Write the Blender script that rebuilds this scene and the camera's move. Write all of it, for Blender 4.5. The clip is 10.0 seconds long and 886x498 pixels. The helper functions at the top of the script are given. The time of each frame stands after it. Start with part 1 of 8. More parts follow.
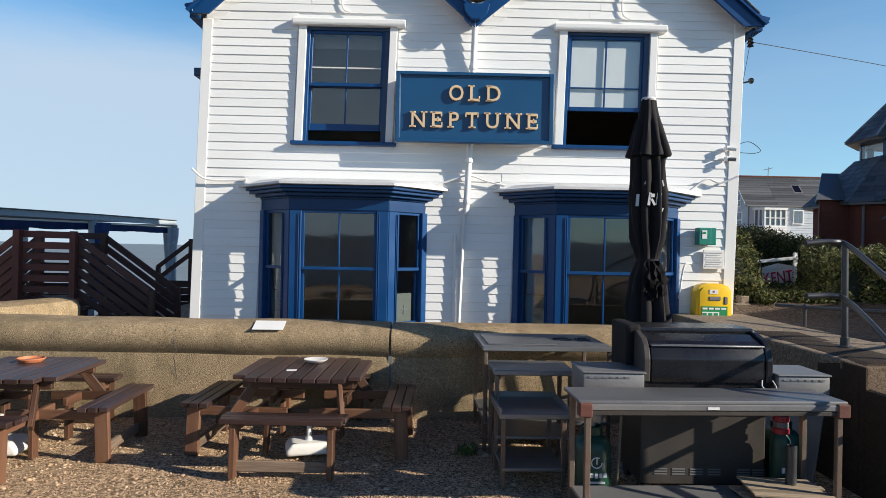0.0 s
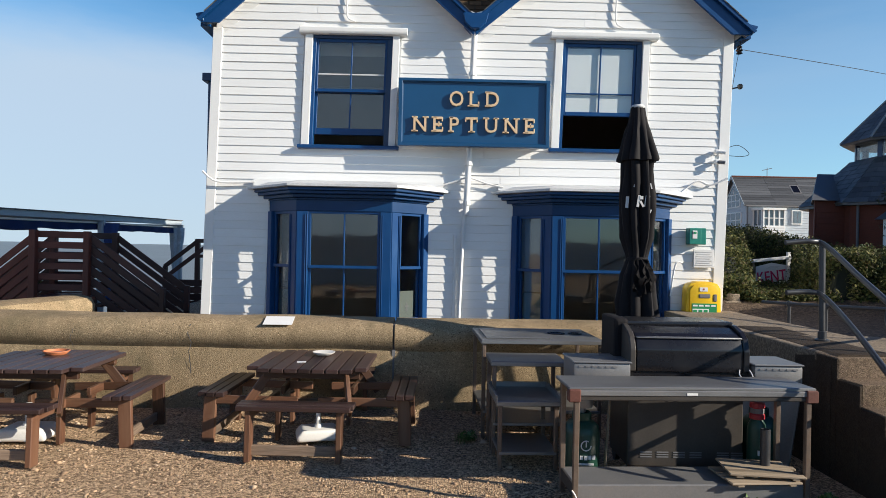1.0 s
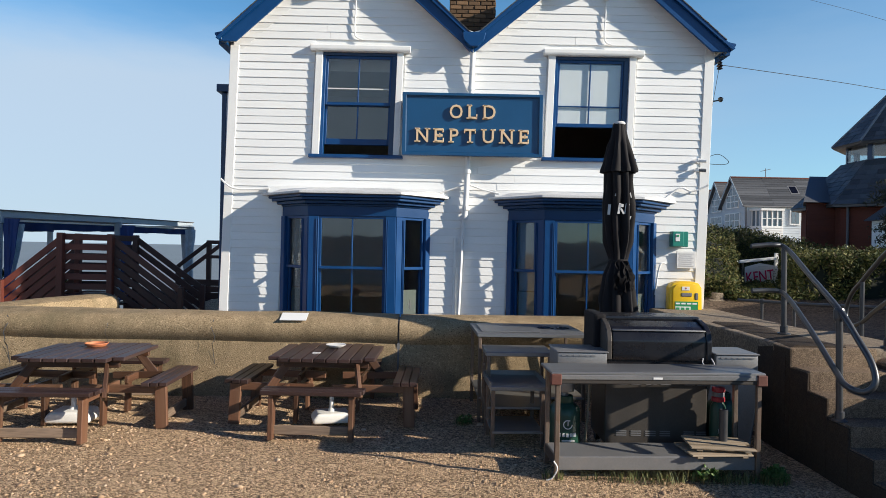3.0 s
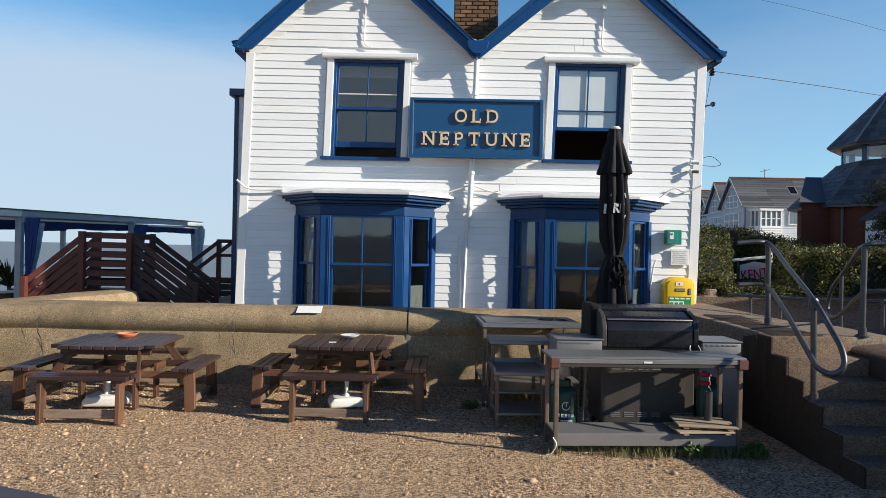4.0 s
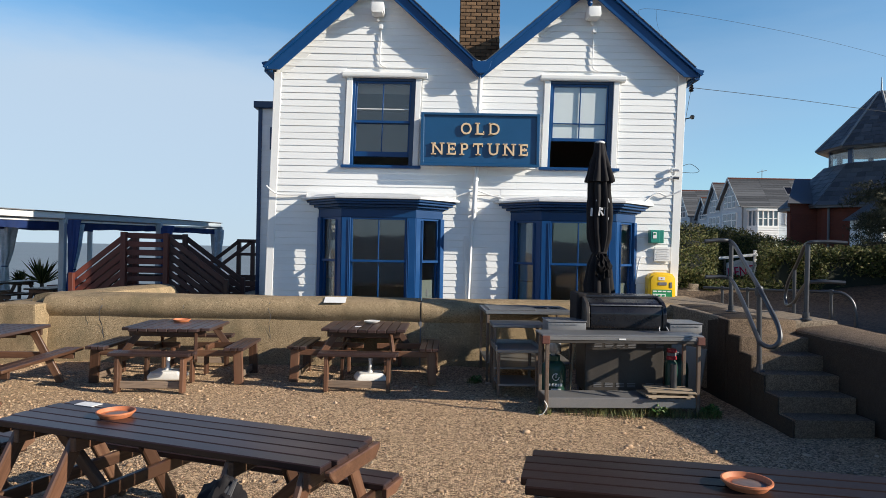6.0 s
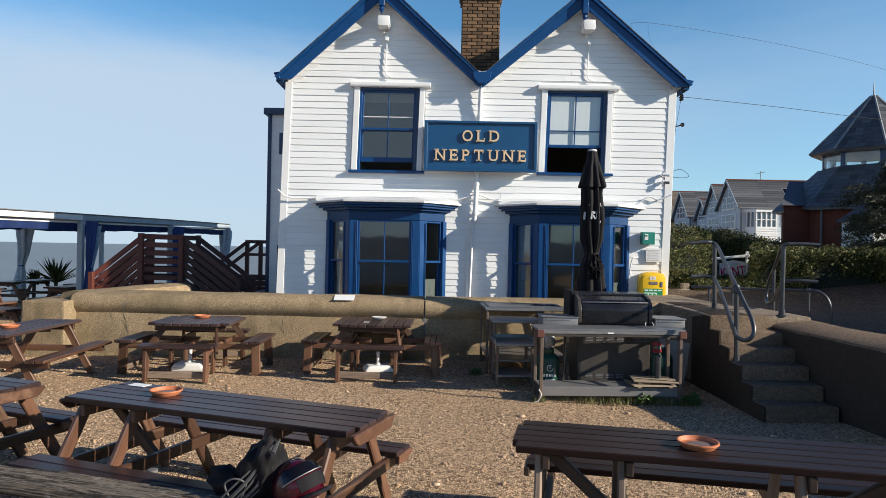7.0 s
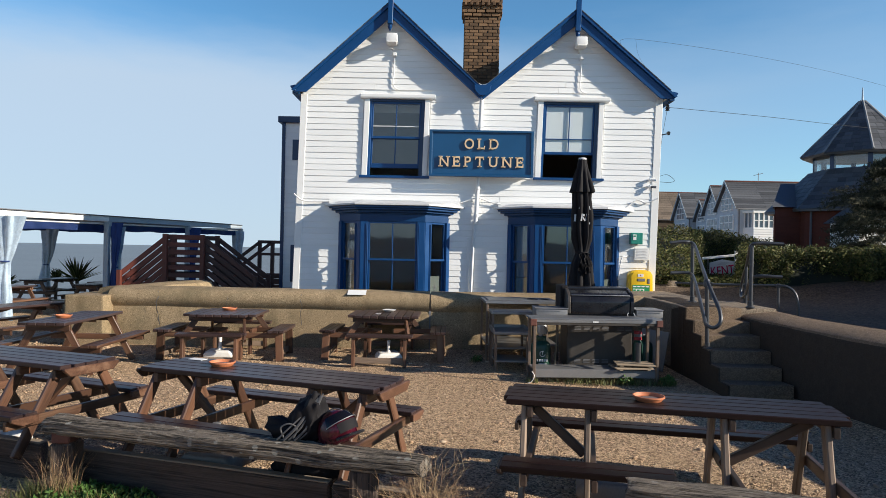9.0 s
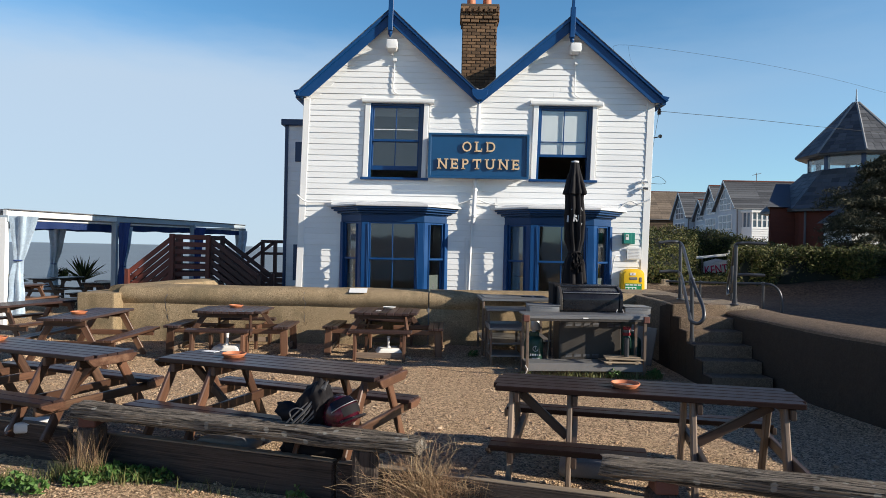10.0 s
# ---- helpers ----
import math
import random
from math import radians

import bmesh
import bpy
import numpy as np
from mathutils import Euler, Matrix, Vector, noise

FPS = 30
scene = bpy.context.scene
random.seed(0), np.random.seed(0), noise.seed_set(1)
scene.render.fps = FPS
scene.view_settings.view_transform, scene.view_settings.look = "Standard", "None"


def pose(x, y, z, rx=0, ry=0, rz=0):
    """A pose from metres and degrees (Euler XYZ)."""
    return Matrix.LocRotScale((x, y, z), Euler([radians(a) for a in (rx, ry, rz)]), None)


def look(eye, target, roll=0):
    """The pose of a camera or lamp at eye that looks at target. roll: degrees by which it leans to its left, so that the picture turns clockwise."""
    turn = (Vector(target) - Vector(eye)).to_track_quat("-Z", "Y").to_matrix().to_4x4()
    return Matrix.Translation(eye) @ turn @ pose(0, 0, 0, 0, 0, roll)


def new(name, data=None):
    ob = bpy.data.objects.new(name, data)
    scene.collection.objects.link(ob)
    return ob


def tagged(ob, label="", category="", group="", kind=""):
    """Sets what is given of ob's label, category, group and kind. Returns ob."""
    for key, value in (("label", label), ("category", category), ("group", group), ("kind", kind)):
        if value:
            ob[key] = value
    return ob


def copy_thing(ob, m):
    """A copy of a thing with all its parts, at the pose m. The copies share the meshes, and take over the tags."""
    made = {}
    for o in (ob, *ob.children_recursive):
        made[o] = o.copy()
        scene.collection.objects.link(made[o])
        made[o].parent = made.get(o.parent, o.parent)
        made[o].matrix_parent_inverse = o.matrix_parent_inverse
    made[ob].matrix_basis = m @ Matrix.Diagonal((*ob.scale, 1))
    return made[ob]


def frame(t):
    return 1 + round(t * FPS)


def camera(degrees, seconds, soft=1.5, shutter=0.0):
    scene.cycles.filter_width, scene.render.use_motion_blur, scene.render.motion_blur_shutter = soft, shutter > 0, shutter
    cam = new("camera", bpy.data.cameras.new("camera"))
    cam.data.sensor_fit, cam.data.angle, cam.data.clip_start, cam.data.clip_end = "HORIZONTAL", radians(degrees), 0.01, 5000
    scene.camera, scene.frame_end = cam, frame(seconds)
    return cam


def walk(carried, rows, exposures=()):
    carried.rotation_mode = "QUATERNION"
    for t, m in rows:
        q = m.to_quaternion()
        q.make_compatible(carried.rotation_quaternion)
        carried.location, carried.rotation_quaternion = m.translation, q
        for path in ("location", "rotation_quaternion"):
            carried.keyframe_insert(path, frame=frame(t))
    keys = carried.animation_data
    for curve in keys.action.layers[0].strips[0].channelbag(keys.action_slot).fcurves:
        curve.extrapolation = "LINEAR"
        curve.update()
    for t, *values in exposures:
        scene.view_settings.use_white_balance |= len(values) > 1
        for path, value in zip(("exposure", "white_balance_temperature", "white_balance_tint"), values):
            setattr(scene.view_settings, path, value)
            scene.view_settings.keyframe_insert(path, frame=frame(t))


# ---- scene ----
cam = camera(68.0, 10.0, 0.78)
PATH = [
    (0, (0.142, 0.573, 1.904), (0.168, 2.572, 1.905), 1.1),
    (0.5, (0.129, 0.352, 1.867), (0.154, 2.352, 1.868), 1.0),
    (1, (0.136, 0.177, 1.895), (0.16, 2.177, 1.896), 1.1),
    (1.5, (0.164, 0.046, 1.933), (0.187, 2.046, 1.934), 1.1),
    (2, (0.162, -0.152, 1.96), (0.184, 1.848, 1.96), 1.1),
    (2.5, (0.163, -0.363, 1.955), (0.183, 1.637, 1.955), 1.1),
    (4, (0.064, -1.131, 1.883), (0.08, 0.869, 1.884), 1.1),
    (4.5, (0.027, -1.456, 1.892), (0.042, 0.544, 1.892), 1.1),
    (5, (-0.013, -1.779, 1.908), (0.001, 0.221, 1.907), 1.0),
    (5.5, (-0.028, -2.116, 1.846), (-0.017, -0.116, 1.846), 1.0),
    (7, (-0.074, -3.145, 1.858), (-0.068, -1.145, 1.86), 1.1),
    (7.5, (-0.082, -3.438, 1.844), (-0.079, -1.438, 1.847), 1.1),
    (8, (-0.104, -3.708, 1.85), (-0.102, -1.708, 1.854), 1.0),
    (8.5, (-0.087, -4.001, 1.811), (-0.086, -2.001, 1.815), 1.0),
    (9, (-0.112, -4.221, 1.828), (-0.112, -2.221, 1.832), 1.1),
    (9.5, (-0.093, -4.433, 1.844), (-0.095, -2.433, 1.848), 1.1),
    (10, (-0.063, -4.684, 1.832), (-0.065, -2.684, 1.834), 1.1),
]
walk(cam, [(t, look(eye, target, roll)) for t, eye, target, roll in PATH])

# ---- light ----
# sunlight travels along (-2.3, 0.81, -1): low sun from the right, behind the camera
SUN_FROM = Vector((2.3, -0.81, 1.0)).normalized()
sun_data = bpy.data.lights.new("sun", "SUN")
sun_data.energy, sun_data.angle, sun_data.color = 7.2, radians(0.53), (1.0, 0.91, 0.77)
sun = new("sun", sun_data)
sun.matrix_basis = look(tuple(SUN_FROM * 60), (0, 0, 0))

world = bpy.data.worlds.new("world")
scene.world = world
world.use_nodes = True
wn, wl = world.node_tree.nodes, world.node_tree.links
wn.clear()
sky = wn.new("ShaderNodeTexSky")
sky.sky_type, sky.sun_disc = "NISHITA", False
sky.sun_elevation = math.asin(SUN_FROM.z)
sky.sun_rotation = math.atan2(SUN_FROM.x, SUN_FROM.y)
sky.air_density, sky.dust_density, sky.ozone_density = 1.0, 0.1, 2.0
w_tc = wn.new("ShaderNodeTexCoord")
w_sep = wn.new("ShaderNodeSeparateXYZ")
wl.new(w_tc.outputs["Generated"], w_sep.inputs[0])
# soft bank of low cloud: thick towards the horizon, thinning upwards, broken by noise
w_map = wn.new("ShaderNodeMapping")
w_map.inputs["Scale"].default_value = (1.2, 1.2, 5.0)
wl.new(w_tc.outputs["Generated"], w_map.inputs[0])
w_noise = wn.new("ShaderNodeTexNoise")
w_noise.inputs["Scale"].default_value, w_noise.inputs["Detail"].default_value, w_noise.inputs["Roughness"].default_value = 1.7, 6.0, 0.55
wl.new(w_map.outputs[0], w_noise.inputs["Vector"])
# height of the sky, ruffled by the noise: the bank of haze ends in a soft uneven edge
w_ruff = wn.new("ShaderNodeMath")
w_ruff.operation = "MULTIPLY_ADD"
w_ruff.inputs[1].default_value = 0.15
wl.new(w_noise.outputs["Fac"], w_ruff.inputs[0])
w_lean = wn.new("ShaderNodeMath")
w_lean.operation = "MULTIPLY_ADD"
w_lean.inputs[1].default_value = -0.02
wl.new(w_sep.outputs["X"], w_lean.inputs[0])
wl.new(w_sep.outputs["Z"], w_lean.inputs[2])
wl.new(w_lean.outputs[0], w_ruff.inputs[2])
w_band = wn.new("ShaderNodeMapRange")
w_band.interpolation_type = "SMOOTHSTEP"
w_band.inputs["From Min"].default_value, w_band.inputs["From Max"].default_value = 0.420, 0.285
wl.new(w_ruff.outputs[0], w_band.inputs["Value"])
w_side = wn.new("ShaderNodeMapRange")
w_side.interpolation_type = "SMOOTHSTEP"
w_side.inputs["From Min"].default_value, w_side.inputs["From Max"].default_value = 0.55, -0.25
w_side.inputs["To Min"].default_value, w_side.inputs["To Max"].default_value = 0.29, 0.92
wl.new(w_sep.outputs["X"], w_side.inputs["Value"])
w_mul = wn.new("ShaderNodeMath")
w_mul.operation = "MULTIPLY"
wl.new(w_side.outputs[0], w_mul.inputs[0])
wl.new(w_band.outputs[0], w_mul.inputs[1])
w_mix = wn.new("ShaderNodeMix")
w_mix.data_type = "RGBA"
wl.new(w_mul.outputs[0], w_mix.inputs["Factor"])
w_tint = wn.new("ShaderNodeMix")
w_tint.data_type, w_tint.blend_type = "RGBA", "MULTIPLY"
w_tint.inputs["Factor"].default_value = 1.0
w_tint.inputs["B"].default_value = (0.64, 1.04, 1.22, 1)
wl.new(sky.outputs[0], w_tint.inputs["A"])
# a deep clear zenith above the hazy lower sky
w_deep = wn.new("ShaderNodeMapRange")
w_deep.interpolation_type = "SMOOTHSTEP"
w_deep.inputs["From Min"].default_value, w_deep.inputs["From Max"].default_value = 0.385, 0.60
w_deep.inputs["To Min"].default_value, w_deep.inputs["To Max"].default_value = 0.0, 1.0
wl.new(w_sep.outputs["Z"], w_deep.inputs["Value"])
w_blue = wn.new("ShaderNodeMix")
w_blue.data_type, w_blue.blend_type = "RGBA", "MULTIPLY"
w_blue.inputs["Factor"].default_value = 1.0
w_blue.inputs["B"].default_value = (0.13, 0.225, 0.45, 1)
wl.new(w_tint.outputs["Result"], w_blue.inputs["A"])
w_zen = wn.new("ShaderNodeMix")
w_zen.data_type = "RGBA"
wl.new(w_deep.outputs[0], w_zen.inputs["Factor"])
wl.new(w_tint.outputs["Result"], w_zen.inputs["A"])
wl.new(w_blue.outputs["Result"], w_zen.inputs["B"])
# thin high streaks of cirrus
w_cmap = wn.new("ShaderNodeMapping")
w_cmap.inputs["Scale"].default_value, w_cmap.inputs["Rotation"].default_value = (1.0, 1.0, 7.0), (0.0, 0.25, 0.0)
wl.new(w_tc.outputs["Generated"], w_cmap.inputs[0])
w_cir = wn.new("ShaderNodeTexNoise")
w_cir.inputs["Scale"].default_value, w_cir.inputs["Detail"].default_value = 2.4, 7.0
wl.new(w_cmap.outputs[0], w_cir.inputs["Vector"])
w_cth = wn.new("ShaderNodeMapRange")
w_cth.inputs["From Min"].default_value, w_cth.inputs["From Max"].default_value, w_cth.inputs["To Max"].default_value = 0.5, 0.85, 0.16
wl.new(w_cir.outputs["Fac"], w_cth.inputs["Value"])
w_wisp = wn.new("ShaderNodeMix")
w_wisp.data_type = "RGBA"
wl.new(w_cth.outputs[0], w_wisp.inputs["Factor"])
wl.new(w_zen.outputs["Result"], w_wisp.inputs["A"])
w_wisp.inputs["B"].default_value = (3.2, 4.2, 4.9, 1)
wl.new(w_wisp.outputs["Result"], w_mix.inputs["A"])
w_mix.inputs["B"].default_value = (4.0, 4.97, 6.1, 1)
w_bg = wn.new("ShaderNodeBackground")
w_bg.inputs["Strength"].default_value = 0.135
wl.new(w_mix.outputs["Result"], w_bg.inputs["Color"])
w_out = wn.new("ShaderNodeOutputWorld")
wl.new(w_bg.outputs[0], w_out.inputs["Surface"])


# ---- materials ----
def mat(name, col, rough=0.6, metal=0.0, var=0.18, scale=2.5, fine=70.0, bump=0.15, depth=0.004, stain=None, amount=0.3, stretch=(1, 1, 1), spec=0.5, per_object=0.0, rvar=0.1, edges=(0.3, 0.72)):
    """Paint, wood, stone or metal: colour in two scales of noise, stains, roughness and relief."""
    m = bpy.data.materials.new(name)
    m.use_nodes = True
    n, l = m.node_tree.nodes, m.node_tree.links
    b = n["Principled BSDF"]
    tc, oi = n.new("ShaderNodeTexCoord"), n.new("ShaderNodeObjectInfo")
    mp = n.new("ShaderNodeMapping")
    mp.inputs["Scale"].default_value = stretch
    shift = n.new("ShaderNodeVectorMath")
    shift.operation = "SCALE"
    shift.inputs[0].default_value = (37.0, 23.0, 11.0)
    l.new(oi.outputs["Random"], shift.inputs["Scale"])
    l.new(tc.outputs["Object"], mp.inputs["Vector"])
    addv = n.new("ShaderNodeVectorMath")
    addv.operation = "ADD"
    l.new(mp.outputs[0], addv.inputs[0])
    l.new(shift.outputs[0], addv.inputs[1])
    big, small = n.new("ShaderNodeTexNoise"), n.new("ShaderNodeTexNoise")
    for t, s, d in ((big, scale, 5.0), (small, fine, 4.0)):
        t.inputs["Scale"].default_value, t.inputs["Detail"].default_value, t.inputs["Roughness"].default_value = s, d, 0.62
        l.new(addv.outputs[0], t.inputs["Vector"])
    mixn = n.new("ShaderNodeMix")
    mixn.inputs["Factor"].default_value = 0.45
    l.new(big.outputs["Fac"], mixn.inputs["A"])
    l.new(small.outputs["Fac"], mixn.inputs["B"])
    if per_object:
        sway = n.new("ShaderNodeMath")
        sway.operation = "MULTIPLY_ADD"
        sway.inputs[1].default_value, sway.inputs[2].default_value = per_object, -per_object / 2
        l.new(oi.outputs["Random"], sway.inputs[0])
        sumn = n.new("ShaderNodeMath")
        sumn.operation = "ADD"
        l.new(mixn.outputs["Result"], sumn.inputs[0])
        l.new(sway.outputs[0], sumn.inputs[1])
        source = sumn.outputs[0]
    else:
        source = mixn.outputs["Result"]
    ramp = n.new("ShaderNodeValToRGB")
    e = ramp.color_ramp.elements
    e[0].position, e[1].position = edges
    e[0].color = (*[c * (1 - var) for c in col], 1)
    e[1].color = (*[min(1, c * (1 + var)) for c in col], 1)
    l.new(source, ramp.inputs[0])
    out = ramp.outputs[0]
    if stain:
        thr = n.new("ShaderNodeMapRange")
        thr.inputs["From Min"].default_value, thr.inputs["From Max"].default_value = 0.52, 0.78
        thr.inputs["To Max"].default_value = amount
        l.new(big.outputs["Fac"], thr.inputs["Value"])
        mc = n.new("ShaderNodeMix")
        mc.data_type = "RGBA"
        l.new(thr.outputs[0], mc.inputs["Factor"])
        l.new(out, mc.inputs["A"])
        mc.inputs["B"].default_value = (*stain, 1)
        out = mc.outputs["Result"]
    l.new(out, b.inputs["Base Color"])
    rr = n.new("ShaderNodeMapRange")
    rr.inputs["To Min"].default_value, rr.inputs["To Max"].default_value = max(0.02, rough - rvar), min(1, rough + rvar)
    l.new(big.outputs["Fac"], rr.inputs["Value"])
    l.new(rr.outputs[0], b.inputs["Roughness"])
    b.inputs["Metallic"].default_value = metal
    b.inputs["Specular IOR Level"].default_value = spec
    if bump:
        bp = n.new("ShaderNodeBump")
        bp.inputs["Strength"].default_value, bp.inputs["Distance"].default_value = bump, depth
        l.new(small.outputs["Fac"], bp.inputs["Height"])
        l.new(bp.outputs[0], b.inputs["Normal"])
    return m


def aggregate(name, lo, hi, cell, rough=0.85, bump=0.6, depth=0.01, dirt=(0.12, 0.09, 0.06), streak=0.0):
    """Concrete with exposed pebbles, or shingle: cells of differing colour, with relief and large patches."""
    m = bpy.data.materials.new(name)
    m.use_nodes = True
    n, l = m.node_tree.nodes, m.node_tree.links
    b = n["Principled BSDF"]
    tc = n.new("ShaderNodeTexCoord")
    vo = n.new("ShaderNodeTexVoronoi")
    vo.inputs["Scale"].default_value = cell
    big, mid = n.new("ShaderNodeTexNoise"), n.new("ShaderNodeTexNoise")
    for t, s in ((big, 0.9), (mid, 14.0)):
        t.inputs["Scale"].default_value, t.inputs["Detail"].default_value, t.inputs["Roughness"].default_value = s, 6.0, 0.6
    for t in (vo, big, mid):
        l.new(tc.outputs["Object"], t.inputs["Vector"])
    sep = n.new("ShaderNodeSeparateColor")
    l.new(vo.outputs["Color"], sep.inputs[0])
    mixf = n.new("ShaderNodeMix")
    mixf.inputs["Factor"].default_value = 0.5
    l.new(sep.outputs[0], mixf.inputs["A"])
    l.new(mid.outputs["Fac"], mixf.inputs["B"])
    ramp = n.new("ShaderNodeValToRGB")
    e = ramp.color_ramp.elements
    e[0].position, e[1].position = 0.33, 0.70
    e[0].color, e[1].color = (*lo, 1), (*hi, 1)
    if streak:
        # separate dark and pale stones in an even matrix
        mean = [p * 0.66 + q * 0.34 for p, q in zip(lo, hi)]
        e[0].position, e[1].position = 0.10, 0.97
        for pos in (0.28, 0.70):
            el = e.new(pos)
            el.color = (*mean, 1)
        mixf.inputs["Factor"].default_value = 0.25
    l.new(mixf.outputs["Result"], ramp.inputs[0])
    thr = n.new("ShaderNodeMapRange")
    thr.inputs["From Min"].default_value, thr.inputs["From Max"].default_value, thr.inputs["To Max"].default_value = 0.45, 0.75, 0.72 if streak else 0.55
    l.new(big.outputs["Fac"], thr.inputs["Value"])
    mc = n.new("ShaderNodeMix")
    mc.data_type = "RGBA"
    l.new(thr.outputs[0], mc.inputs["Factor"])
    l.new(ramp.outputs[0], mc.inputs["A"])
    mc.inputs["B"].default_value = (*dirt, 1)
    colour = mc.outputs["Result"]
    if streak:
        # old runs of damp and lime down the face, with pale worn patches
        smap, run = n.new("ShaderNodeMapping"), n.new("ShaderNodeTexNoise")
        smap.inputs["Scale"].default_value = (5.0, 5.0, 0.7)
        run.inputs["Scale"].default_value, run.inputs["Detail"].default_value = 1.0, 6.0
        l.new(tc.outputs["Object"], smap.inputs[0])
        l.new(smap.outputs[0], run.inputs["Vector"])
        rth = n.new("ShaderNodeMapRange")
        rth.inputs["From Min"].default_value, rth.inputs["From Max"].default_value, rth.inputs["To Max"].default_value = 0.48, 0.72, streak
        l.new(run.outputs["Fac"], rth.inputs["Value"])
        ms = n.new("ShaderNodeMix")
        ms.data_type = "RGBA"
        l.new(rth.outputs[0], ms.inputs["Factor"])
        l.new(colour, ms.inputs["A"])
        ms.inputs["B"].default_value = (dirt[0] * 0.6, dirt[1] * 0.6, dirt[2] * 0.6, 1)
        # dark pits and lost stones, more of them in some places
        pit, pm = n.new("ShaderNodeTexVoronoi"), n.new("ShaderNodeTexNoise")
        pit.inputs["Scale"].default_value = 27.0
        pm.inputs["Scale"].default_value, pm.inputs["Detail"].default_value = 3.2, 5.0
        l.new(tc.outputs["Object"], pit.inputs["Vector"])
        l.new(tc.outputs["Object"], pm.inputs["Vector"])
        pr, pa, pk = n.new("ShaderNodeMapRange"), n.new("ShaderNodeMapRange"), n.new("ShaderNodeMath")
        pr.inputs["From Min"].default_value, pr.inputs["From Max"].default_value = 0.26, 0.12
        pa.inputs["From Min"].default_value, pa.inputs["From Max"].default_value = 0.36, 0.56
        l.new(pit.outputs["Distance"], pr.inputs["Value"])
        l.new(pm.outputs["Fac"], pa.inputs["Value"])
        pk.operation = "MULTIPLY"
        l.new(pr.outputs[0], pk.inputs[0])
        l.new(pa.outputs[0], pk.inputs[1])
        mp = n.new("ShaderNodeMix")
        mp.data_type = "RGBA"
        l.new(pk.outputs[0], mp.inputs["Factor"])
        l.new(ms.outputs["Result"], mp.inputs["A"])
        mp.inputs["B"].default_value = (dirt[0] * 0.42, dirt[1] * 0.42, dirt[2] * 0.44, 1)
        # grey-green algae in mottled patches
        al = n.new("ShaderNodeMapRange")
        al.inputs["From Min"].default_value, al.inputs["From Max"].default_value, al.inputs["To Max"].default_value = 0.46, 0.66, 0.55
        am = n.new("ShaderNodeTexNoise")
        am.inputs["Scale"].default_value, am.inputs["Detail"].default_value, am.inputs["Roughness"].default_value = 1.7, 8.0, 0.7
        l.new(tc.outputs["Object"], am.inputs["Vector"])
        l.new(am.outputs["Fac"], al.inputs["Value"])
        mg = n.new("ShaderNodeMix")
        mg.data_type = "RGBA"
        l.new(al.outputs[0], mg.inputs["Factor"])
        l.new(mp.outputs["Result"], mg.inputs["A"])
        mg.inputs["B"].default_value = (0.13, 0.112, 0.066, 1)
        colour = mg.outputs["Result"]
    l.new(colour, b.inputs["Base Color"])
    b.inputs["Roughness"].default_value = rough
    b.inputs["Specular IOR Level"].default_value = 0.25
    hsum = n.new("ShaderNodeMath")
    hsum.operation = "SUBTRACT"
    l.new(mid.outputs["Fac"], hsum.inputs[0])
    l.new(vo.outputs["Distance"], hsum.inputs[1])
    bp = n.new("ShaderNodeBump")
    bp.inputs["Strength"].default_value, bp.inputs["Distance"].default_value = bump, depth
    l.new(hsum.outputs[0], bp.inputs["Height"])
    l.new(bp.outputs[0], b.inputs["Normal"])
    return m


def islands(name, colours, rough=0.8, bump=0.2):
    """Loose pieces in one mesh: each takes its own colour."""
    m = bpy.data.materials.new(name)
    m.use_nodes = True
    n, l = m.node_tree.nodes, m.node_tree.links
    b = n["Principled BSDF"]
    g = n.new("ShaderNodeNewGeometry")
    ramp = n.new("ShaderNodeValToRGB")
    e = ramp.color_ramp.elements
    while len(e) < len(colours):
        e.new(0.5)
    for i, c in enumerate(colours):
        e[i].position = i / (len(colours) - 1)
        e[i].color = (*c, 1)
    l.new(g.outputs["Random Per Island"], ramp.inputs[0])
    l.new(ramp.outputs[0], b.inputs["Base Color"])
    b.inputs["Roughness"].default_value = rough
    b.inputs["Specular IOR Level"].default_value = 0.3
    return m


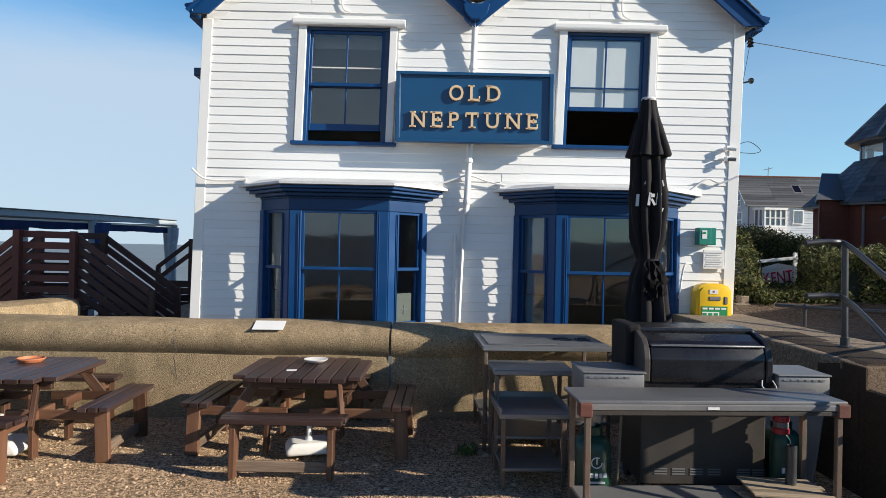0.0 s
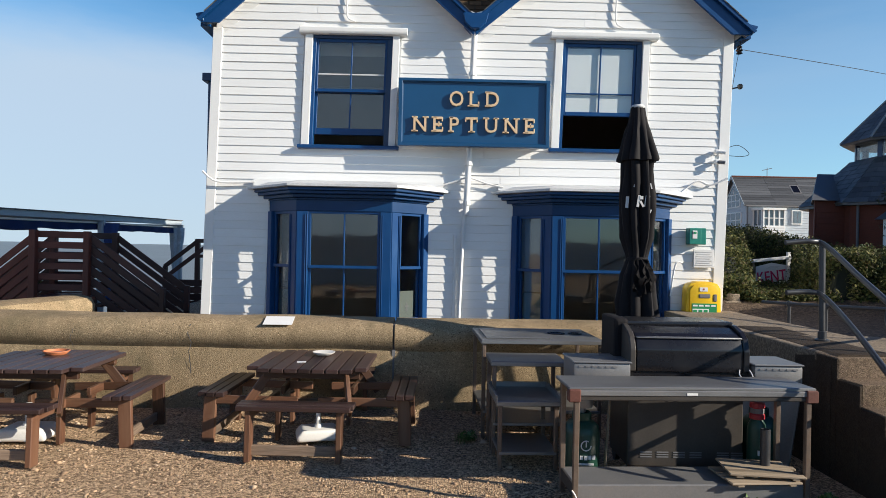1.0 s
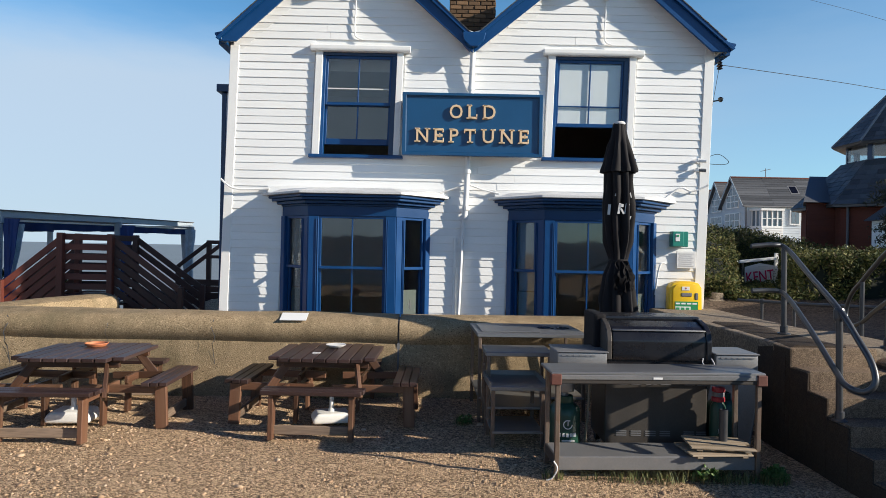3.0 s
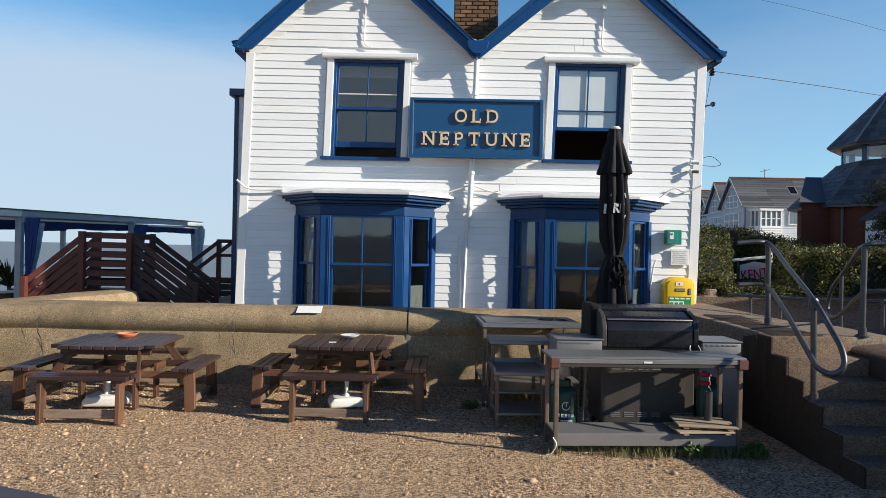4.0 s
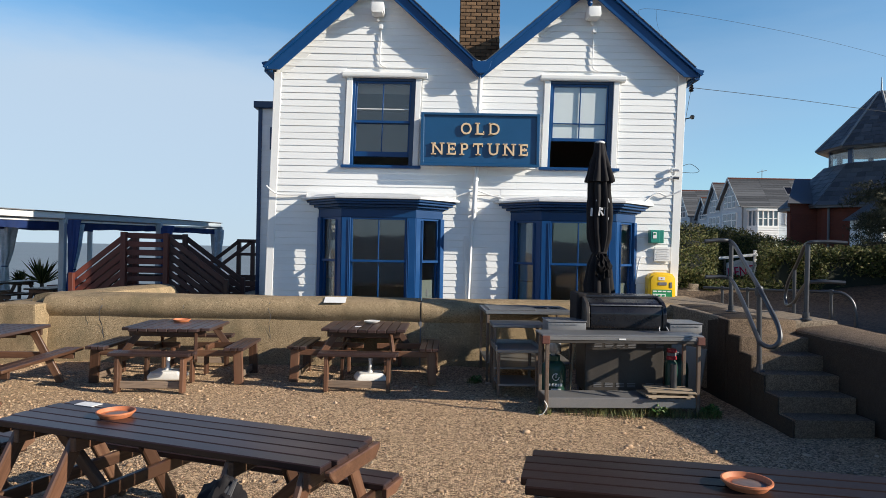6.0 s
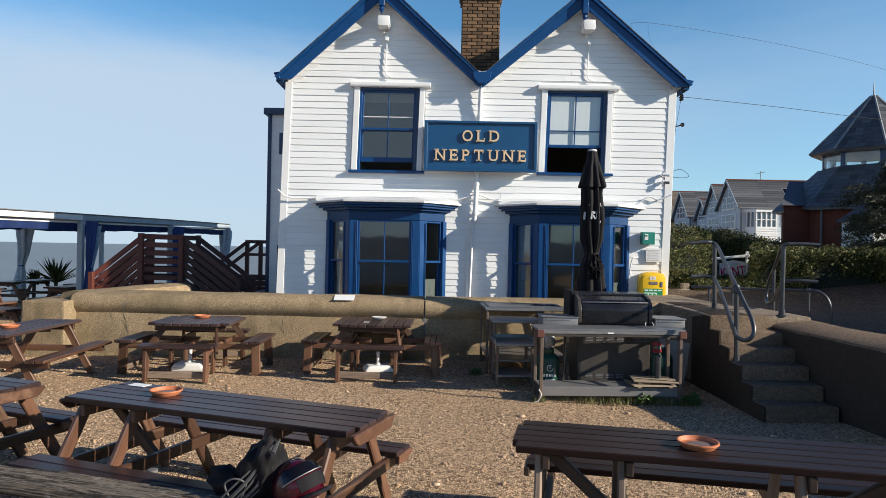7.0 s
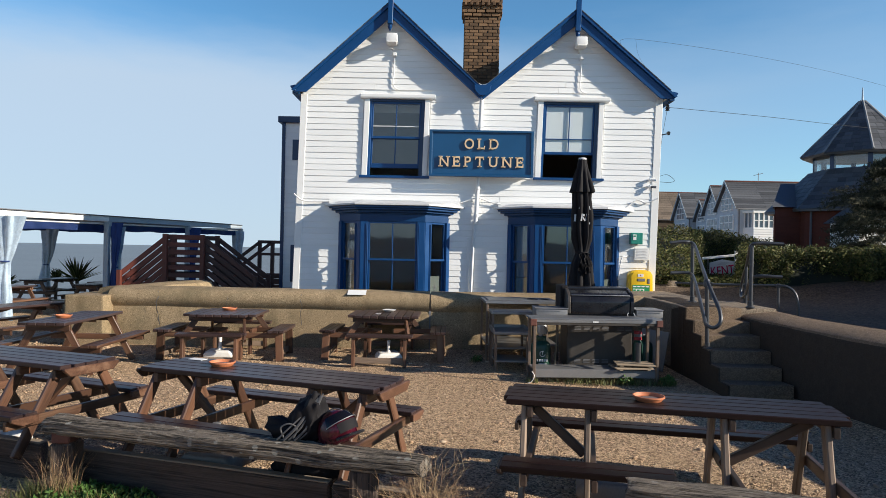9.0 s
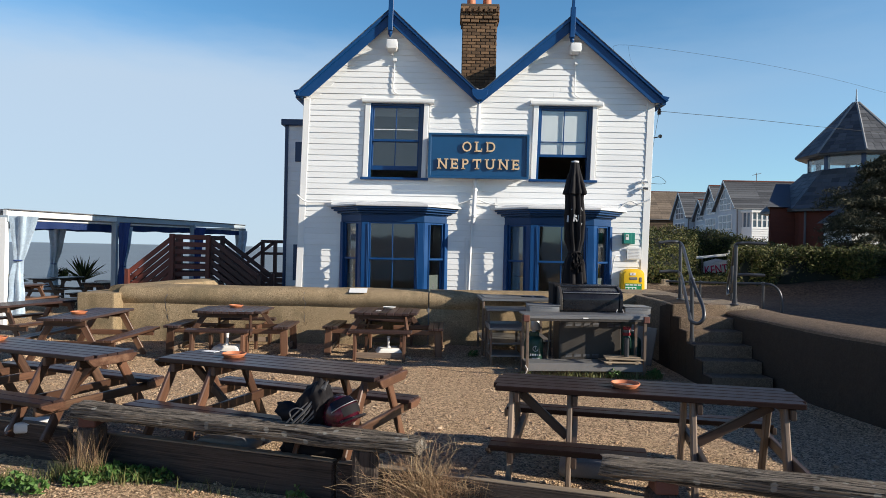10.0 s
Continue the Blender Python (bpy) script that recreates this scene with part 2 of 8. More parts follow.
def glass_mat(name, tint=(0.90, 0.93, 0.94), haze=0.0):
    m = bpy.data.materials.new(name)
    m.use_nodes = True
    n, l = m.node_tree.nodes, m.node_tree.links
    n.remove(n["Principled BSDF"])
    tr, gl, fr, mx = n.new("ShaderNodeBsdfTransparent"), n.new("ShaderNodeBsdfGlossy"), n.new("ShaderNodeLayerWeight"), n.new("ShaderNodeMixShader")
    tr.inputs["Color"].default_value = (*tint, 1)
    gl.inputs["Roughness"].default_value = 0.04 + haze
    noi, bp, tc = n.new("ShaderNodeTexNoise"), n.new("ShaderNodeBump"), n.new("ShaderNodeTexCoord")
    noi.inputs["Scale"].default_value = 2.2
    bp.inputs["Strength"].default_value, bp.inputs["Distance"].default_value = 0.12, 0.01
    l.new(tc.outputs["Object"], noi.inputs["Vector"])
    l.new(noi.outputs["Fac"], bp.inputs["Height"])
    l.new(bp.outputs[0], gl.inputs["Normal"])
    fr.inputs["Blend"].default_value = 0.5
    pw, ma = n.new("ShaderNodeMath"), n.new("ShaderNodeMath")
    pw.operation, ma.operation = "POWER", "MULTIPLY_ADD"
    pw.inputs[1].default_value = 4.5
    ma.inputs[1].default_value, ma.inputs[2].default_value = 0.93, 0.08
    l.new(fr.outputs["Facing"], pw.inputs[0])
    l.new(pw.outputs[0], ma.inputs[0])
    l.new(ma.outputs[0], mx.inputs["Fac"])
    l.new(tr.outputs[0], mx.inputs[1])
    l.new(gl.outputs[0], mx.inputs[2])
    l.new(mx.outputs[0], n["Material Output"].inputs["Surface"])
    return m


WHITE = mat("white_weatherboard_paint", (0.84, 0.845, 0.84), 0.45, var=0.05, scale=1.3, fine=40, bump=0.25, depth=0.002, stain=(0.62, 0.60, 0.54), amount=0.35, stretch=(0.5, 1, 2), per_object=0.3)
WHITE_TRIM = mat("white_gloss_paint", (0.82, 0.82, 0.81), 0.4, var=0.04, scale=2, fine=50, bump=0.2, depth=0.002, stain=(0.55, 0.52, 0.45), amount=0.25)
BLUE = mat("blue_gloss_paint", (0.004, 0.051, 0.172), 0.34, var=0.16, scale=2.5, fine=90, bump=0.12, depth=0.001, stain=(0.015, 0.075, 0.20), amount=0.4, spec=0.35)
# the bays' blue made darker: shadow below the roof overhang is in the colour
CORNICE = mat("shaded_cornice_blue", (0.004, 0.042, 0.135), 0.4, var=0.16, scale=2.5, fine=90, bump=0.12, depth=0.001, spec=0.3)
NAVY = mat("dark_blue_paint", (0.008, 0.036, 0.105), 0.35, var=0.2, scale=3, fine=80, bump=0.12, depth=0.001)
SIGN_BLUE = mat("sign_blue_paint", (0.006, 0.066, 0.172), 0.35, var=0.15, scale=1.8, fine=60, bump=0.08, depth=0.001)
GOLD = mat("gilded_letter", (0.74, 0.54, 0.34), 0.4, var=0.15, scale=6, fine=60, bump=0.1)
SLATE = mat("slate", (0.092, 0.096, 0.102), 0.45, var=0.35, scale=6, fine=40, bump=0.4, depth=0.005, per_object=0.5, stain=(0.05, 0.053, 0.056), amount=0.4)
LEAD = mat("lead_flashing", (0.62, 0.63, 0.64), 0.5, var=0.15, scale=5, fine=40, bump=0.3)
CONCRETE = aggregate("pebbled_concrete", (0.175, 0.124, 0.069), (0.66, 0.50, 0.315), 95, bump=0.55, depth=0.007, dirt=(0.22, 0.16, 0.088), streak=0.5)
# darker than the concrete itself: the deep shade of these faces is in the colour
CONCRETE_SHADED = aggregate("shaded_concrete", (0.044, 0.031, 0.022), (0.072, 0.052, 0.037), 110, bump=0.5, depth=0.010, dirt=(0.06, 0.045, 0.03))
STEP_CONCRETE = aggregate("stair_concrete", (0.125, 0.088, 0.058), (0.30, 0.215, 0.145), 130, bump=0.6, depth=0.008, dirt=(0.14, 0.10, 0.066))
PAVING = aggregate("promenade_concrete", (0.17, 0.135, 0.10), (0.32, 0.255, 0.185), 55, bump=0.3, depth=0.004, dirt=(0.14, 0.11, 0.08))
SHINGLE = aggregate("shingle_ground", (0.160, 0.102, 0.058), (0.72, 0.51, 0.318), 62, bump=0.75, depth=0.018, dirt=(0.43, 0.296, 0.175))
PEBBLE = islands("beach_pebbles", [(0.14, 0.095, 0.062), (0.42, 0.285, 0.18), (0.52, 0.36, 0.225), (0.30, 0.195, 0.12), (0.56, 0.41, 0.275), (0.22, 0.145, 0.09), (0.46, 0.32, 0.205), (0.60, 0.46, 0.33)])
STAIN = mat("brown_stained_timber", (0.102, 0.049, 0.029), 0.4, var=0.45, scale=5, fine=45, bump=0.35, depth=0.002, stretch=(0.12, 1.6, 1.6), stain=(0.25, 0.155, 0.095), amount=0.6, per_object=0.4, edges=(0.36, 0.64))
DARKLEG = mat("dark_brown_timber", (0.045, 0.028, 0.021), 0.5, var=0.4, scale=5, fine=45, bump=0.35, depth=0.002, stretch=(0.12, 1.6, 1.6), stain=(0.13, 0.09, 0.06), amount=0.5, per_object=0.4, edges=(0.36, 0.64))
WORNLEG = mat("worn_bare_timber", (0.20, 0.145, 0.105), 0.65, var=0.5, scale=7, fine=45, bump=0.5, depth=0.003, stretch=(0.12, 1.6, 1.6), stain=(0.035, 0.02, 0.015), amount=0.9, per_object=0.3, edges=(0.36, 0.64))
TOP = mat("dark_painted_table_boards", (0.040, 0.023, 0.021), 0.36, spec=0.42, var=0.4, scale=4, fine=45, bump=0.3, depth=0.0018, stretch=(0.12, 1.6, 1.6), stain=(0.085, 0.065, 0.06), amount=0.45, per_object=0.5, rvar=0.14)
DARKTOP = mat("black_brown_table_boards", (0.017, 0.0095, 0.0085), 0.42, var=0.4, scale=4, fine=45, bump=0.35, depth=0.002, stretch=(0.12, 1.6, 1.6), stain=(0.045, 0.03, 0.026), amount=0.45, per_object=0.5, rvar=0.14, spec=0.14)
# weathered timber darkened further: shade on edging and stumps is in the colour
SHADEWOOD = mat("dark_shaded_timber", (0.072, 0.052, 0.042), 0.85, var=0.8, scale=9, fine=34, bump=1.0, depth=0.02, stretch=(0.07, 2.6, 2.6), stain=(0.025, 0.02, 0.016), amount=0.85, edges=(0.38, 0.60))
GREYWOOD = mat("weathered_grey_timber", (0.165, 0.137, 0.108), 0.9, var=0.85, scale=9, fine=34, bump=1.0, depth=0.03, stretch=(0.17, 2.9, 2.9), stain=(0.03, 0.023, 0.018), amount=0.95, rvar=0.05, edges=(0.43, 0.56))

def lichen(m, colour, scale):
    """Scattered pale crusts of lichen over what the material has."""
    n, l = m.node_tree.nodes, m.node_tree.links
    base = n["Principled BSDF"].inputs["Base Color"]
    under = base.links[0].from_socket
    tc, vo, no, wob = n.new("ShaderNodeTexCoord"), n.new("ShaderNodeTexVoronoi"), n.new("ShaderNodeTexNoise"), n.new("ShaderNodeTexNoise")
    vo.inputs["Scale"].default_value, no.inputs["Scale"].default_value = scale, 1.9
    wob.inputs["Scale"].default_value, wob.inputs["Detail"].default_value = scale * 2.2, 3.0
    for t in (vo, no, wob):
        l.new(tc.outputs["Object"], t.inputs["Vector"])
    add, spot, where, both, mx = n.new("ShaderNodeMath"), n.new("ShaderNodeMapRange"), n.new("ShaderNodeMapRange"), n.new("ShaderNodeMath"), n.new("ShaderNodeMix")
    add.operation, both.operation, mx.data_type = "MULTIPLY_ADD", "MULTIPLY", "RGBA"
    add.inputs[1].default_value = 0.35
    l.new(wob.outputs["Fac"], add.inputs[0])
    l.new(vo.outputs["Distance"], add.inputs[2])
    spot.inputs["From Min"].default_value, spot.inputs["From Max"].default_value = 0.46, 0.38
    where.inputs["From Min"].default_value, where.inputs["From Max"].default_value, where.inputs["To Max"].default_value = 0.40, 0.50, 0.85
    l.new(add.outputs[0], spot.inputs["Value"])
    l.new(no.outputs["Fac"], where.inputs["Value"])
    l.new(spot.outputs[0], both.inputs[0])
    l.new(where.outputs[0], both.inputs[1])
    l.new(both.outputs[0], mx.inputs["Factor"])
    l.new(under, mx.inputs["A"])
    mx.inputs["B"].default_value = (*colour, 1)
    l.new(mx.outputs["Result"], base)


PALEWOOD = mat("sunlit_bleached_edge", (0.27, 0.215, 0.16), 0.85, var=0.4, scale=8, fine=40, bump=0.6, depth=0.006, stretch=(0.1, 2, 2), stain=(0.09, 0.065, 0.045), amount=0.8)
lichen(GREYWOOD, (0.36, 0.35, 0.31), 11.0)
REDWOOD = mat("red_brown_stained_timber", (0.135, 0.034, 0.022), 0.55, var=0.3, scale=4, fine=40, bump=0.25, depth=0.002, stretch=(0.2, 1.5, 1.5), per_object=0.4)
STEEL = mat("brushed_stainless_steel", (0.30, 0.302, 0.306), 0.46, metal=0.85, var=0.15, scale=5, fine=120, bump=0.08, depth=0.001, stretch=(0.3, 2, 2), stain=(0.16, 0.13, 0.10), amount=0.35)
SHELF_STEEL = mat("dull_grey_shelf_metal", (0.23, 0.23, 0.235), 0.45, metal=0.4, var=0.15, scale=5, fine=80, bump=0.08, stain=(0.25, 0.22, 0.19), amount=0.4)
STEEL_LEG = mat("weathered_steel_leg", (0.19, 0.145, 0.115), 0.5, metal=0.5, var=0.3, scale=9, fine=70, bump=0.2, stain=(0.13, 0.06, 0.03), amount=0.6)
RUST = mat("rusted_red_block", (0.12, 0.042, 0.030), 0.6, var=0.3, scale=9, fine=70, bump=0.3)
RAILSTEEL = mat("galvanised_tube", (0.085, 0.088, 0.095), 0.38, metal=0.55, var=0.2, scale=8, fine=80, bump=0.1)
BLACK = mat("black_enamel", (0.012, 0.012, 0.015), 0.28, var=0.3, scale=5, fine=80, bump=0.06, stain=(0.04, 0.038, 0.036), amount=0.3)
CANVAS = mat("black_canvas", (0.012, 0.011, 0.013), 0.75, var=0.35, scale=6, fine=200, bump=0.3, depth=0.002, spec=0.22)
GREYCAB = mat("grey_cabinet_steel", (0.066, 0.058, 0.052), 0.5, metal=0.3, var=0.2, scale=4, fine=60, bump=0.1, stain=(0.1, 0.08, 0.06), amount=0.4)
GREEN_GAS = mat("green_cylinder_paint", (0.006, 0.045, 0.030), 0.4, var=0.25, scale=6, fine=60, bump=0.1)
RED = mat("red_plastic", (0.32, 0.02, 0.03), 0.45, var=0.1)
YELLOW = mat("yellow_plastic", (0.88, 0.55, 0.015), 0.35, var=0.06, scale=4, bump=0.05)
GREEN = mat("green_label", (0.02, 0.26, 0.10), 0.4, var=0.1)
TEAL = mat("teal_plastic", (0.02, 0.22, 0.17), 0.35, var=0.1)
PAPER = mat("white_paper", (0.78, 0.78, 0.77), 0.7, var=0.05, bump=0.05)
INK = mat("grey_print", (0.16, 0.16, 0.17), 0.7, var=0.1)
PALE = mat("pale_print", (0.62, 0.62, 0.62), 0.6, var=0.1)
PINK = mat("magenta_letters", (0.62, 0.02, 0.10), 0.6, var=0.1)
PLASTIC = mat("white_plastic", (0.76, 0.75, 0.72), 0.45, var=0.06, scale=6, stain=(0.45, 0.40, 0.32), amount=0.35)
TERRACOTTA = mat("terracotta", (0.50, 0.17, 0.075), 0.6, var=0.2, scale=9, fine=70, bump=0.2)
ASH = mat("wet_ash", (0.16, 0.11, 0.09), 0.4, var=0.3, scale=20)
GLASS = glass_mat("window_glass")
ROOM = mat("dim_room_plaster", (0.28, 0.22, 0.17), 0.8, var=0.2)
BLIND = mat("white_blind", (0.75, 0.76, 0.76), 0.8, var=0.06, scale=3)
BRICK = mat("stock_brick", (0.17, 0.098, 0.050), 0.85, var=0.35, scale=8, fine=50, bump=0.6, depth=0.005, per_object=1.0, stain=(0.04, 0.03, 0.022), amount=0.8)
MORTAR = mat("lime_mortar", (0.088, 0.061, 0.039), 0.9, var=0.25, scale=8, fine=60, bump=0.5)
REDBRICK = mat("red_brick", (0.15, 0.042, 0.026), 0.85, var=0.25, scale=3, fine=30, bump=0.4)
BOARDGREY = mat("pale_blue_cladding", (0.52, 0.57, 0.62), 0.6, var=0.1, scale=2, fine=30)
AWNING = mat("blue_awning_cloth", (0.02, 0.05, 0.19), 0.7, var=0.25, scale=3, fine=120, bump=0.2)
FRAME_GREY = mat("grey_blue_painted_frame", (0.38, 0.44, 0.49), 0.5, var=0.12, scale=3, fine=60)
SHEET = mat("pale_clear_curtain", (0.42, 0.52, 0.62), 0.25, var=0.3, scale=5, fine=30, bump=0.4, depth=0.01)
EARTH = aggregate("earth_bank", (0.058, 0.041, 0.028), (0.145, 0.102, 0.07), 30, bump=0.8, depth=0.02, dirt=(0.052, 0.037, 0.026))
LEAF = islands("hedge_leaves", [(0.018, 0.030, 0.009), (0.05, 0.068, 0.016), (0.10, 0.105, 0.026), (0.16, 0.145, 0.045), (0.03, 0.046, 0.013), (0.09, 0.062, 0.028)], 0.75)
NEEDLE = islands("conifer_needles", [(0.02, 0.025, 0.014), (0.06, 0.062, 0.035), (0.13, 0.115, 0.07), (0.036, 0.04, 0.023)], 0.8)
GRASS = islands("grass_blades", [(0.07, 0.09, 0.024), (0.11, 0.125, 0.038), (0.21, 0.18, 0.075), (0.07, 0.10, 0.028)], 0.6)
STRAW = islands("dry_grass", [(0.28, 0.18, 0.10), (0.42, 0.31, 0.18), (0.17, 0.10, 0.055), (0.33, 0.20, 0.12)], 0.8)
WEED = islands("weed_leaves", [(0.04, 0.09, 0.02), (0.07, 0.15, 0.032), (0.12, 0.19, 0.06)], 0.5)
BARK = mat("bark", (0.07, 0.05, 0.035), 0.9, var=0.3, bump=0.6)
WIRE = mat("black_cable", (0.012, 0.012, 0.012), 0.6, var=0.1, bump=0)
HELMET_RED = mat("dark_red_lacquer", (0.05, 0.004, 0.012), 0.22, var=0.3, scale=9, fine=30, bump=0, stain=(0.012, 0.010, 0.016), amount=1.0, edges=(0.46, 0.52))
VISOR = mat("smoked_visor", (0.006, 0.006, 0.008), 0.12, var=0.1, bump=0)
WATER = mat("grey_green_sea", (0.17, 0.19, 0.195), 0.4, var=0.15, scale=0.05, fine=1.1, bump=0.55, depth=0.25, stretch=(0.6, 1.6, 1), spec=0.3)


# ---- building blocks ----
WORLD = {}
BOXES = {}


def thing(name, m=Matrix(), label="", category="", group="", kind=""):
    """An Empty at the base of a thing; its parts are built in world coordinates."""
    ob = new(name)
    ob.matrix_basis = m
    WORLD[ob] = m.copy()
    return tagged(ob, label, category, group, kind)


def hang(ob, parent, m=Matrix()):
    ob.parent = parent
    ob.matrix_parent_inverse = WORLD[parent].inverted()
    ob.matrix_basis = m
    WORLD[ob] = m.copy()
    return ob


def mesh_of(bm, name, material, smooth=False):
    me = bpy.data.meshes.new(name)
    bmesh.ops.recalc_face_normals(bm, faces=bm.faces)
    bm.to_mesh(me)
    bm.free()
    me.materials.append(material)
    if smooth:
        me.shade_smooth()
        me.set_sharp_from_angle(angle=radians(40))
    return me


def part(name, bm, material, parent, label="", smooth=False, m=Matrix()):
    ob = hang(new(name, mesh_of(bm, name, material, smooth)), parent, m)
    return tagged(ob, label) if label else ob


def solid(name, bm, material, label, category, kind="", smooth=False, group=""):
    ob = new(name, mesh_of(bm, name, material, smooth))
    WORLD[ob] = Matrix()
    return tagged(ob, label, category, group, kind)


def add_box(bm, x0, x1, y0, y1, z0, z1):
    v = [bm.verts.new(p) for p in ((x0, y0, z0), (x1, y0, z0), (x1, y1, z0), (x0, y1, z0), (x0, y0, z1), (x1, y0, z1), (x1, y1, z1), (x0, y1, z1))]
    for f in ((3, 2, 1, 0), (4, 5, 6, 7), (0, 1, 5, 4), (1, 2, 6, 5), (2, 3, 7, 6), (3, 0, 4, 7)):
        bm.faces.new([v[i] for i in f])
    return bm


def boxes(*rows):
    bm = bmesh.new()
    for r in rows:
        add_box(bm, *r)
    return bm


def rounded(bm, size=0.006, segments=1):
    bmesh.ops.bevel(bm, geom=list(bm.edges), offset=size, segments=segments, affect="EDGES", profile=0.6)
    return bm


def box_mesh(l, w, h, material, bevel=0.006):
    """A shared box with worn edges, long along x."""
    key = (round(l, 3), round(w, 3), round(h, 3), material.name, bevel)
    if key not in BOXES:
        bm = boxes((-l / 2, l / 2, -w / 2, w / 2, -h / 2, h / 2))
        if bevel:
            rounded(bm, min(bevel, l / 3, w / 3, h / 3))
        BOXES[key] = mesh_of(bm, "piece", material)
    return BOXES[key]


def between(p0, p1, up=(0, 0, 1)):
    """The pose of a bar from p0 to p1: x along it, z towards up."""
    p0, p1 = Vector(p0), Vector(p1)
    x = (p1 - p0).normalized()
    y = Vector(up).cross(x)
    if y.length < 1e-4:
        y = Vector((0, 1, 0)).cross(x)
    y.normalize()
    z = x.cross(y)
    return Matrix.Translation((p0 + p1) / 2) @ Matrix((x, y, z)).transposed().to_4x4()


def bar(name, p0, p1, w, h, material, parent, up=(0, 0, 1), bevel=0.006, label=""):
    """A straight piece of timber or metal as one part."""
    l = (Vector(p1) - Vector(p0)).length
    ob = hang(new(name, box_mesh(l, w, h, material, bevel)), parent, between(p0, p1, up))
    return tagged(ob, label) if label else ob


def brick_at(name, cx, cy, cz, l, w, h, material, parent, bevel=0.006, label="", rz=0.0):
    ob = hang(new(name, box_mesh(l, w, h, material, bevel)), parent, pose(cx, cy, cz, 0, 0, rz))
    return tagged(ob, label) if label else ob


def tube(points, radius, closed=False, sides=10):
    """A round tube through the points."""
    bm = bmesh.new()
    pts = [Vector(p) for p in points]
    rings, side = [], None
    for i, p in enumerate(pts):
        a, b = pts[max(i - 1, 0)], pts[min(i + 1, len(pts) - 1)]
        d = (b - a).normalized()
        ref = side if side is not None else (Vector((0, 0, 1)) if abs(d.z) < 0.9 else Vector((1, 0, 0)))
        u = (ref - d * ref.dot(d)).normalized()
        side = u
        w = d.cross(u)
        r = radius[i] if isinstance(radius, (list, tuple)) else radius
        rings.append([bm.verts.new(p + (u * math.cos(k * math.tau / sides) + w * math.sin(k * math.tau / sides)) * r) for k in range(sides)])
    for r0, r1 in zip(rings, rings[1:]):
        for k in range(sides):
            bm.faces.new((r0[k], r0[(k + 1) % sides], r1[(k + 1) % sides], r1[k]))
    bm.faces.new(rings[0][::-1])
    bm.faces.new(rings[-1])
    return bm


def lathe(profile, sides=24, centre=(0, 0, 0)):
    """A turned form from rows of radius and height."""
    bm = bmesh.new()
    c = Vector(centre)
    rings = [[bm.verts.new(c + Vector((r * math.cos(k * math.tau / sides), r * math.sin(k * math.tau / sides), z))) for k in range(sides)] for r, z in profile]
    for r0, r1 in zip(rings, rings[1:]):
        for k in range(sides):
            bm.faces.new((r0[k], r0[(k + 1) % sides], r1[(k + 1) % sides], r1[k]))
    bm.faces.new(rings[0][::-1])
    bm.faces.new(rings[-1])
    return bm


def prism(outline, axis, a, b):
    """A flat outline of (u, v) drawn out along an axis from a to b. axis x: (y, z); y: (x, z); z: (x, y)."""
    bm = bmesh.new()
    put = {"x": lambda u, v, d: (d, u, v), "y": lambda u, v, d: (u, d, v), "z": lambda u, v, d: (u, v, d)}[axis]
    r0 = [bm.verts.new(put(u, v, a)) for u, v in outline]
    r1 = [bm.verts.new(put(u, v, b)) for u, v in outline]
    bm.faces.new(r0)
    bm.faces.new(r1[::-1])
    for i in range(len(outline)):
        j = (i + 1) % len(outline)
        bm.faces.new((r0[i], r0[j], r1[j], r1[i]))
    return bm


def smoothpath(points, steps=6):
    """More points on a soft curve through the points."""
    p = [Vector(q) for q in points]
    out = []
    for i in range(len(p) - 1):
        a, b, c, d = p[max(i - 1, 0)], p[i], p[i + 1], p[min(i + 2, len(p) - 1)]
        for k in range(steps):
            t = k / steps
            out.append(0.5 * (2 * b + (c - a) * t + (2 * a - 5 * b + 4 * c - d) * t * t + (3 * b - 3 * c + d - a) * t ** 3))
    return out + [p[-1]]


def raw(name, verts, faces, material):
    me = bpy.data.meshes.new(name)
    me.from_pydata(verts, [], faces)
    me.materials.append(material)
    return me


def written(text, size, depth, material, name="letter", bold=0.0):
    """A word in the built-in font as a mesh, its middle at the origin, standing upright and facing -y."""
    cu = bpy.data.curves.new(name, "FONT")
    cu.body, cu.size, cu.extrude, cu.align_x, cu.align_y, cu.offset = text, size, depth / 2, "CENTER", "CENTER", bold
    cu.resolution_u = 3
    tmp = bpy.data.objects.new(name, cu)
    scene.collection.objects.link(tmp)
    bpy.context.view_layer.update()
    me = bpy.data.meshes.new_from_object(tmp.evaluated_get(bpy.context.evaluated_depsgraph_get()))
    bpy.data.objects.remove(tmp)
    bpy.data.curves.remove(cu)
    me.transform(Euler((radians(90), 0, 0)).to_matrix().to_4x4())
    me.materials.clear()
    me.materials.append(material)
    return me


# ---- ground, sea, walls ----
def kerb_y(x):
    """The line of the low edging in front of the tables."""
    return 0.34 - 0.31 * x


def parapet_x(y):
    """The front of the retaining wall, which bends away towards the viewer."""
    return 4.42 + 0.003 * max(0.0, (5.95 - y) / 0.37) ** 2


def ground_height(x, y):
    if x > 4.7 and (y > 3.5 or x > 7):
        return 0.6
    if y > 8.35 and x > -5.9:
        return 0.45 if y < 22 else -1.6
    if y < kerb_y(x) + 0.09:
        return -0.2
    if y > 17:
        return max(-1.7, -0.22 * (y - 17))
    return 0.0


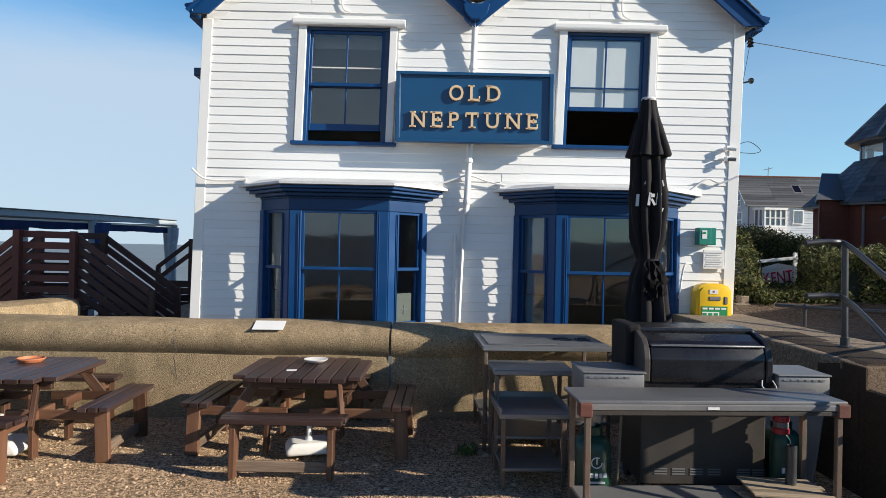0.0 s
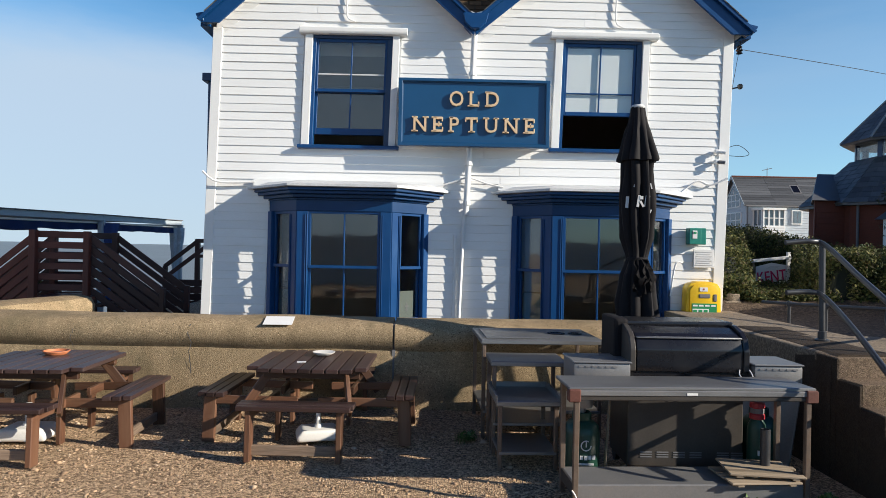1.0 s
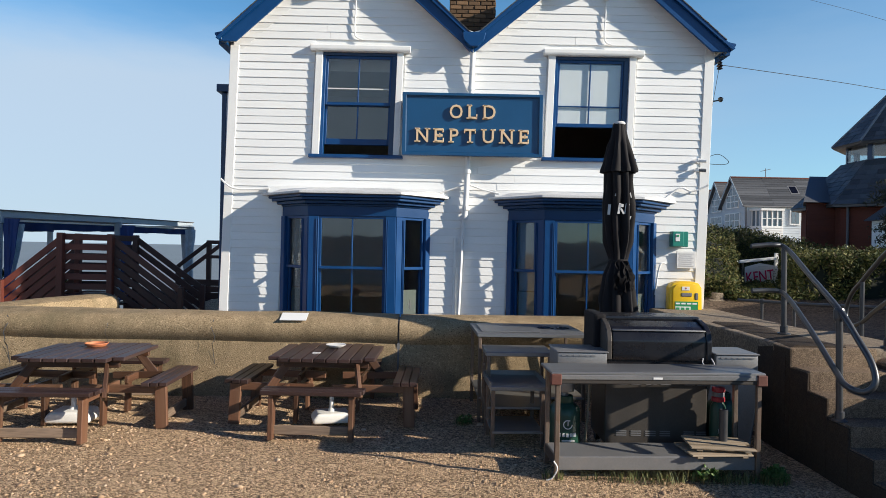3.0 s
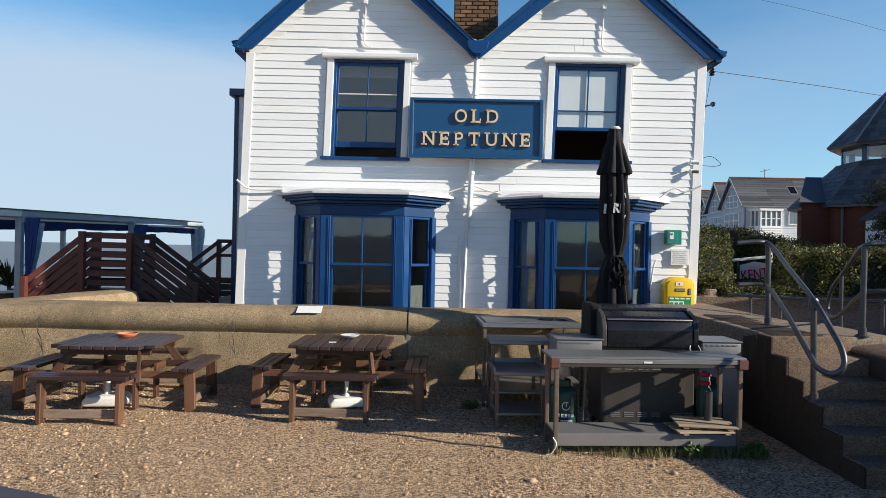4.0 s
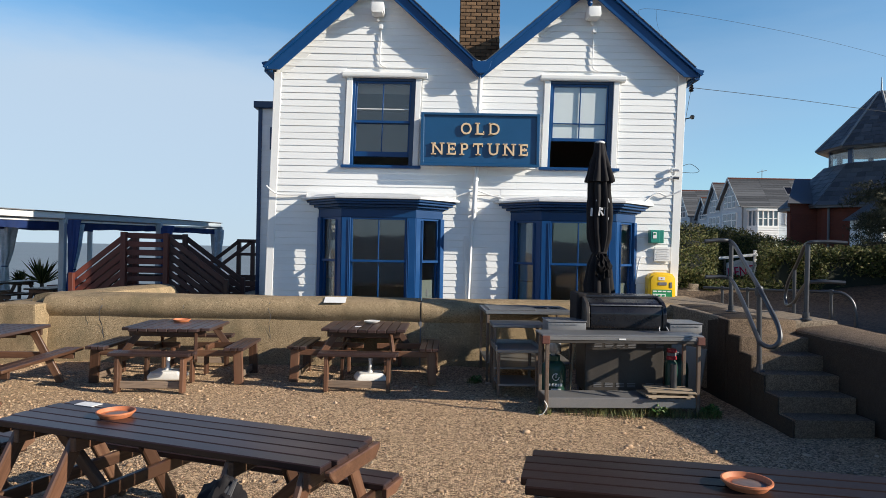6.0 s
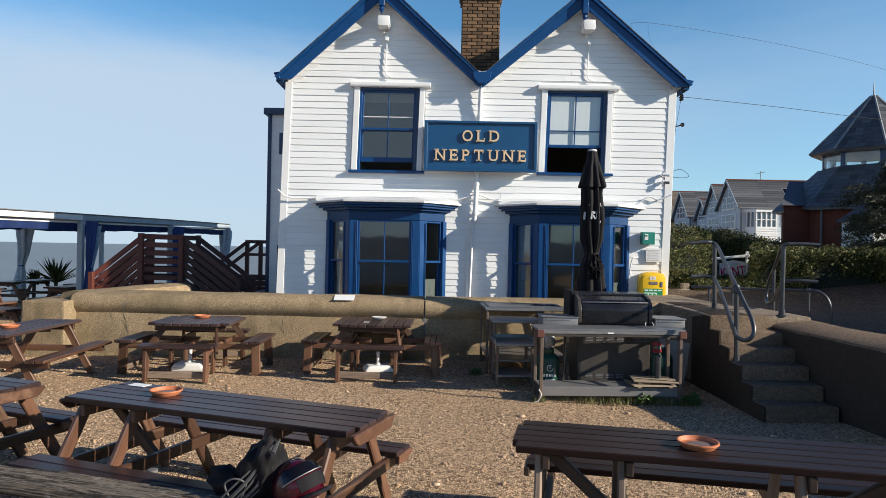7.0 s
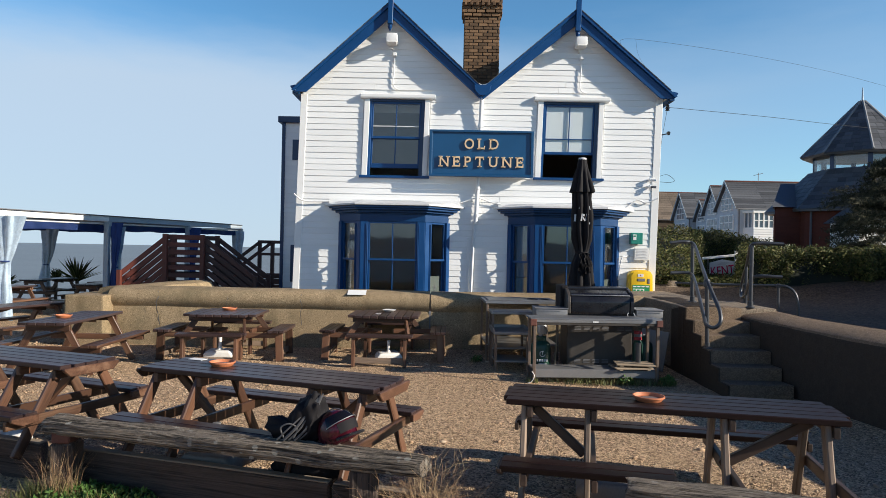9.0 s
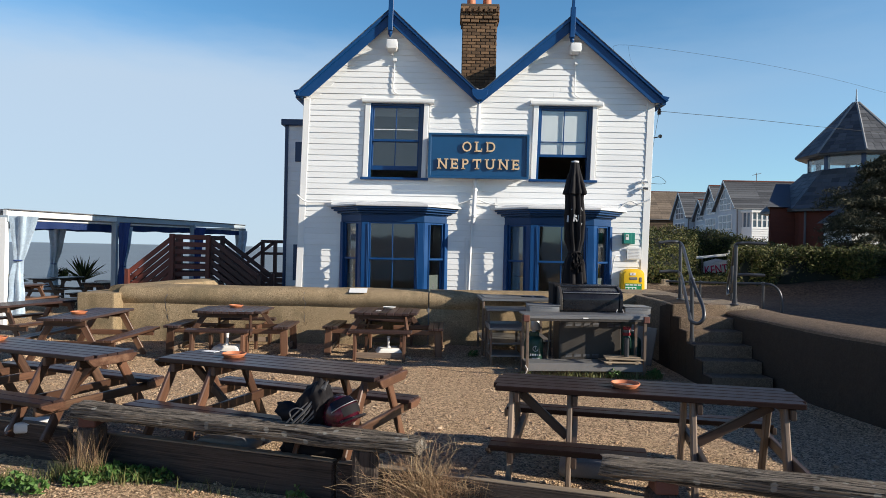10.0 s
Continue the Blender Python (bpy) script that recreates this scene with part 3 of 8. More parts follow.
xs = sorted({-400, -150, -60, -30, -20, -14, -10, -8, -5.92, -5.88, 4.69, 4.71, 8, 12, 18, 30, 60, 150, 400, *[round(-7 + 0.25 * i, 2) for i in range(47)]})
ys = sorted({-300, -100, -40, -15, -6, -3, 8.34, 8.36, 9, 10, 11, 12.2, 13, 14, 16, 17, 18.2, 20, 22, 24.5, 30, 50, 90, 200, 500, *[round(-1.5 + 0.125 * i, 3) for i in range(78)]})
gv, gf = [], []
for y in ys:
    for x in xs:
        h = ground_height(x, y)
        if -7 <= x <= 4.6 and -1.5 <= y <= 8.3:
            h += 0.03 * noise.noise((x * 0.7, y * 0.7, 0)) + 0.014 * noise.noise((x * 2.3, y * 2.3, 5)) - 0.012
        gv.append((x, y, h))
nx = len(xs)
for j in range(len(ys) - 1):
    for i in range(nx - 1):
        gf.append((j * nx + i, j * nx + i + 1, (j + 1) * nx + i + 1, (j + 1) * nx + i))
ground = new("ground", raw("ground", gv, gf, SHINGLE))
ground.data.shade_smooth()
WORLD[ground] = Matrix()
tagged(ground, "tan shingle beach ground with trodden gravel and pebbles", "ground", kind="structure")

sea_bm = bmesh.new()
sea_x, sea_y = [-3500, -600, -150, -60, -20, 0, 20, 60, 150, 3500], [18.5, 22, 30, 50, 90, 200, 600, 4500]
sv = [[sea_bm.verts.new((x, y, -1.25)) for x in sea_x] for y in sea_y]
for j in range(len(sea_y) - 1):
    for i in range(len(sea_x) - 1):
        if sea_x[i + 1] <= 0 or sea_y[j] >= 90:
            sea_bm.faces.new((sv[j][i], sv[j][i + 1], sv[j + 1][i + 1], sv[j + 1][i]))
solid("water", sea_bm, WATER, "grey-green sea with small waves under the sky", "sea", "structure")

# sea wall: battered face, overhanging rounded coping, slightly wavy along its length
def run_profile(name, profile, stations, material, label, category, wobble=0.01, kind="structure"):
    """A profile of (offset, height) carried along stations of (x, y, nx, ny): offset runs along the normal n."""
    bm = bmesh.new()
    rows = []
    for s, (x, y, ax, ay) in enumerate(stations):
        rows.append([bm.verts.new((x + ax * o, y + ay * o, h + (wobble * noise.noise((x * 0.9, y * 0.9, o * 3 + h * 2)) if h > 0.05 else 0))) for o, h in profile])
    k = len(profile)
    for a, b in zip(rows, rows[1:]):
        for i in range(k):
            bm.faces.new((a[i], a[(i + 1) % k], b[(i + 1) % k], b[i]))
    bm.faces.new(rows[0][::-1])
    bm.faces.new(rows[-1])
    return solid(name, bm, material, label, category, kind, smooth=True)


COPING = [(0.45, -0.3), (0.02, -0.3), (0.02, 0.3), (0.045, 0.60), (0.06, 0.69), (0.03, 0.73), (-0.01, 0.78), (-0.03, 0.84), (-0.02, 0.92), (0.03, 0.99), (0.12, 1.025), (0.30, 1.045), (0.45, 1.04)]
JOINT = -0.33
run_profile("sea_wall_west", COPING, [(-6.25 + (JOINT - 0.012 + 6.25) * i / 26, 7.88, 0, 1) for i in range(27)], CONCRETE, "pebbled concrete sea wall with a rounded coping and long crack", "sea wall", 0.022)
run_profile("sea_wall_east", COPING, [(JOINT + 0.012 + (3.75 - JOINT) * i / 18, 7.88, 0, 1) for i in range(19)], CONCRETE, "pebbled concrete sea wall with a rounded coping beside the joint", "sea wall", 0.022)
solid("trim_joint", boxes((JOINT - 0.02, JOINT + 0.02, 7.93, 8.3, -0.2, 1.0)), INK, "dark expansion joint in the sea wall", "joint", "structure")
solid("wall_pier", rounded(boxes((-6.9, -6.2, 7.58, 8.6, -0.3, 0.90)), 0.03, 2), CONCRETE, "squared concrete pier at the end of the sea wall", "sea wall", "structure")
run_profile("wall_return", [(0.32, -0.3), (-0.32, -0.3), (-0.32, 0.9), (-0.26, 1.0), (-0.1, 1.04), (0.1, 1.04), (0.26, 1.0), (0.32, 0.9)],
            [(-6.3 + 0.6 * i / 8, 8.1 + 2.9 * i / 8, 0.98, -0.2) for i in range(9)], CONCRETE, "concrete wall running back from the sea wall", "sea wall", 0.015)

def crack(x, z0, z1, wide, wander):
    """A jagged dark crack down the face of the sea wall."""
    bm = bmesh.new()
    n = 16
    left, right = [], []
    for i in range(n + 1):
        z = z0 + (z1 - z0) * i / n
        off = 0.045 if z < 0.65 else (-0.012 if z < 0.9 else 0.02)
        cx = x + wander * noise.noise((x, z * 7, 2))
        w = wide * (0.5 + 0.8 * abs(noise.noise((x * 3, z * 11, 5))))
        left.append(bm.verts.new((cx - w, 7.872 + off + 0.02 * noise.noise((x, z * 3, 0)) - 0.012, z)))
        right.append(bm.verts.new((cx + w, 7.872 + off + 0.02 * noise.noise((x, z * 3, 0)) - 0.012, z)))
    for i in range(n):
        bm.faces.new((left[i], right[i], right[i + 1], left[i + 1]))
    bmesh.ops.solidify(bm, geom=bm.faces[:], thickness=0.02)
    solid("trim_crack", bm, INK, "jagged dark crack down the sea wall", "crack", "structure")


crack(-2.71, 0.12, 0.97, 0.007, 0.06), crack(-5.35, 0.1, 0.98, 0.010, 0.07), crack(-4.05, 0.5, 0.95, 0.004, 0.05)

# the terrace between sea wall and house
solid("pavement", boxes((-5.6, 4.0, 8.3, 10.3, 0.3, 0.47)), PAVING, "narrow concrete terrace between sea wall and house", "terrace", "structure")

# promenade, stair and side walls
solid("promenade", rounded(boxes((3.62, 5.0, 5.80, 7.3, 0.0, 1.035)), 0.03, 2), PAVING, "worn concrete promenade at the head of the stair", "promenade", "structure")
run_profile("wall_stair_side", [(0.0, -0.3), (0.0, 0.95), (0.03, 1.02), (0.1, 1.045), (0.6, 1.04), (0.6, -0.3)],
            [(3.58 + 0.014 * i, 5.82 + 2.23 * i / 10, 1, 0) for i in range(11)], CONCRETE_SHADED, "rough concrete wall beside the stair", "wall", 0.02)
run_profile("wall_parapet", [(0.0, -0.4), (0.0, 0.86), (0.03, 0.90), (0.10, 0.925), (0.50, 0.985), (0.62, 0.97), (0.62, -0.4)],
            [(4.42 + 0.015 * noise.noise((i * 0.7, 0, 0)) + 0.003 * i * i, 5.95 - 7.4 * i / 20, 1, 0) for i in range(21)], CONCRETE_SHADED, "thick concrete retaining wall with a worn top", "wall", 0.025)
# paler strip along the top: sunlight on the worn edge put into the colour
run_profile("wall_coping", [(0.02, 0.88), (0.03, 0.912), (0.10, 0.94), (0.50, 0.996), (0.62, 0.985), (0.64, 0.94), (0.64, 0.88)],
            [(4.42 + 0.015 * noise.noise((i * 0.7, 0, 0)) + 0.003 * i * i, 5.90 - 7.4 * i / 20, 1, 0) for i in range(21)], STEP_CONCRETE, "worn concrete top of the retaining wall, paler as if sunlit", "coping", 0.025)
stair = thing("stone_stair", pose(4.0, 4.3, 0), "worn concrete stair of six steps up to the promenade", "stair", kind="structure")
for k in range(6):
    z = 1.035 - 0.173 * k
    y = 5.75 - 0.305 * k
    st = rounded(boxes((3.60 + 0.012 * (k % 2), 4.44, y - 0.0, y + 0.36, -0.2, z)), 0.018, 2)
    for v in st.verts:
        v.co.z += 0.008 * noise.noise(v.co * 4)
    part("step", st, STEP_CONCRETE, stair, smooth=True)
    # thin dark facing that carries the shade on the step's side
    part("flank", rounded(boxes((3.585, 3.606, y - 0.004, y + 0.30, -0.2, z - 0.012)), 0.004), CONCRETE_SHADED, stair, "side of the step, coloured dark for its shade")

solid("promenade_path", rounded(boxes((3.64, 4.72, 7.3, 10.25, 0.0, 1.03)), 0.02, 2), PAVING, "worn concrete path between the wall and the house", "path", "structure")
# earth bank behind the promenade
bank = bmesh.new()
bx, by = [4.72 + 0.6 * i for i in range(50)], [-2.0, 1.0, 4.0, 7.1, 8.0, 9.2, 10.4, 11.5, 12.0, 12.4, 14.0, 26.0]
bh = [0.76, 0.78, 0.80, 0.81, 0.82, 0.82, 0.84, 0.87, 1.02, 1.08, 1.05, 1.05]
bv = [[bank.verts.new((max(x, parapet_x(y) + 0.35) if y < 5 else x, y, h + 0.05 * noise.noise((x, y, 3)) + 0.10 * min(4, max(0, x - 8.5)) * (1 if 8 < y < 13 else 0))) for x in bx] for y, h in zip(by, bh)]
for j in range(len(by) - 1):
    for i in range(len(bx) - 1):
        bank.faces.new((bv[j][i], bv[j][i + 1], bv[j + 1][i + 1], bv[j + 1][i]))
solid("ground_bank", bank, EARTH, "bare brown earth bank below the hedge", "bank", "structure", smooth=True)

# low edging and the seat rails in front
edge = thing("timber_edging", pose(-3, 1.2, -0.2), "low dark timber edging holding back the shingle", "edging", kind="structure")
for a, b in ((-6.4, -3.5), (-3.12, -0.9), (-0.88, 1.5), (1.52, 4.3)):
    bar("edging_board", (a, kerb_y(a), -0.06), (b, kerb_y(b), -0.06), 0.09, 0.34, SHADEWOOD, edge, bevel=0.015)
    # pale cap: bleached wood, lightened for the sunlight along the top
    bar("worn_top", (a + 0.01, kerb_y(a + 0.01), 0.112), (b - 0.01, kerb_y(b - 0.01), 0.112), 0.078, 0.014, PALEWOOD, edge, bevel=0.005, label="bleached top edge of the board, paler for the sun on it")


def old_rail(p0, p1, posts):
    """A weathered beam on stumps, split and rounded by the sea."""
    base = Vector(p0)
    r = thing("beam_bench", pose(base.x, base.y, -0.1), "weathered grey timber beam on stumps as a bench", "bench", "beam benches")
    p0, p1 = Vector(p0), Vector(p1)
    l = (p1 - p0).length
    bm = bmesh.new()
    corner = [Vector(c) for c in ((-0.125, -0.03), (-0.125, 0.04), (-0.06, 0.064), (0.02, 0.060), (0.1, 0.05), (0.125, 0.01), (0.115, -0.05), (-0.1, -0.062))]
    ring = [tuple(corner[k].lerp(corner[(k + 1) % 8], j / 15)) for k in range(8) for j in range(15)]
    n, q = 70, len(ring)
    rows = []
    for i in range(n + 1):
        x = -l / 2 + l * i / n
        end = 1 - 0.10 * max(0, 1 - min(i, n - i) / 1.5)
        rows.append([bm.verts.new((x + 0.03 * noise.noise((y * 9, z * 9, 7 + i // n)) * (i in (0, n)), y * end * (1 - 0.10 * max(0, noise.noise((x * 1.1, y * 70, z * 70)))) + 0.014 * noise.noise((x * 1.7, y * 12, z * 9)), z * end - 0.024 * max(0, noise.noise((x * 1.4, y * 60, 3)) - 0.1) - 0.012 * max(0, noise.noise((x * 2.5, y * 150, 8))) + 0.014 * noise.noise((x * 2.2, y * 14, z * 5 + 3)))) for y, z in ring])
    for a, b in zip(rows, rows[1:]):
        for k in range(q):
            bm.faces.new((a[k], a[(k + 1) % q], b[(k + 1) % q], b[k]))
    bm.faces.new(rows[0][::-1])
    bm.faces.new(rows[-1])
    part("beam", bm, GREYWOOD, r, smooth=True, m=between(p0, p1))
    for f in posts:
        p = p0.lerp(p1, f)
        top = p.z - (0.13 if f < 0.5 else 0.05)
        bar("stump", (p.x, p.y, -0.3), (p.x, p.y, top), 0.19, 0.20, SHADEWOOD, r, up=(0, 1, 0), bevel=0.025)
        if f < 0.5:
            bar("packing_block", (p.x, p.y - 0.02, top - 0.003), (p.x, p.y - 0.02, p.z - 0.04), 0.15, 0.16, RUST, r, up=(0, 1, 0), bevel=0.008, label="red-brown packing block")
    return r


old_rail((-3.3, 1.18, 0.355), (-0.2, 0.27, 0.355), (0.05, 0.86))
old_rail((1.04, -0.20, 0.40), (3.4, -0.96, 0.40), (0.16, 0.93))

# ---- the house ----
LEAN = 0.026
HOUSE_Y = 10.2


def leaned(bm):
    for v in bm.verts:
        v.co.x += LEAN * (v.co.z - 2.9)
    return bm


def lx(x, z):
    return x + LEAN * (z - 2.9)


LEFT, RIGHT, VALLEY = -3.32, 4.57, 0.61
PEAKS = ((-1.44, LEFT - 0.115, VALLEY, 7.18), (2.60, VALLEY, RIGHT + 0.165, 7.10))
EAVE, VALLEY_Z = 5.30, 5.36
WIN = ((-1.83, -0.62, 3.44, 5.12), (1.97, 3.19, 3.46, 5.13))
BAYS = ((-2.38, 0.0), (1.32, 3.715))

house = thing("public_house", pose(0.6, HOUSE_Y, 0.4), "white weatherboarded twin-gabled seaside pub with blue trim", "house")
wall = leaned(boxes(
    (LEFT, -2.36, 10.2, 10.42, 0.3, 2.72), (-0.02, 1.34, 10.2, 10.42, 0.3, 2.72), (3.695, RIGHT, 10.2, 10.42, 0.3, 2.72),
    (LEFT, RIGHT, 10.2, 10.42, 2.72, 3.44),
    (LEFT, WIN[0][0], 10.2, 10.42, 3.44, 5.125), (WIN[0][1], WIN[1][0], 10.2, 10.42, 3.44, 5.125), (WIN[1][1], RIGHT, 10.2, 10.42, 3.44, 5.125),
    (LEFT, RIGHT, 10.2, 10.42, 5.125, 5.24),
    (LEFT, LEFT + 0.2, 10.42, 17, 0.3, 5.24), (RIGHT - 0.2, RIGHT, 10.42, 17, 0.3, 5.24), (LEFT + 0.2, RIGHT - 0.2, 16.8, 17, 0.3, 5.24)))
front = part("front_wall", wall, WHITE_TRIM, house)
for px, pl, pr, pz in PEAKS:
    part("gable_wall", leaned(prism([(max(pl, LEFT), 5.24), (min(pr, RIGHT), 5.24), (px, pz - 0.14)], "y", 10.2, 10.4)), WHITE_TRIM, house)

# interiors
part("upper_floor", boxes((LEFT + 0.25, RIGHT - 0.25, 10.42, 16.7, 2.76, 2.96)), ROOM, house)
part("ground_floor", boxes((LEFT + 0.25, RIGHT - 0.25, 10.42, 16.7, 0.35, 0.5)), ROOM, house)
part("partition", boxes((LEFT + 0.25, RIGHT - 0.25, 13.4, 13.5, 0.5, 5.2)), ROOM, house)
part("partition", boxes((0.55, 0.65, 10.45, 13.4, 0.5, 5.2)), ROOM, house)
part("upper_ceiling", boxes((LEFT + 0.25, RIGHT - 0.25, 10.42, 16.7, 5.13, 5.23)), ROOM, house)

# roofs: two slopes to each gable, slate courses as pieces
for px, pl, pr, pz in PEAKS:
    for side, ex in ((-1, pl), (1, pr)):
        ez = EAVE if ex not in (VALLEY,) else VALLEY_Z - 0.02
        d = Vector((ex - px, 0, ez - pz)).normalized()
        nrm = Vector((-d.z * (1 if ex > px else -1), 0, abs(d.x)))
        o = [(px, pz), (ex + d.x * 0.06, ez + d.z * 0.06), (ex + d.x * 0.06 - nrm.x * 0.07, ez + d.z * 0.06 - nrm.z * 0.07), (px, pz - 0.10)]
        slope = part("roof_slope", leaned(prism([(a, b) for a, b in o], "y", 9.95, 17.1)), SLATE, house)
        # bargeboard with a raised upper moulding
        end = 0.10 if ex != VALLEY else -0.02
        for nm, dep, off, y0, y1 in (("bargeboard", 0.235, 0.035, 9.94, 9.98), ("bargeboard_moulding", 0.075, 0.0, 9.89, 9.94)):
            q = [(px, pz - off), (ex + d.x * end, ez + d.z * end - off * 0.6), (ex + d.x * end * 0.4, ez + d.z * end * 0.4 - off - dep * 0.95), (px, pz - off - dep * 1.28)]
            if nm == "bargeboard" and ex != VALLEY:
                low = px + (5.19 - (pz - off - dep * 1.28)) * d.x / d.z
                q = [(px, pz - off), (ex + d.x * 0.04, ez + d.z * 0.04), (ex + d.x * 0.04, 5.19), (low, 5.19), (px, pz - off - dep * 1.28)]
            part(nm, leaned(rounded(prism(q, "y", y0, y1), 0.006)), BLUE, house)
        part("soffit", leaned(prism([(px, pz - 0.12), (px + (ex - px) * 0.93, pz - 0.12 + (ez - pz) * 0.93), (px + (ex - px) * 0.93, pz - 0.14 + (ez - pz) * 0.93), (px, pz - 0.14)], "y", 9.98, 10.2)), WHITE_TRIM, house)
        part("gable_backing", leaned(prism([(px, pz - 0.10), (px + (ex - px) * 0.93, pz - 0.10 + (ez - pz) * 0.93), (px + (ex - px) * 0.93, pz - 0.42 + (ez - pz) * 0.93), (px, pz - 0.50)], "y", 10.182, 10.192)), WHITE, house)
        # slate edge seen over the bargeboard
        length = Vector((ex - px, 0, ez - pz)).length
        for k in range(int(length / 0.19)):
            c = Vector((px, 9.99, pz)) + d * (0.1 + 0.19 * k) + nrm * 0.004
            ob = hang(new("slate", box_mesh(0.24, 0.3, 0.012, SLATE, 0)), slope, Matrix.Translation((lx(c.x, c.z), 10.03, c.z)) @ Euler((0, math.atan2(-d.z, d.x), 0)).to_matrix().to_4x4())
    # finial
    fx = lx(px, 7.1)
    part("finial", leaned(rounded(boxes((px - 0.055, px + 0.055, 9.83, 9.94, pz - 0.52, pz + 0.16)), 0.01)), BLUE, house)
    part("finial_spike", leaned(rounded(boxes((px - 0.032, px + 0.032, 9.855, 9.92, pz + 0.155, pz + 0.62)), 0.008)), BLUE, house)
    part("finial_drop", lathe([(0.012, 0), (0.05, 0.08), (0.05, 0.10), (0.03, 0.14)], 8, (fx - 0.012, 9.885, pz - 0.655)), BLUE, house)

# valley gutter head and eave returns
part("valley_box", leaned(rounded(prism([(VALLEY - 0.19, 5.40), (VALLEY + 0.19, 5.40), (VALLEY + 0.16, 5.27), (VALLEY + 0.06, 5.17), (VALLEY - 0.06, 5.17), (VALLEY - 0.16, 5.27)], "y", 9.86, 10.18), 0.01)), BLUE, house)
part("valley_lead", leaned(prism([(VALLEY - 0.20, 5.46), (VALLEY - 0.05, 5.395), (VALLEY + 0.05, 5.395), (VALLEY + 0.2, 5.46), (VALLEY + 0.14, 5.46), (VALLEY, 5.41), (VALLEY - 0.14, 5.46)], "y", 9.91, 16.9)), LEAD, house)
for ex, s in ((LEFT - 0.115, -1), (RIGHT + 0.165, 1)):
    part("gutter_end", leaned(rounded(prism([(ex - 0.02 * s, 5.345), (ex + 0.10 * s, 5.32), (ex + 0.095 * s, 5.29), (ex + 0.03 * s, 5.215), (ex - 0.02 * s, 5.21)], "y", 9.93, 10.15), 0.004)), BLUE, house)
    part("gutter", leaned(boxes((min(ex - 0.04, ex + 0.1 * s), max(ex + 0.04, ex + 0.1 * s), 10.15, 17, 5.2, 5.29))), BLUE, house)

# corner boards
part("corner_board", leaned(rounded(boxes((LEFT - 0.03, LEFT + 0.115, 10.170, 10.2, 0.4, 5.2)), 0.006)), WHITE_TRIM, house)
part("corner_board", leaned(rounded(boxes((RIGHT - 0.14, RIGHT + 0.02, 10.165, 10.2, 0.4, 5.3)), 0.006)), WHITE_TRIM, house)

# downpipe from the valley, and a smaller one below
part("downpipe", tube([(lx(VALLEY, 5.2), 10.06, 5.2), (lx(VALLEY, 4.6), 10.10, 4.6), (lx(VALLEY, 3.3), 10.10, 3.3), (lx(VALLEY, 2.5) - 0.01, 10.10, 2.42)], 0.045, sides=12), WHITE_TRIM, house, "white painted downpipe", smooth=True)
for z in (4.55, 3.2, 2.6):
    part("pipe_collar", lathe([(0.045, -0.03), (0.06, -0.03), (0.06, 0.03), (0.045, 0.03)], 12, (lx(VALLEY, z), 10.10, z)), WHITE_TRIM, house)
part("conduit", tube([(0.565, 10.12, 2.45), (0.55, 10.12, 2.1), (0.50, 10.12, 0.5)], 0.028, sides=8), WHITE_TRIM, house, "painted conduit", smooth=True)
part("conduit", rounded(boxes((0.41, 0.46, 10.14, 10.19, 0.5, 2.12)), 0.006), WHITE_TRIM, house, "painted conduit")


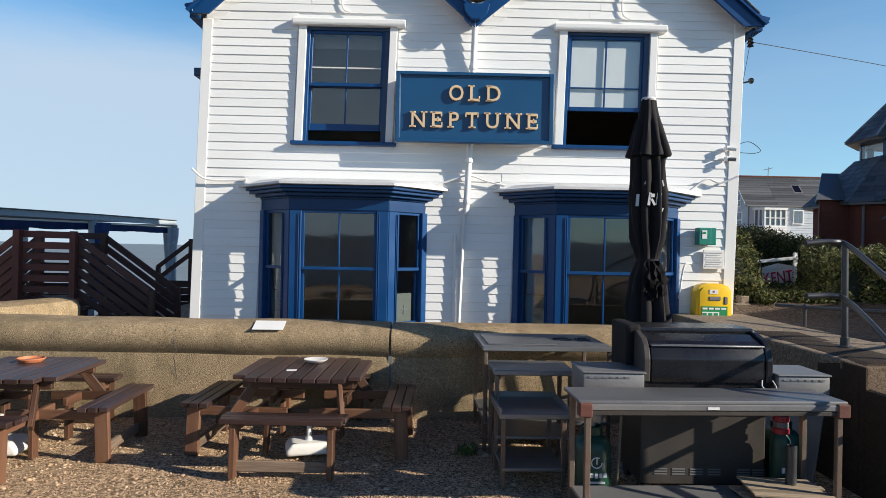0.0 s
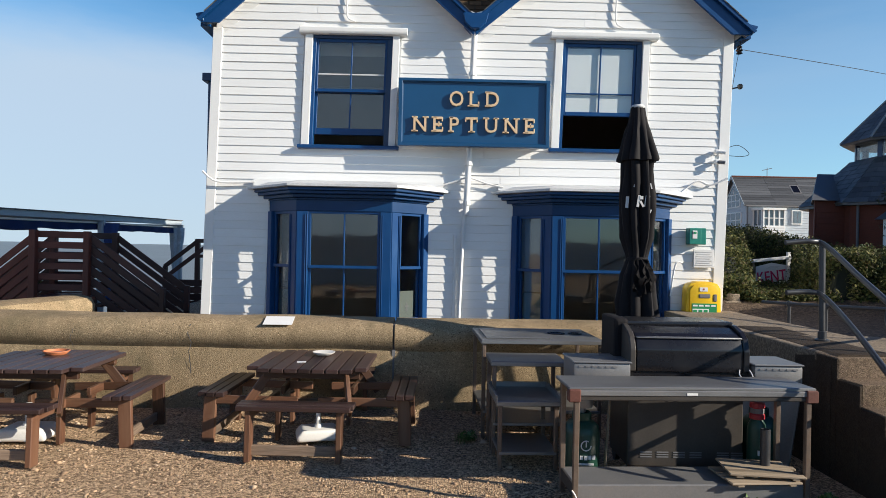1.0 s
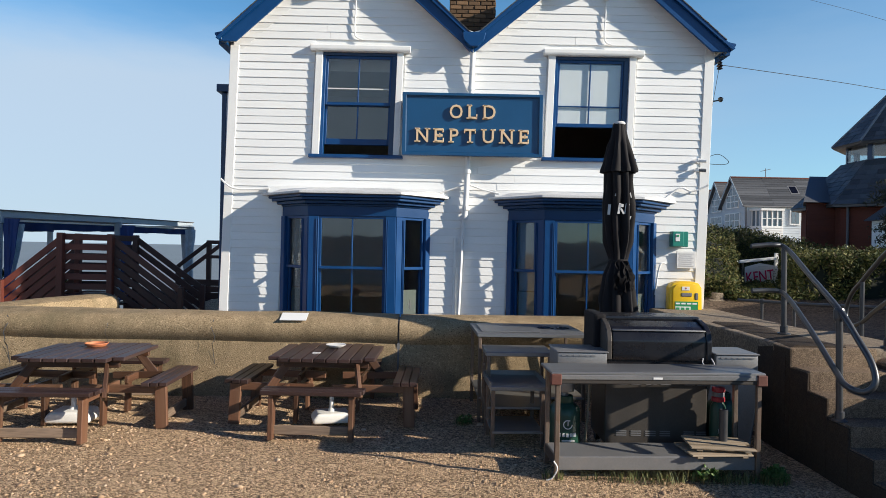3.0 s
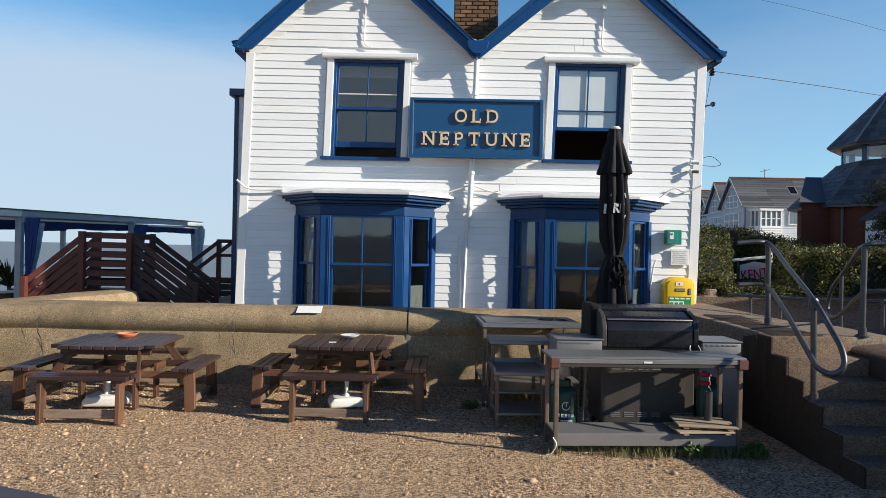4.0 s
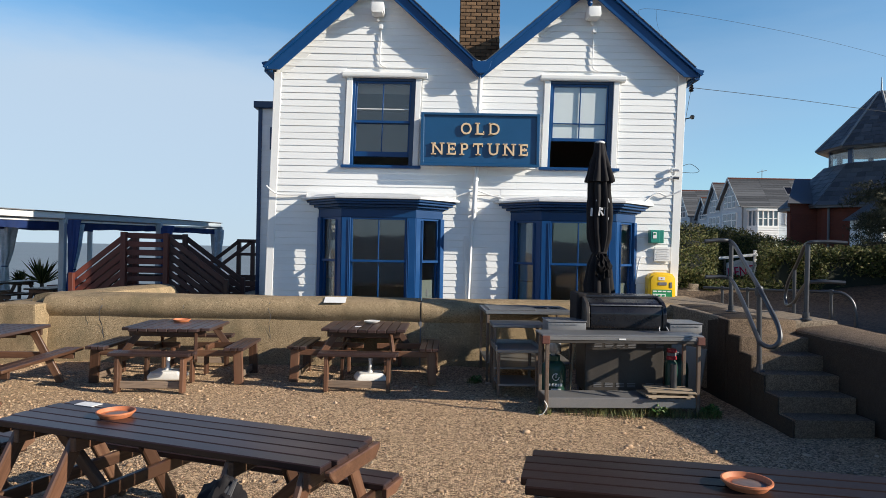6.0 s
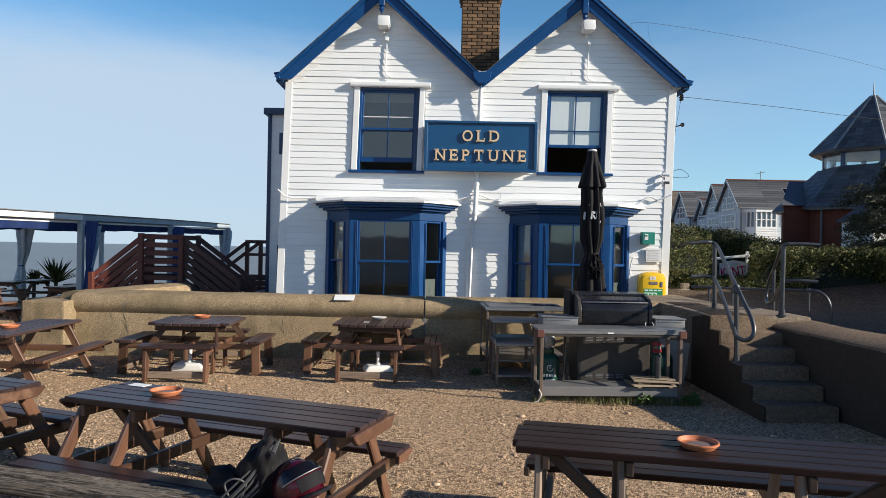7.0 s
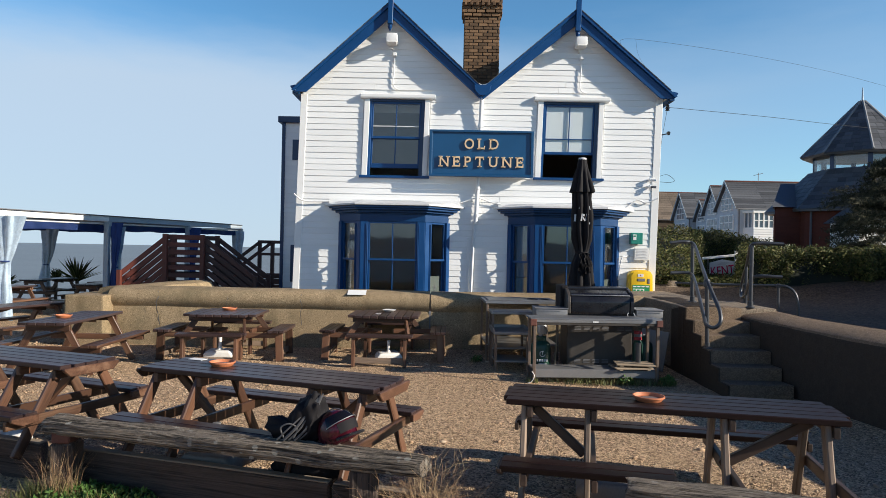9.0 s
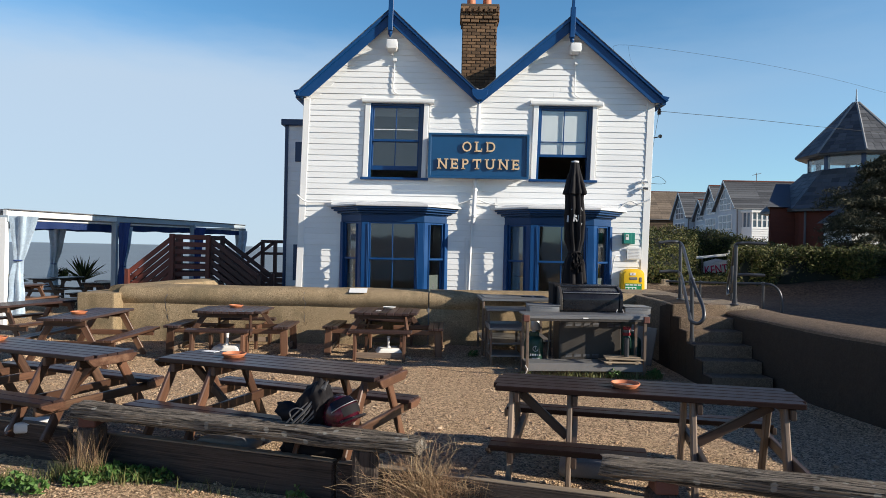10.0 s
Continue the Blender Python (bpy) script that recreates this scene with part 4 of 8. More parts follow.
# windows
def sash_window(n, x0, x1, z0, z1, blind, opened):
    w = tagged(hang(new("sash_window"), house, pose(lx((x0 + x1) / 2, z0), 10.2, z0)), "blue timber sash window with white surround" + (", lower sash raised" if opened else ""))
    def piece(nm, a, b, c, d, y0, y1, material, bev=0.005):
        return part(nm, leaned(rounded(boxes((a, b, y0, y1, c, d)), bev)), material, w)

    for a, b in ((x0 - 0.115, x0 - 0.0), (x1, x1 + 0.105)):
        piece("architrave", a, b, z0 - 0.02, z1 + 0.02, 10.135, 10.2, WHITE_TRIM)
    hood = prism([(10.2, z1 + 0.115), (10.085, z1 + 0.10), (10.07, z1 + 0.085), (10.07, z1 + 0.03), (10.085, z1 + 0.0), (10.2, z1 + 0.0)], "x", x0 - 0.20, x1 + 0.22)
    part("hood", leaned(rounded(hood, 0.006)), WHITE_TRIM, w, "white moulded hood over the window")
    piece("sill", x0 - 0.16, x1 + 0.16, z0 - 0.055, z0 + 0.0, 10.085, 10.25, BLUE, 0.008)
    # outer frame
    piece("frame_head", x0, x1, z1 - 0.05, z1, 10.175, 10.33, NAVY)
    piece("frame_jamb", x0, x0 + 0.052, z0, z1 - 0.05, 10.175, 10.33, BLUE)
    piece("frame_jamb", x1 - 0.08, x1, z0, z1 - 0.05, 10.175, 10.33, NAVY)
    a, b = x0 + 0.052, x1 - 0.08
    mid = z0 + (z1 - z0) * 0.49
    zt = z1 - 0.05

    def sash(nm, bottom, top, y, bars, rail):
        s = 0.036
        piece(nm + "_stile", a, a + s, bottom, top, y, y + 0.045, BLUE)
        piece(nm + "_stile", b - s, b, bottom, top, y, y + 0.045, BLUE)
        piece(nm + "_rail", a + s, b - s, bottom, bottom + rail, y, y + 0.045, BLUE)
        piece(nm + "_rail", a + s, b - s, top - 0.045, top, y, y + 0.045, BLUE)
        piece("glazing_bar", (a + b) / 2 - 0.011, (a + b) / 2 + 0.011, bottom + rail, top - 0.045, y + 0.004, y + 0.035, BLUE, 0.003)
        for z in bars:
            piece("glazing_bar", a + s, b - s, z - 0.011, z + 0.011, y + 0.006, y + 0.033, PALE if not opened else BLUE, 0.003)
        p = part("pane", leaned(boxes((a + s * 0.7, b - s * 0.7, y + 0.02, y + 0.024, bottom + rail * 0.8, top - 0.03))), GLASS, w)
        p.visible_shadow = False

    if opened:
        sash("upper_sash", mid - 0.30, zt, 10.205, (mid + 0.04,), 0.06)
        sash("lower_sash", mid - 0.28, zt - 0.05, 10.26, (), 0.10)
        part("blind", leaned(boxes((a + 0.02, b - 0.02, 10.2525, 10.2565, mid - 0.24, zt - 0.06))), BLIND, w, "white roller blind pulled half down")
    else:
        sash("upper_sash", mid, zt, 10.205, (mid + 0.27,), 0.05)
        sash("lower_sash", z0 + 0.18, mid + 0.04, 10.26, (), 0.10)
        part("blind", leaned(boxes((a + 0.02, b - 0.02, 10.42, 10.425, zt - 0.2, zt - 0.02))), ROOM, w, "dark blind rolled up")
    return w


sash_window(1, *WIN[0], False, False)
sash_window(2, *WIN[1], True, True)


def bay_window(x0, x1):
    """A canted bay: posts with mouldings, deep cornice, flat leaded roof, three sash lights."""
    y0, y1 = 10.2, 9.70
    f0, f1 = x0 + 0.505, x1 - 0.50
    b = tagged(hang(new("bay_window"), house, pose((x0 + x1) / 2, 10.0, 0.45)), "canted blue timber bay window with deep moulded cornice")
    corner = [Vector((x0, y0)), Vector((f0, y1)), Vector((f1, y1)), Vector((x1, y0))]
    zb = 0.46
    sill = 0.78
    glass_top = 2.39

    def ring(off, z0, z1, nm, material, label=""):
        # offset corners outwards from the canted outline
        s = off
        pts = [(x0 - s * 1.42, y0), (f0 - s * 0.42, y1 - s * 1.35), (f1 + s * 0.42, y1 - s * 1.35), (x1 + s * 1.42, y0)]
        return part(nm, rounded(prism(pts, "z", z0, z1), 0.008), material, b, label)

    for off, za, zc, mt in ((0.012, 2.415, 2.59, CORNICE), (0.035, 2.575, 2.605, CORNICE), (0.085, 2.605, 2.655, CORNICE), (0.15, 2.655, 2.70, CORNICE), (0.185, 2.70, 2.74, CORNICE)):
        ring(off, za, zc, "cornice", mt)
    ring(0.20, 2.74, 2.752, "roof_edge", INK)
    # leaded roof sloping up to the wall, with a ragged white flashing
    s = 0.21
    o = [(x0 - s * 1.5 - 0.05, y0), (f0 - s * 0.42, y1 - s * 1.35), (f1 + s * 0.42, y1 - s * 1.35), (x1 + s * 1.5 + 0.05, y0)]
    top = [(x0 - 0.14, y0), (f0 + 0.05, y1 + 0.04), (f1 - 0.05, y1 + 0.04), (x1 + 0.14, y0)]
    bm = bmesh.new()
    lo = [bm.verts.new((x, y, 2.752)) for x, y in o]
    ed = [bm.verts.new((x, y, 2.785)) for x, y in o]
    hi = [bm.verts.new((x, y, 2.86)) for x, y in top]
    for p, q in ((lo, ed), (ed, hi)):
        for i in range(4):
            j = (i + 1) % 4
            bm.faces.new((p[i], p[j], q[j], q[i]))
    bm.faces.new(lo[::-1])
    bm.faces.new(hi)
    part("bay_roof", bm, LEAD, b, "pale lead roof of the bay")
    for i, (fa, fb) in enumerate(((0.0, 0.36), (0.36, 0.70), (0.70, 1.0))):
        xa, xb = x0 - 0.25 + (x1 - x0 + 0.5) * fa, x0 - 0.25 + (x1 - x0 + 0.5) * fb
        part("flashing", rounded(boxes((xa, xb - 0.01, 10.12, 10.17, 2.80 + 0.012 * (i % 2), 2.90 - 0.02 * (i % 2)))), WHITE_TRIM, b)
    # plinth
    part("plinth", rounded(prism([(x0, y0), (f0, y1), (f1, y1), (x1, y0)], "z", zb, sill), 0.006), BLUE, b)
    # posts
    dl = (corner[1] - corner[0]).normalized()
    dr = (corner[2] - corner[3]).normalized()
    for c, dirs in ((corner[1], (-dl, Vector((1, 0)))), (corner[2], (-dr, Vector((-1, 0))))):
        for dd in dirs:
            q = c + dd * 0.085
            ang = math.degrees(math.atan2(dd.y, dd.x))
            nrm = Vector((dd.y, -dd.x))
            if nrm.y > 0:
                nrm = -nrm
            inner = q - nrm * 0.03
            brick_at("post", inner.x, inner.y, (sill + 2.42) / 2, 0.165, 0.075, 2.42 - sill, BLUE, b, rz=ang)
            for g in (0.045, 0.07):
                e = c + dd * (0.085 + g) - nrm * -0.012
                brick_at("fluting", e.x, e.y, (sill + 2.40) / 2, 0.012, 0.02, 2.40 - sill - 0.06, BLUE, b, 0.003, rz=ang)
    for c, dd in ((corner[0], dl), (corner[3], dr)):
        q = c + dd * 0.05
        brick_at("post", q.x, q.y - 0.0, (sill + 2.42) / 2, 0.10, 0.09, 2.42 - sill, BLUE, b, rz=math.degrees(math.atan2(dd.y, dd.x)))

    # lights: sashes between the posts
    def light(p, q, cross):
        d = (q - p).normalized()
        ang = math.degrees(math.atan2(d.y, d.x))
        nrm = Vector((d.y, -d.x))
        if nrm.y > 0:
            nrm = -nrm
        length = (q - p).length
        mid = p.lerp(q, 0.5)

        def bit(nm, along, z, l, h, back, depth, material, bev=0.004):
            c = mid + d * along - nrm * back
            return brick_at(nm, c.x, c.y, z, l, depth, h, material, b, bev, rz=ang)

        meet = 1.61
        bit("sash_rail", 0, glass_top + 0.015, length, 0.05, 0.03, 0.05, BLUE)
        bit("sash_rail", 0, meet, length, 0.045, 0.02, 0.05, BLUE)
        bit("sash_rail", 0, sill + 0.04, length, 0.08, 0.05, 0.05, BLUE)
        for s in (-1, 1):
            bit("sash_stile", s * (length / 2 - 0.018), (meet + glass_top) / 2, 0.036, glass_top - meet, 0.03, 0.045, BLUE)
            bit("sash_stile", s * (length / 2 - 0.018), (meet + sill) / 2, 0.036, meet - sill, 0.065, 0.045, BLUE)
        if cross:
            bit("glazing_bar", 0, (meet + glass_top) / 2, 0.022, glass_top - meet, 0.032, 0.03, BLUE)
            bit("glazing_bar", 0, (meet + sill) / 2, 0.022, meet - sill, 0.067, 0.03, BLUE)
        for z0_, z1_, back in ((meet, glass_top, 0.035), (sill, meet, 0.07)):
            g = bit("pane", 0, (z0_ + z1_) / 2, length - 0.02, z1_ - z0_, back, 0.004, GLASS, 0)
            g.visible_shadow = False
        if not cross:
            bit("frosted_panel", -0.01, 1.03, length - 0.09, 0.46, 0.10, 0.006, PALE_PANEL, 0)
            # grey sheet added behind the left light for the sky reflected in its pane
            if d.y < 0:
                bit("net_curtain", 0, (1.28 + glass_top) / 2, length - 0.07, glass_top - 1.28, 0.13, 0.008, REFLECTION_GREY, 0)
            bit("emblem", 0.02, 1.02, 0.02, 0.13, 0.092, 0.004, INK, 0)
            bit("emblem", 0.02, 1.03, 0.09, 0.02, 0.092, 0.004, INK, 0)
            bit("emblem", 0.02, 0.98, 0.06, 0.015, 0.092, 0.004, INK, 0)

    light(corner[0] + dl * 0.10, corner[1] - dl * 0.17, False)
    light(corner[1] + Vector((0.17, 0)), corner[2] - Vector((0.17, 0)), True)
    light(corner[2] - dr * 0.17, corner[3] + dr * 0.10, False)
    return b


# grey that stands in for reflected sky in the canted panes
REFLECTION_GREY = mat("net_curtain", (0.16, 0.17, 0.17), 0.8, var=0.25, scale=3, fine=60, bump=0.3, stretch=(3, 3, 0.4))
PALE_PANEL = mat("frosted_panel", (0.11, 0.13, 0.115), 0.5, var=0.1)
for bx0, bx1 in BAYS:
    bay_window(bx0, bx1)

# chimney between the roofs
chim = hang(new("chimney"), house, pose(0.72, 11.75, 5.4))
tagged(chim, "weathered brown brick chimney stack with corbelled top")
cx0, cx1, cy0, cy1 = 0.30, 1.15, 11.5, 12.1
part("stack_core", boxes((cx0 + 0.02, cx1 - 0.02, cy0 + 0.02, cy1, 5.3, 7.78)), MORTAR, chim)
row = 0
z = 5.42
while z < 7.82:
    grow = 0.0 if z < 7.40 else (0.035 if z < 7.48 else 0.06)
    a, b_ = cx0 - grow, cx1 + grow
    x = a - (0.11 if row % 2 else 0)
    while x < b_ - 0.02:
        xa, xb = max(x, a), min(x + 0.215, b_)
        if xb - xa > 0.05:
            jit = 0.016 * (random.random() - 0.5)
            brick_at("brick", (xa + xb) / 2, cy0 - grow + 0.05 + jit, z + 0.034, round((xb - xa - 0.01) * 20) / 20, 0.1, 0.066, BRICK, chim, 0.005)
        x += 0.225
    for yy in (cy0 + 0.22, cy0 + 0.44):
        for sx in (a + 0.05, b_ - 0.05):
            brick_at("brick", sx, yy - (0.06 if row % 2 else 0), z + 0.034, 0.1, 0.2, 0.066, BRICK, chim, 0.005)
    z += 0.078
    row += 1
for k in range(7):
    brick_at("dentil", cx0 + 0.02 + 0.135 * k, cy0 - 0.09, 7.72, 0.06, 0.08, 0.09, BRICK, chim, 0.006)
part("chimney_cap", rounded(boxes((cx0 - 0.05, cx1 + 0.05, cy0 - 0.05, cy1 + 0.05, 7.80, 7.90)), 0.03, 2), MORTAR, chim, "crumbling mortar flaunching")
for k in (0.25, 0.72):
    part("chimney_pot", lathe([(0.13, 0), (0.11, 0.05), (0.10, 0.35), (0.125, 0.38), (0.12, 0.42)], 14, (cx0 + (cx1 - cx0) * k, 11.8, 7.9)), TERRACOTTA, chim, smooth=True)

# the weatherboard's section, one mesh for all lengths
PITCH = 0.127
board_profile = [(0.0, -0.002), (0.0, 0.136), (-0.006, 0.136), (-0.020, 0.0), (-0.017, -0.004)]
bvs = [(x, y, z) for x in (0.0, 1.0) for y, z in board_profile]
bfs = [(0, 1, 2, 3, 4), (9, 8, 7, 6, 5)] + [(i, i + 5, (i + 1) % 5 + 5, (i + 1) % 5) for i in range(5)]
board_mesh = raw("weatherboard", bvs, [f[::-1] for f in bfs], WHITE)


# set-back wing behind the left side
wing = thing("rear_wing", pose(-4.0, 13.6, 0.4), "white weatherboarded rear wing with blue corner board", "house wing")
part("wing_wall", boxes((-4.5, -3.4, 13.6, 16.9, 0.2, 5.2)), WHITE, wing)
for k in range(37):
    hang(new("weatherboard", board_mesh), wing, Matrix.Translation((-4.46, 13.597, 0.5 + PITCH * k)) @ Matrix.Diagonal((1.06, 1, 1, 1)))
part("corner_board", rounded(boxes((-4.53, -4.44, 13.55, 13.64, 0.2, 5.2)), 0.006), NAVY, wing)
part("roof_edge", rounded(boxes((-4.62, -3.38, 13.45, 17.0, 5.2, 5.36)), 0.01), NAVY, wing)
part("small_window", rounded(boxes((-4.24, -4.05, 13.56, 13.62, 4.2, 4.75)), 0.006), NAVY, wing)
part("side_door", rounded(boxes((-4.24, -3.9, 13.55, 13.62, 0.9, 1.9)), 0.006), NAVY, wing)
part("vent_cowl", lathe([(0.12, 0), (0.16, 0.02), (0.12, 0.14), (0.03, 0.2)], 14, (-3.75, 13.6, 5.36)), LEAD, wing, smooth=True)

# weatherboards on the front: one piece for each length of board
def board(x0, x1, z, parent):
    if x1 - x0 < 0.04:
        return
    cuts = [x0, x1]
    if x1 - x0 > 3.2:
        cuts = [x0, x0 + (x1 - x0) * random.uniform(0.35, 0.65), x1]
    for a, b in zip(cuts, cuts[1:]):
        hang(new("weatherboard", board_mesh), parent, Matrix.Translation((lx(a, z), 10.197 + random.uniform(-0.003, 0.001), z + random.uniform(-0.004, 0.004))) @ Euler((random.uniform(-0.015, 0.015), random.uniform(-0.0016, 0.0016), 0)).to_matrix().to_4x4() @ Matrix.Diagonal((b - a - 0.003, 1, 1, 1)))


z = 0.5
while z < 7.0:
    zm = z + 0.06
    if zm < 2.72:
        spans = [(LEFT + 0.11, BAYS[0][0] + 0.0), (BAYS[0][1] - 0.0, BAYS[1][0] + 0.0), (BAYS[1][1] - 0.0, RIGHT - 0.14)]
    elif zm < 3.37:
        spans = [(LEFT + 0.11, RIGHT - 0.14)]
    elif zm < 5.26:
        spans = [(LEFT + 0.11, WIN[0][0] - 0.135), (WIN[0][1] + 0.135, WIN[1][0] - 0.135), (WIN[1][1] + 0.135, RIGHT - 0.14)]
    else:
        spans = []
        for px, pl, pr, pz in PEAKS:
            f = (pz - 0.1 - (z + 0.127)) / (pz - 0.1 - 5.24)
            if f > 0:
                spans.append((max(px + (pl - px) * f + 0.03, LEFT + 0.02), min(px + (pr - px) * f - 0.03, RIGHT - 0.02)))
    for a, b in spans:
        board(a, b, z, front)
    z += PITCH


# ---- things on the house front ----
sign = thing("pub_sign", pose(0.68, 10.0, 3.43), "blue painted fascia sign with raised gold letters", "sign")
sx0, sx1, sz0, sz1 = -0.435, 1.785, 3.43, 4.42
part("sign_board", rounded(boxes((sx0, sx1, 9.93, 10.03, sz0, sz1)), 0.006), SIGN_BLUE, sign)
part("sign_packing", boxes((sx0 + 0.05, sx1 - 0.05, 10.03, 10.16, sz0 + 0.04, sz1 - 0.04)), WHITE_TRIM, sign)
for i, (a, b, c, d) in enumerate(((sx0, sx1, sz1 - 0.035, sz1), (sx0, sx1, sz0, sz0 + 0.04), (sx0, sx0 + 0.035, sz0 + 0.04, sz1 - 0.035), (sx1 - 0.035, sx1, sz0 + 0.04, sz1 - 0.035))):
    part("sign_moulding", rounded(boxes((a - 0.012, b + 0.012, 9.89, 9.935, c - 0.006, d + 0.006)), 0.006), SIGN_BLUE, sign)
    part("sign_bead", rounded(boxes((a + 0.045 if i < 2 else a + (0.045 if i == 2 else -0.02), b - 0.045 if i < 2 else b + (0.02 if i == 2 else -0.045), 9.915, 9.933, c - (0.02 if i == 0 else -0.045) if i < 2 else c, (c + 0.002) if i == 0 else ((c + 0.06) if i == 1 else d)))), SIGN_BLUE, sign)


def roman_letter(ch, x, z, h, w):
    """A raised serif capital: the built-in font's letter with bracket serifs at its feet."""
    me = written(ch, h * 1.39, 0.05, GOLD, bold=0.002)
    xs_ = [v.co.x for v in me.vertices]
    zs_ = [v.co.z for v in me.vertices]
    k = w / (max(xs_) - min(xs_))
    kz = h / (max(zs_) - min(zs_))
    cx, cz = (max(xs_) + min(xs_)) / 2, (max(zs_) + min(zs_)) / 2
    for v in me.vertices:
        v.co = ((v.co.x - cx) * k, v.co.y, (v.co.z - cz) * kz)
    ob = hang(new("letter", me), sign, Matrix.Translation((x, 9.912, z)))
    return ob


def serif(x, z, w, h=0.022):
    brick_at("serif", x, 9.912, z, w, 0.05, h, GOLD, sign, 0.004)


LH = 0.222
for ch, x, w in (("O", 0.41, 0.205), ("L", 0.675, 0.14), ("D", 0.945, 0.19)):
    roman_letter(ch, x, 4.13, LH, w)
for ch, x, w in (("N", -0.125, 0.19), ("E", 0.14, 0.135), ("P", 0.385, 0.135), ("T", 0.64, 0.18), ("U", 0.93, 0.18), ("N", 1.225, 0.19), ("E", 1.50, 0.135)):
    roman_letter(ch, x, 3.745, LH, w)
lo, hi = 4.13 - LH / 2 + 0.009, 4.13 + LH / 2 - 0.009
serif(0.62, lo, 0.09), serif(0.62, hi, 0.09), serif(0.738, lo + 0.03, 0.018, 0.065), serif(0.872, lo, 0.08), serif(0.872, hi, 0.08)
lo, hi = 3.745 - LH / 2 + 0.009, 3.745 + LH / 2 - 0.009
for x in (-0.203, 1.147):
    serif(x, lo, 0.095), serif(x, hi, 0.085), serif(x + 0.16, hi, 0.09)
for x in (0.085, 1.445):
    serif(x, lo, 0.08), serif(x, hi, 0.08), serif(x + 0.125, lo + 0.03, 0.018, 0.07), serif(x + 0.12, hi - 0.025, 0.018, 0.06), serif(x + 0.07, 3.75, 0.018, 0.07)
serif(0.335, lo, 0.09), serif(0.335, hi, 0.06), serif(0.64, lo, 0.10), serif(0.55, hi - 0.03, 0.018, 0.06), serif(0.72, hi - 0.03, 0.018, 0.06)
serif(0.855, hi, 0.09), serif(1.005, hi, 0.08)

# defibrillator cabinet
aed = thing("defibrillator_cabinet", pose(4.17, 10.1, 0.95), "yellow wall-mounted defibrillator cabinet with green label", "cabinet")
body = prism([(3.925, 0.95), (4.425, 0.95), (4.44, 1.05), (4.43, 1.38), (4.38, 1.455), (4.27, 1.485), (4.08, 1.485), (3.97, 1.455), (3.92, 1.38), (3.91, 1.05)], "y", 9.97, 10.17)
part("case", rounded(body, 0.018, 2), YELLOW, aed, smooth=True)
part("front_rim", rounded(prism([(3.96, 0.99), (4.39, 0.99), (4.395, 1.36), (4.34, 1.43), (4.25, 1.45), (4.1, 1.45), (4.01, 1.43), (3.955, 1.36)], "y", 9.945, 9.975), 0.012, 2), YELLOW, aed, smooth=True)
part("handle_recess", rounded(boxes((4.09, 4.26, 9.935, 9.95, 1.24, 1.30)), 0.01), INK, aed)
part("lock_recess", rounded(boxes((4.31, 4.36, 9.935, 9.95, 1.19, 1.30)), 0.01), INK, aed)
part("label_green", boxes((3.99, 4.36, 9.938, 9.944, 1.0, 1.16)), GREEN, aed)
part("label_white", boxes((3.995, 4.24, 9.934, 9.938, 1.02, 1.08)), PAPER, aed)
part("label_white", boxes((4.10, 4.22, 9.938, 9.944, 1.34, 1.40)), PAPER, aed)
part("label_red", boxes((4.15, 4.17, 9.934, 9.938, 1.36, 1.385)), RED, aed)
for k in range(4):
    part("print_bar", boxes((4.0 + 0.09 * k, 4.07 + 0.09 * k, 9.934, 9.938, 1.115, 1.14)), PAPER, aed)
for k in range(3):
    part("print_bar", boxes((4.005 + 0.08 * k, 4.06 + 0.08 * k, 9.931, 9.934, 1.03, 1.065)), GREEN, aed)

gbox = thing("first_aid_box", pose(4.1, 10.1, 2.04), "small green plastic box fixed to the boarded wall", "box")
part("case", rounded(boxes((3.955, 4.22, 10.03, 10.16, 2.04, 2.29)), 0.012, 2), TEAL, gbox)
part("lid", rounded(boxes((3.955, 4.135, 10.0, 10.035, 2.045, 2.285)), 0.01, 2), TEAL, gbox)
part("label", boxes((4.0, 4.07, 9.994, 10.001, 2.13, 2.25)), PAPER, gbox)
part("label_band", boxes((4.015, 4.055, 9.989, 9.995, 2.2, 2.23)), GREEN, gbox)

notice = thing("wall_notice", pose(4.23, 10.15, 1.68), "white printed notice board on the boarded wall", "notice")
part("board", rounded(boxes((4.075, 4.385, 10.13, 10.155, 1.69, 1.97)), 0.004), PAPER, notice)
for k in range(7):
    part("print_bar", boxes((4.105 + 0.01 * (k % 3), 4.355 - 0.03 * (k % 2), 10.124, 10.128, 1.725 + 0.033 * k, 1.738 + 0.033 * k)), PALE, notice)

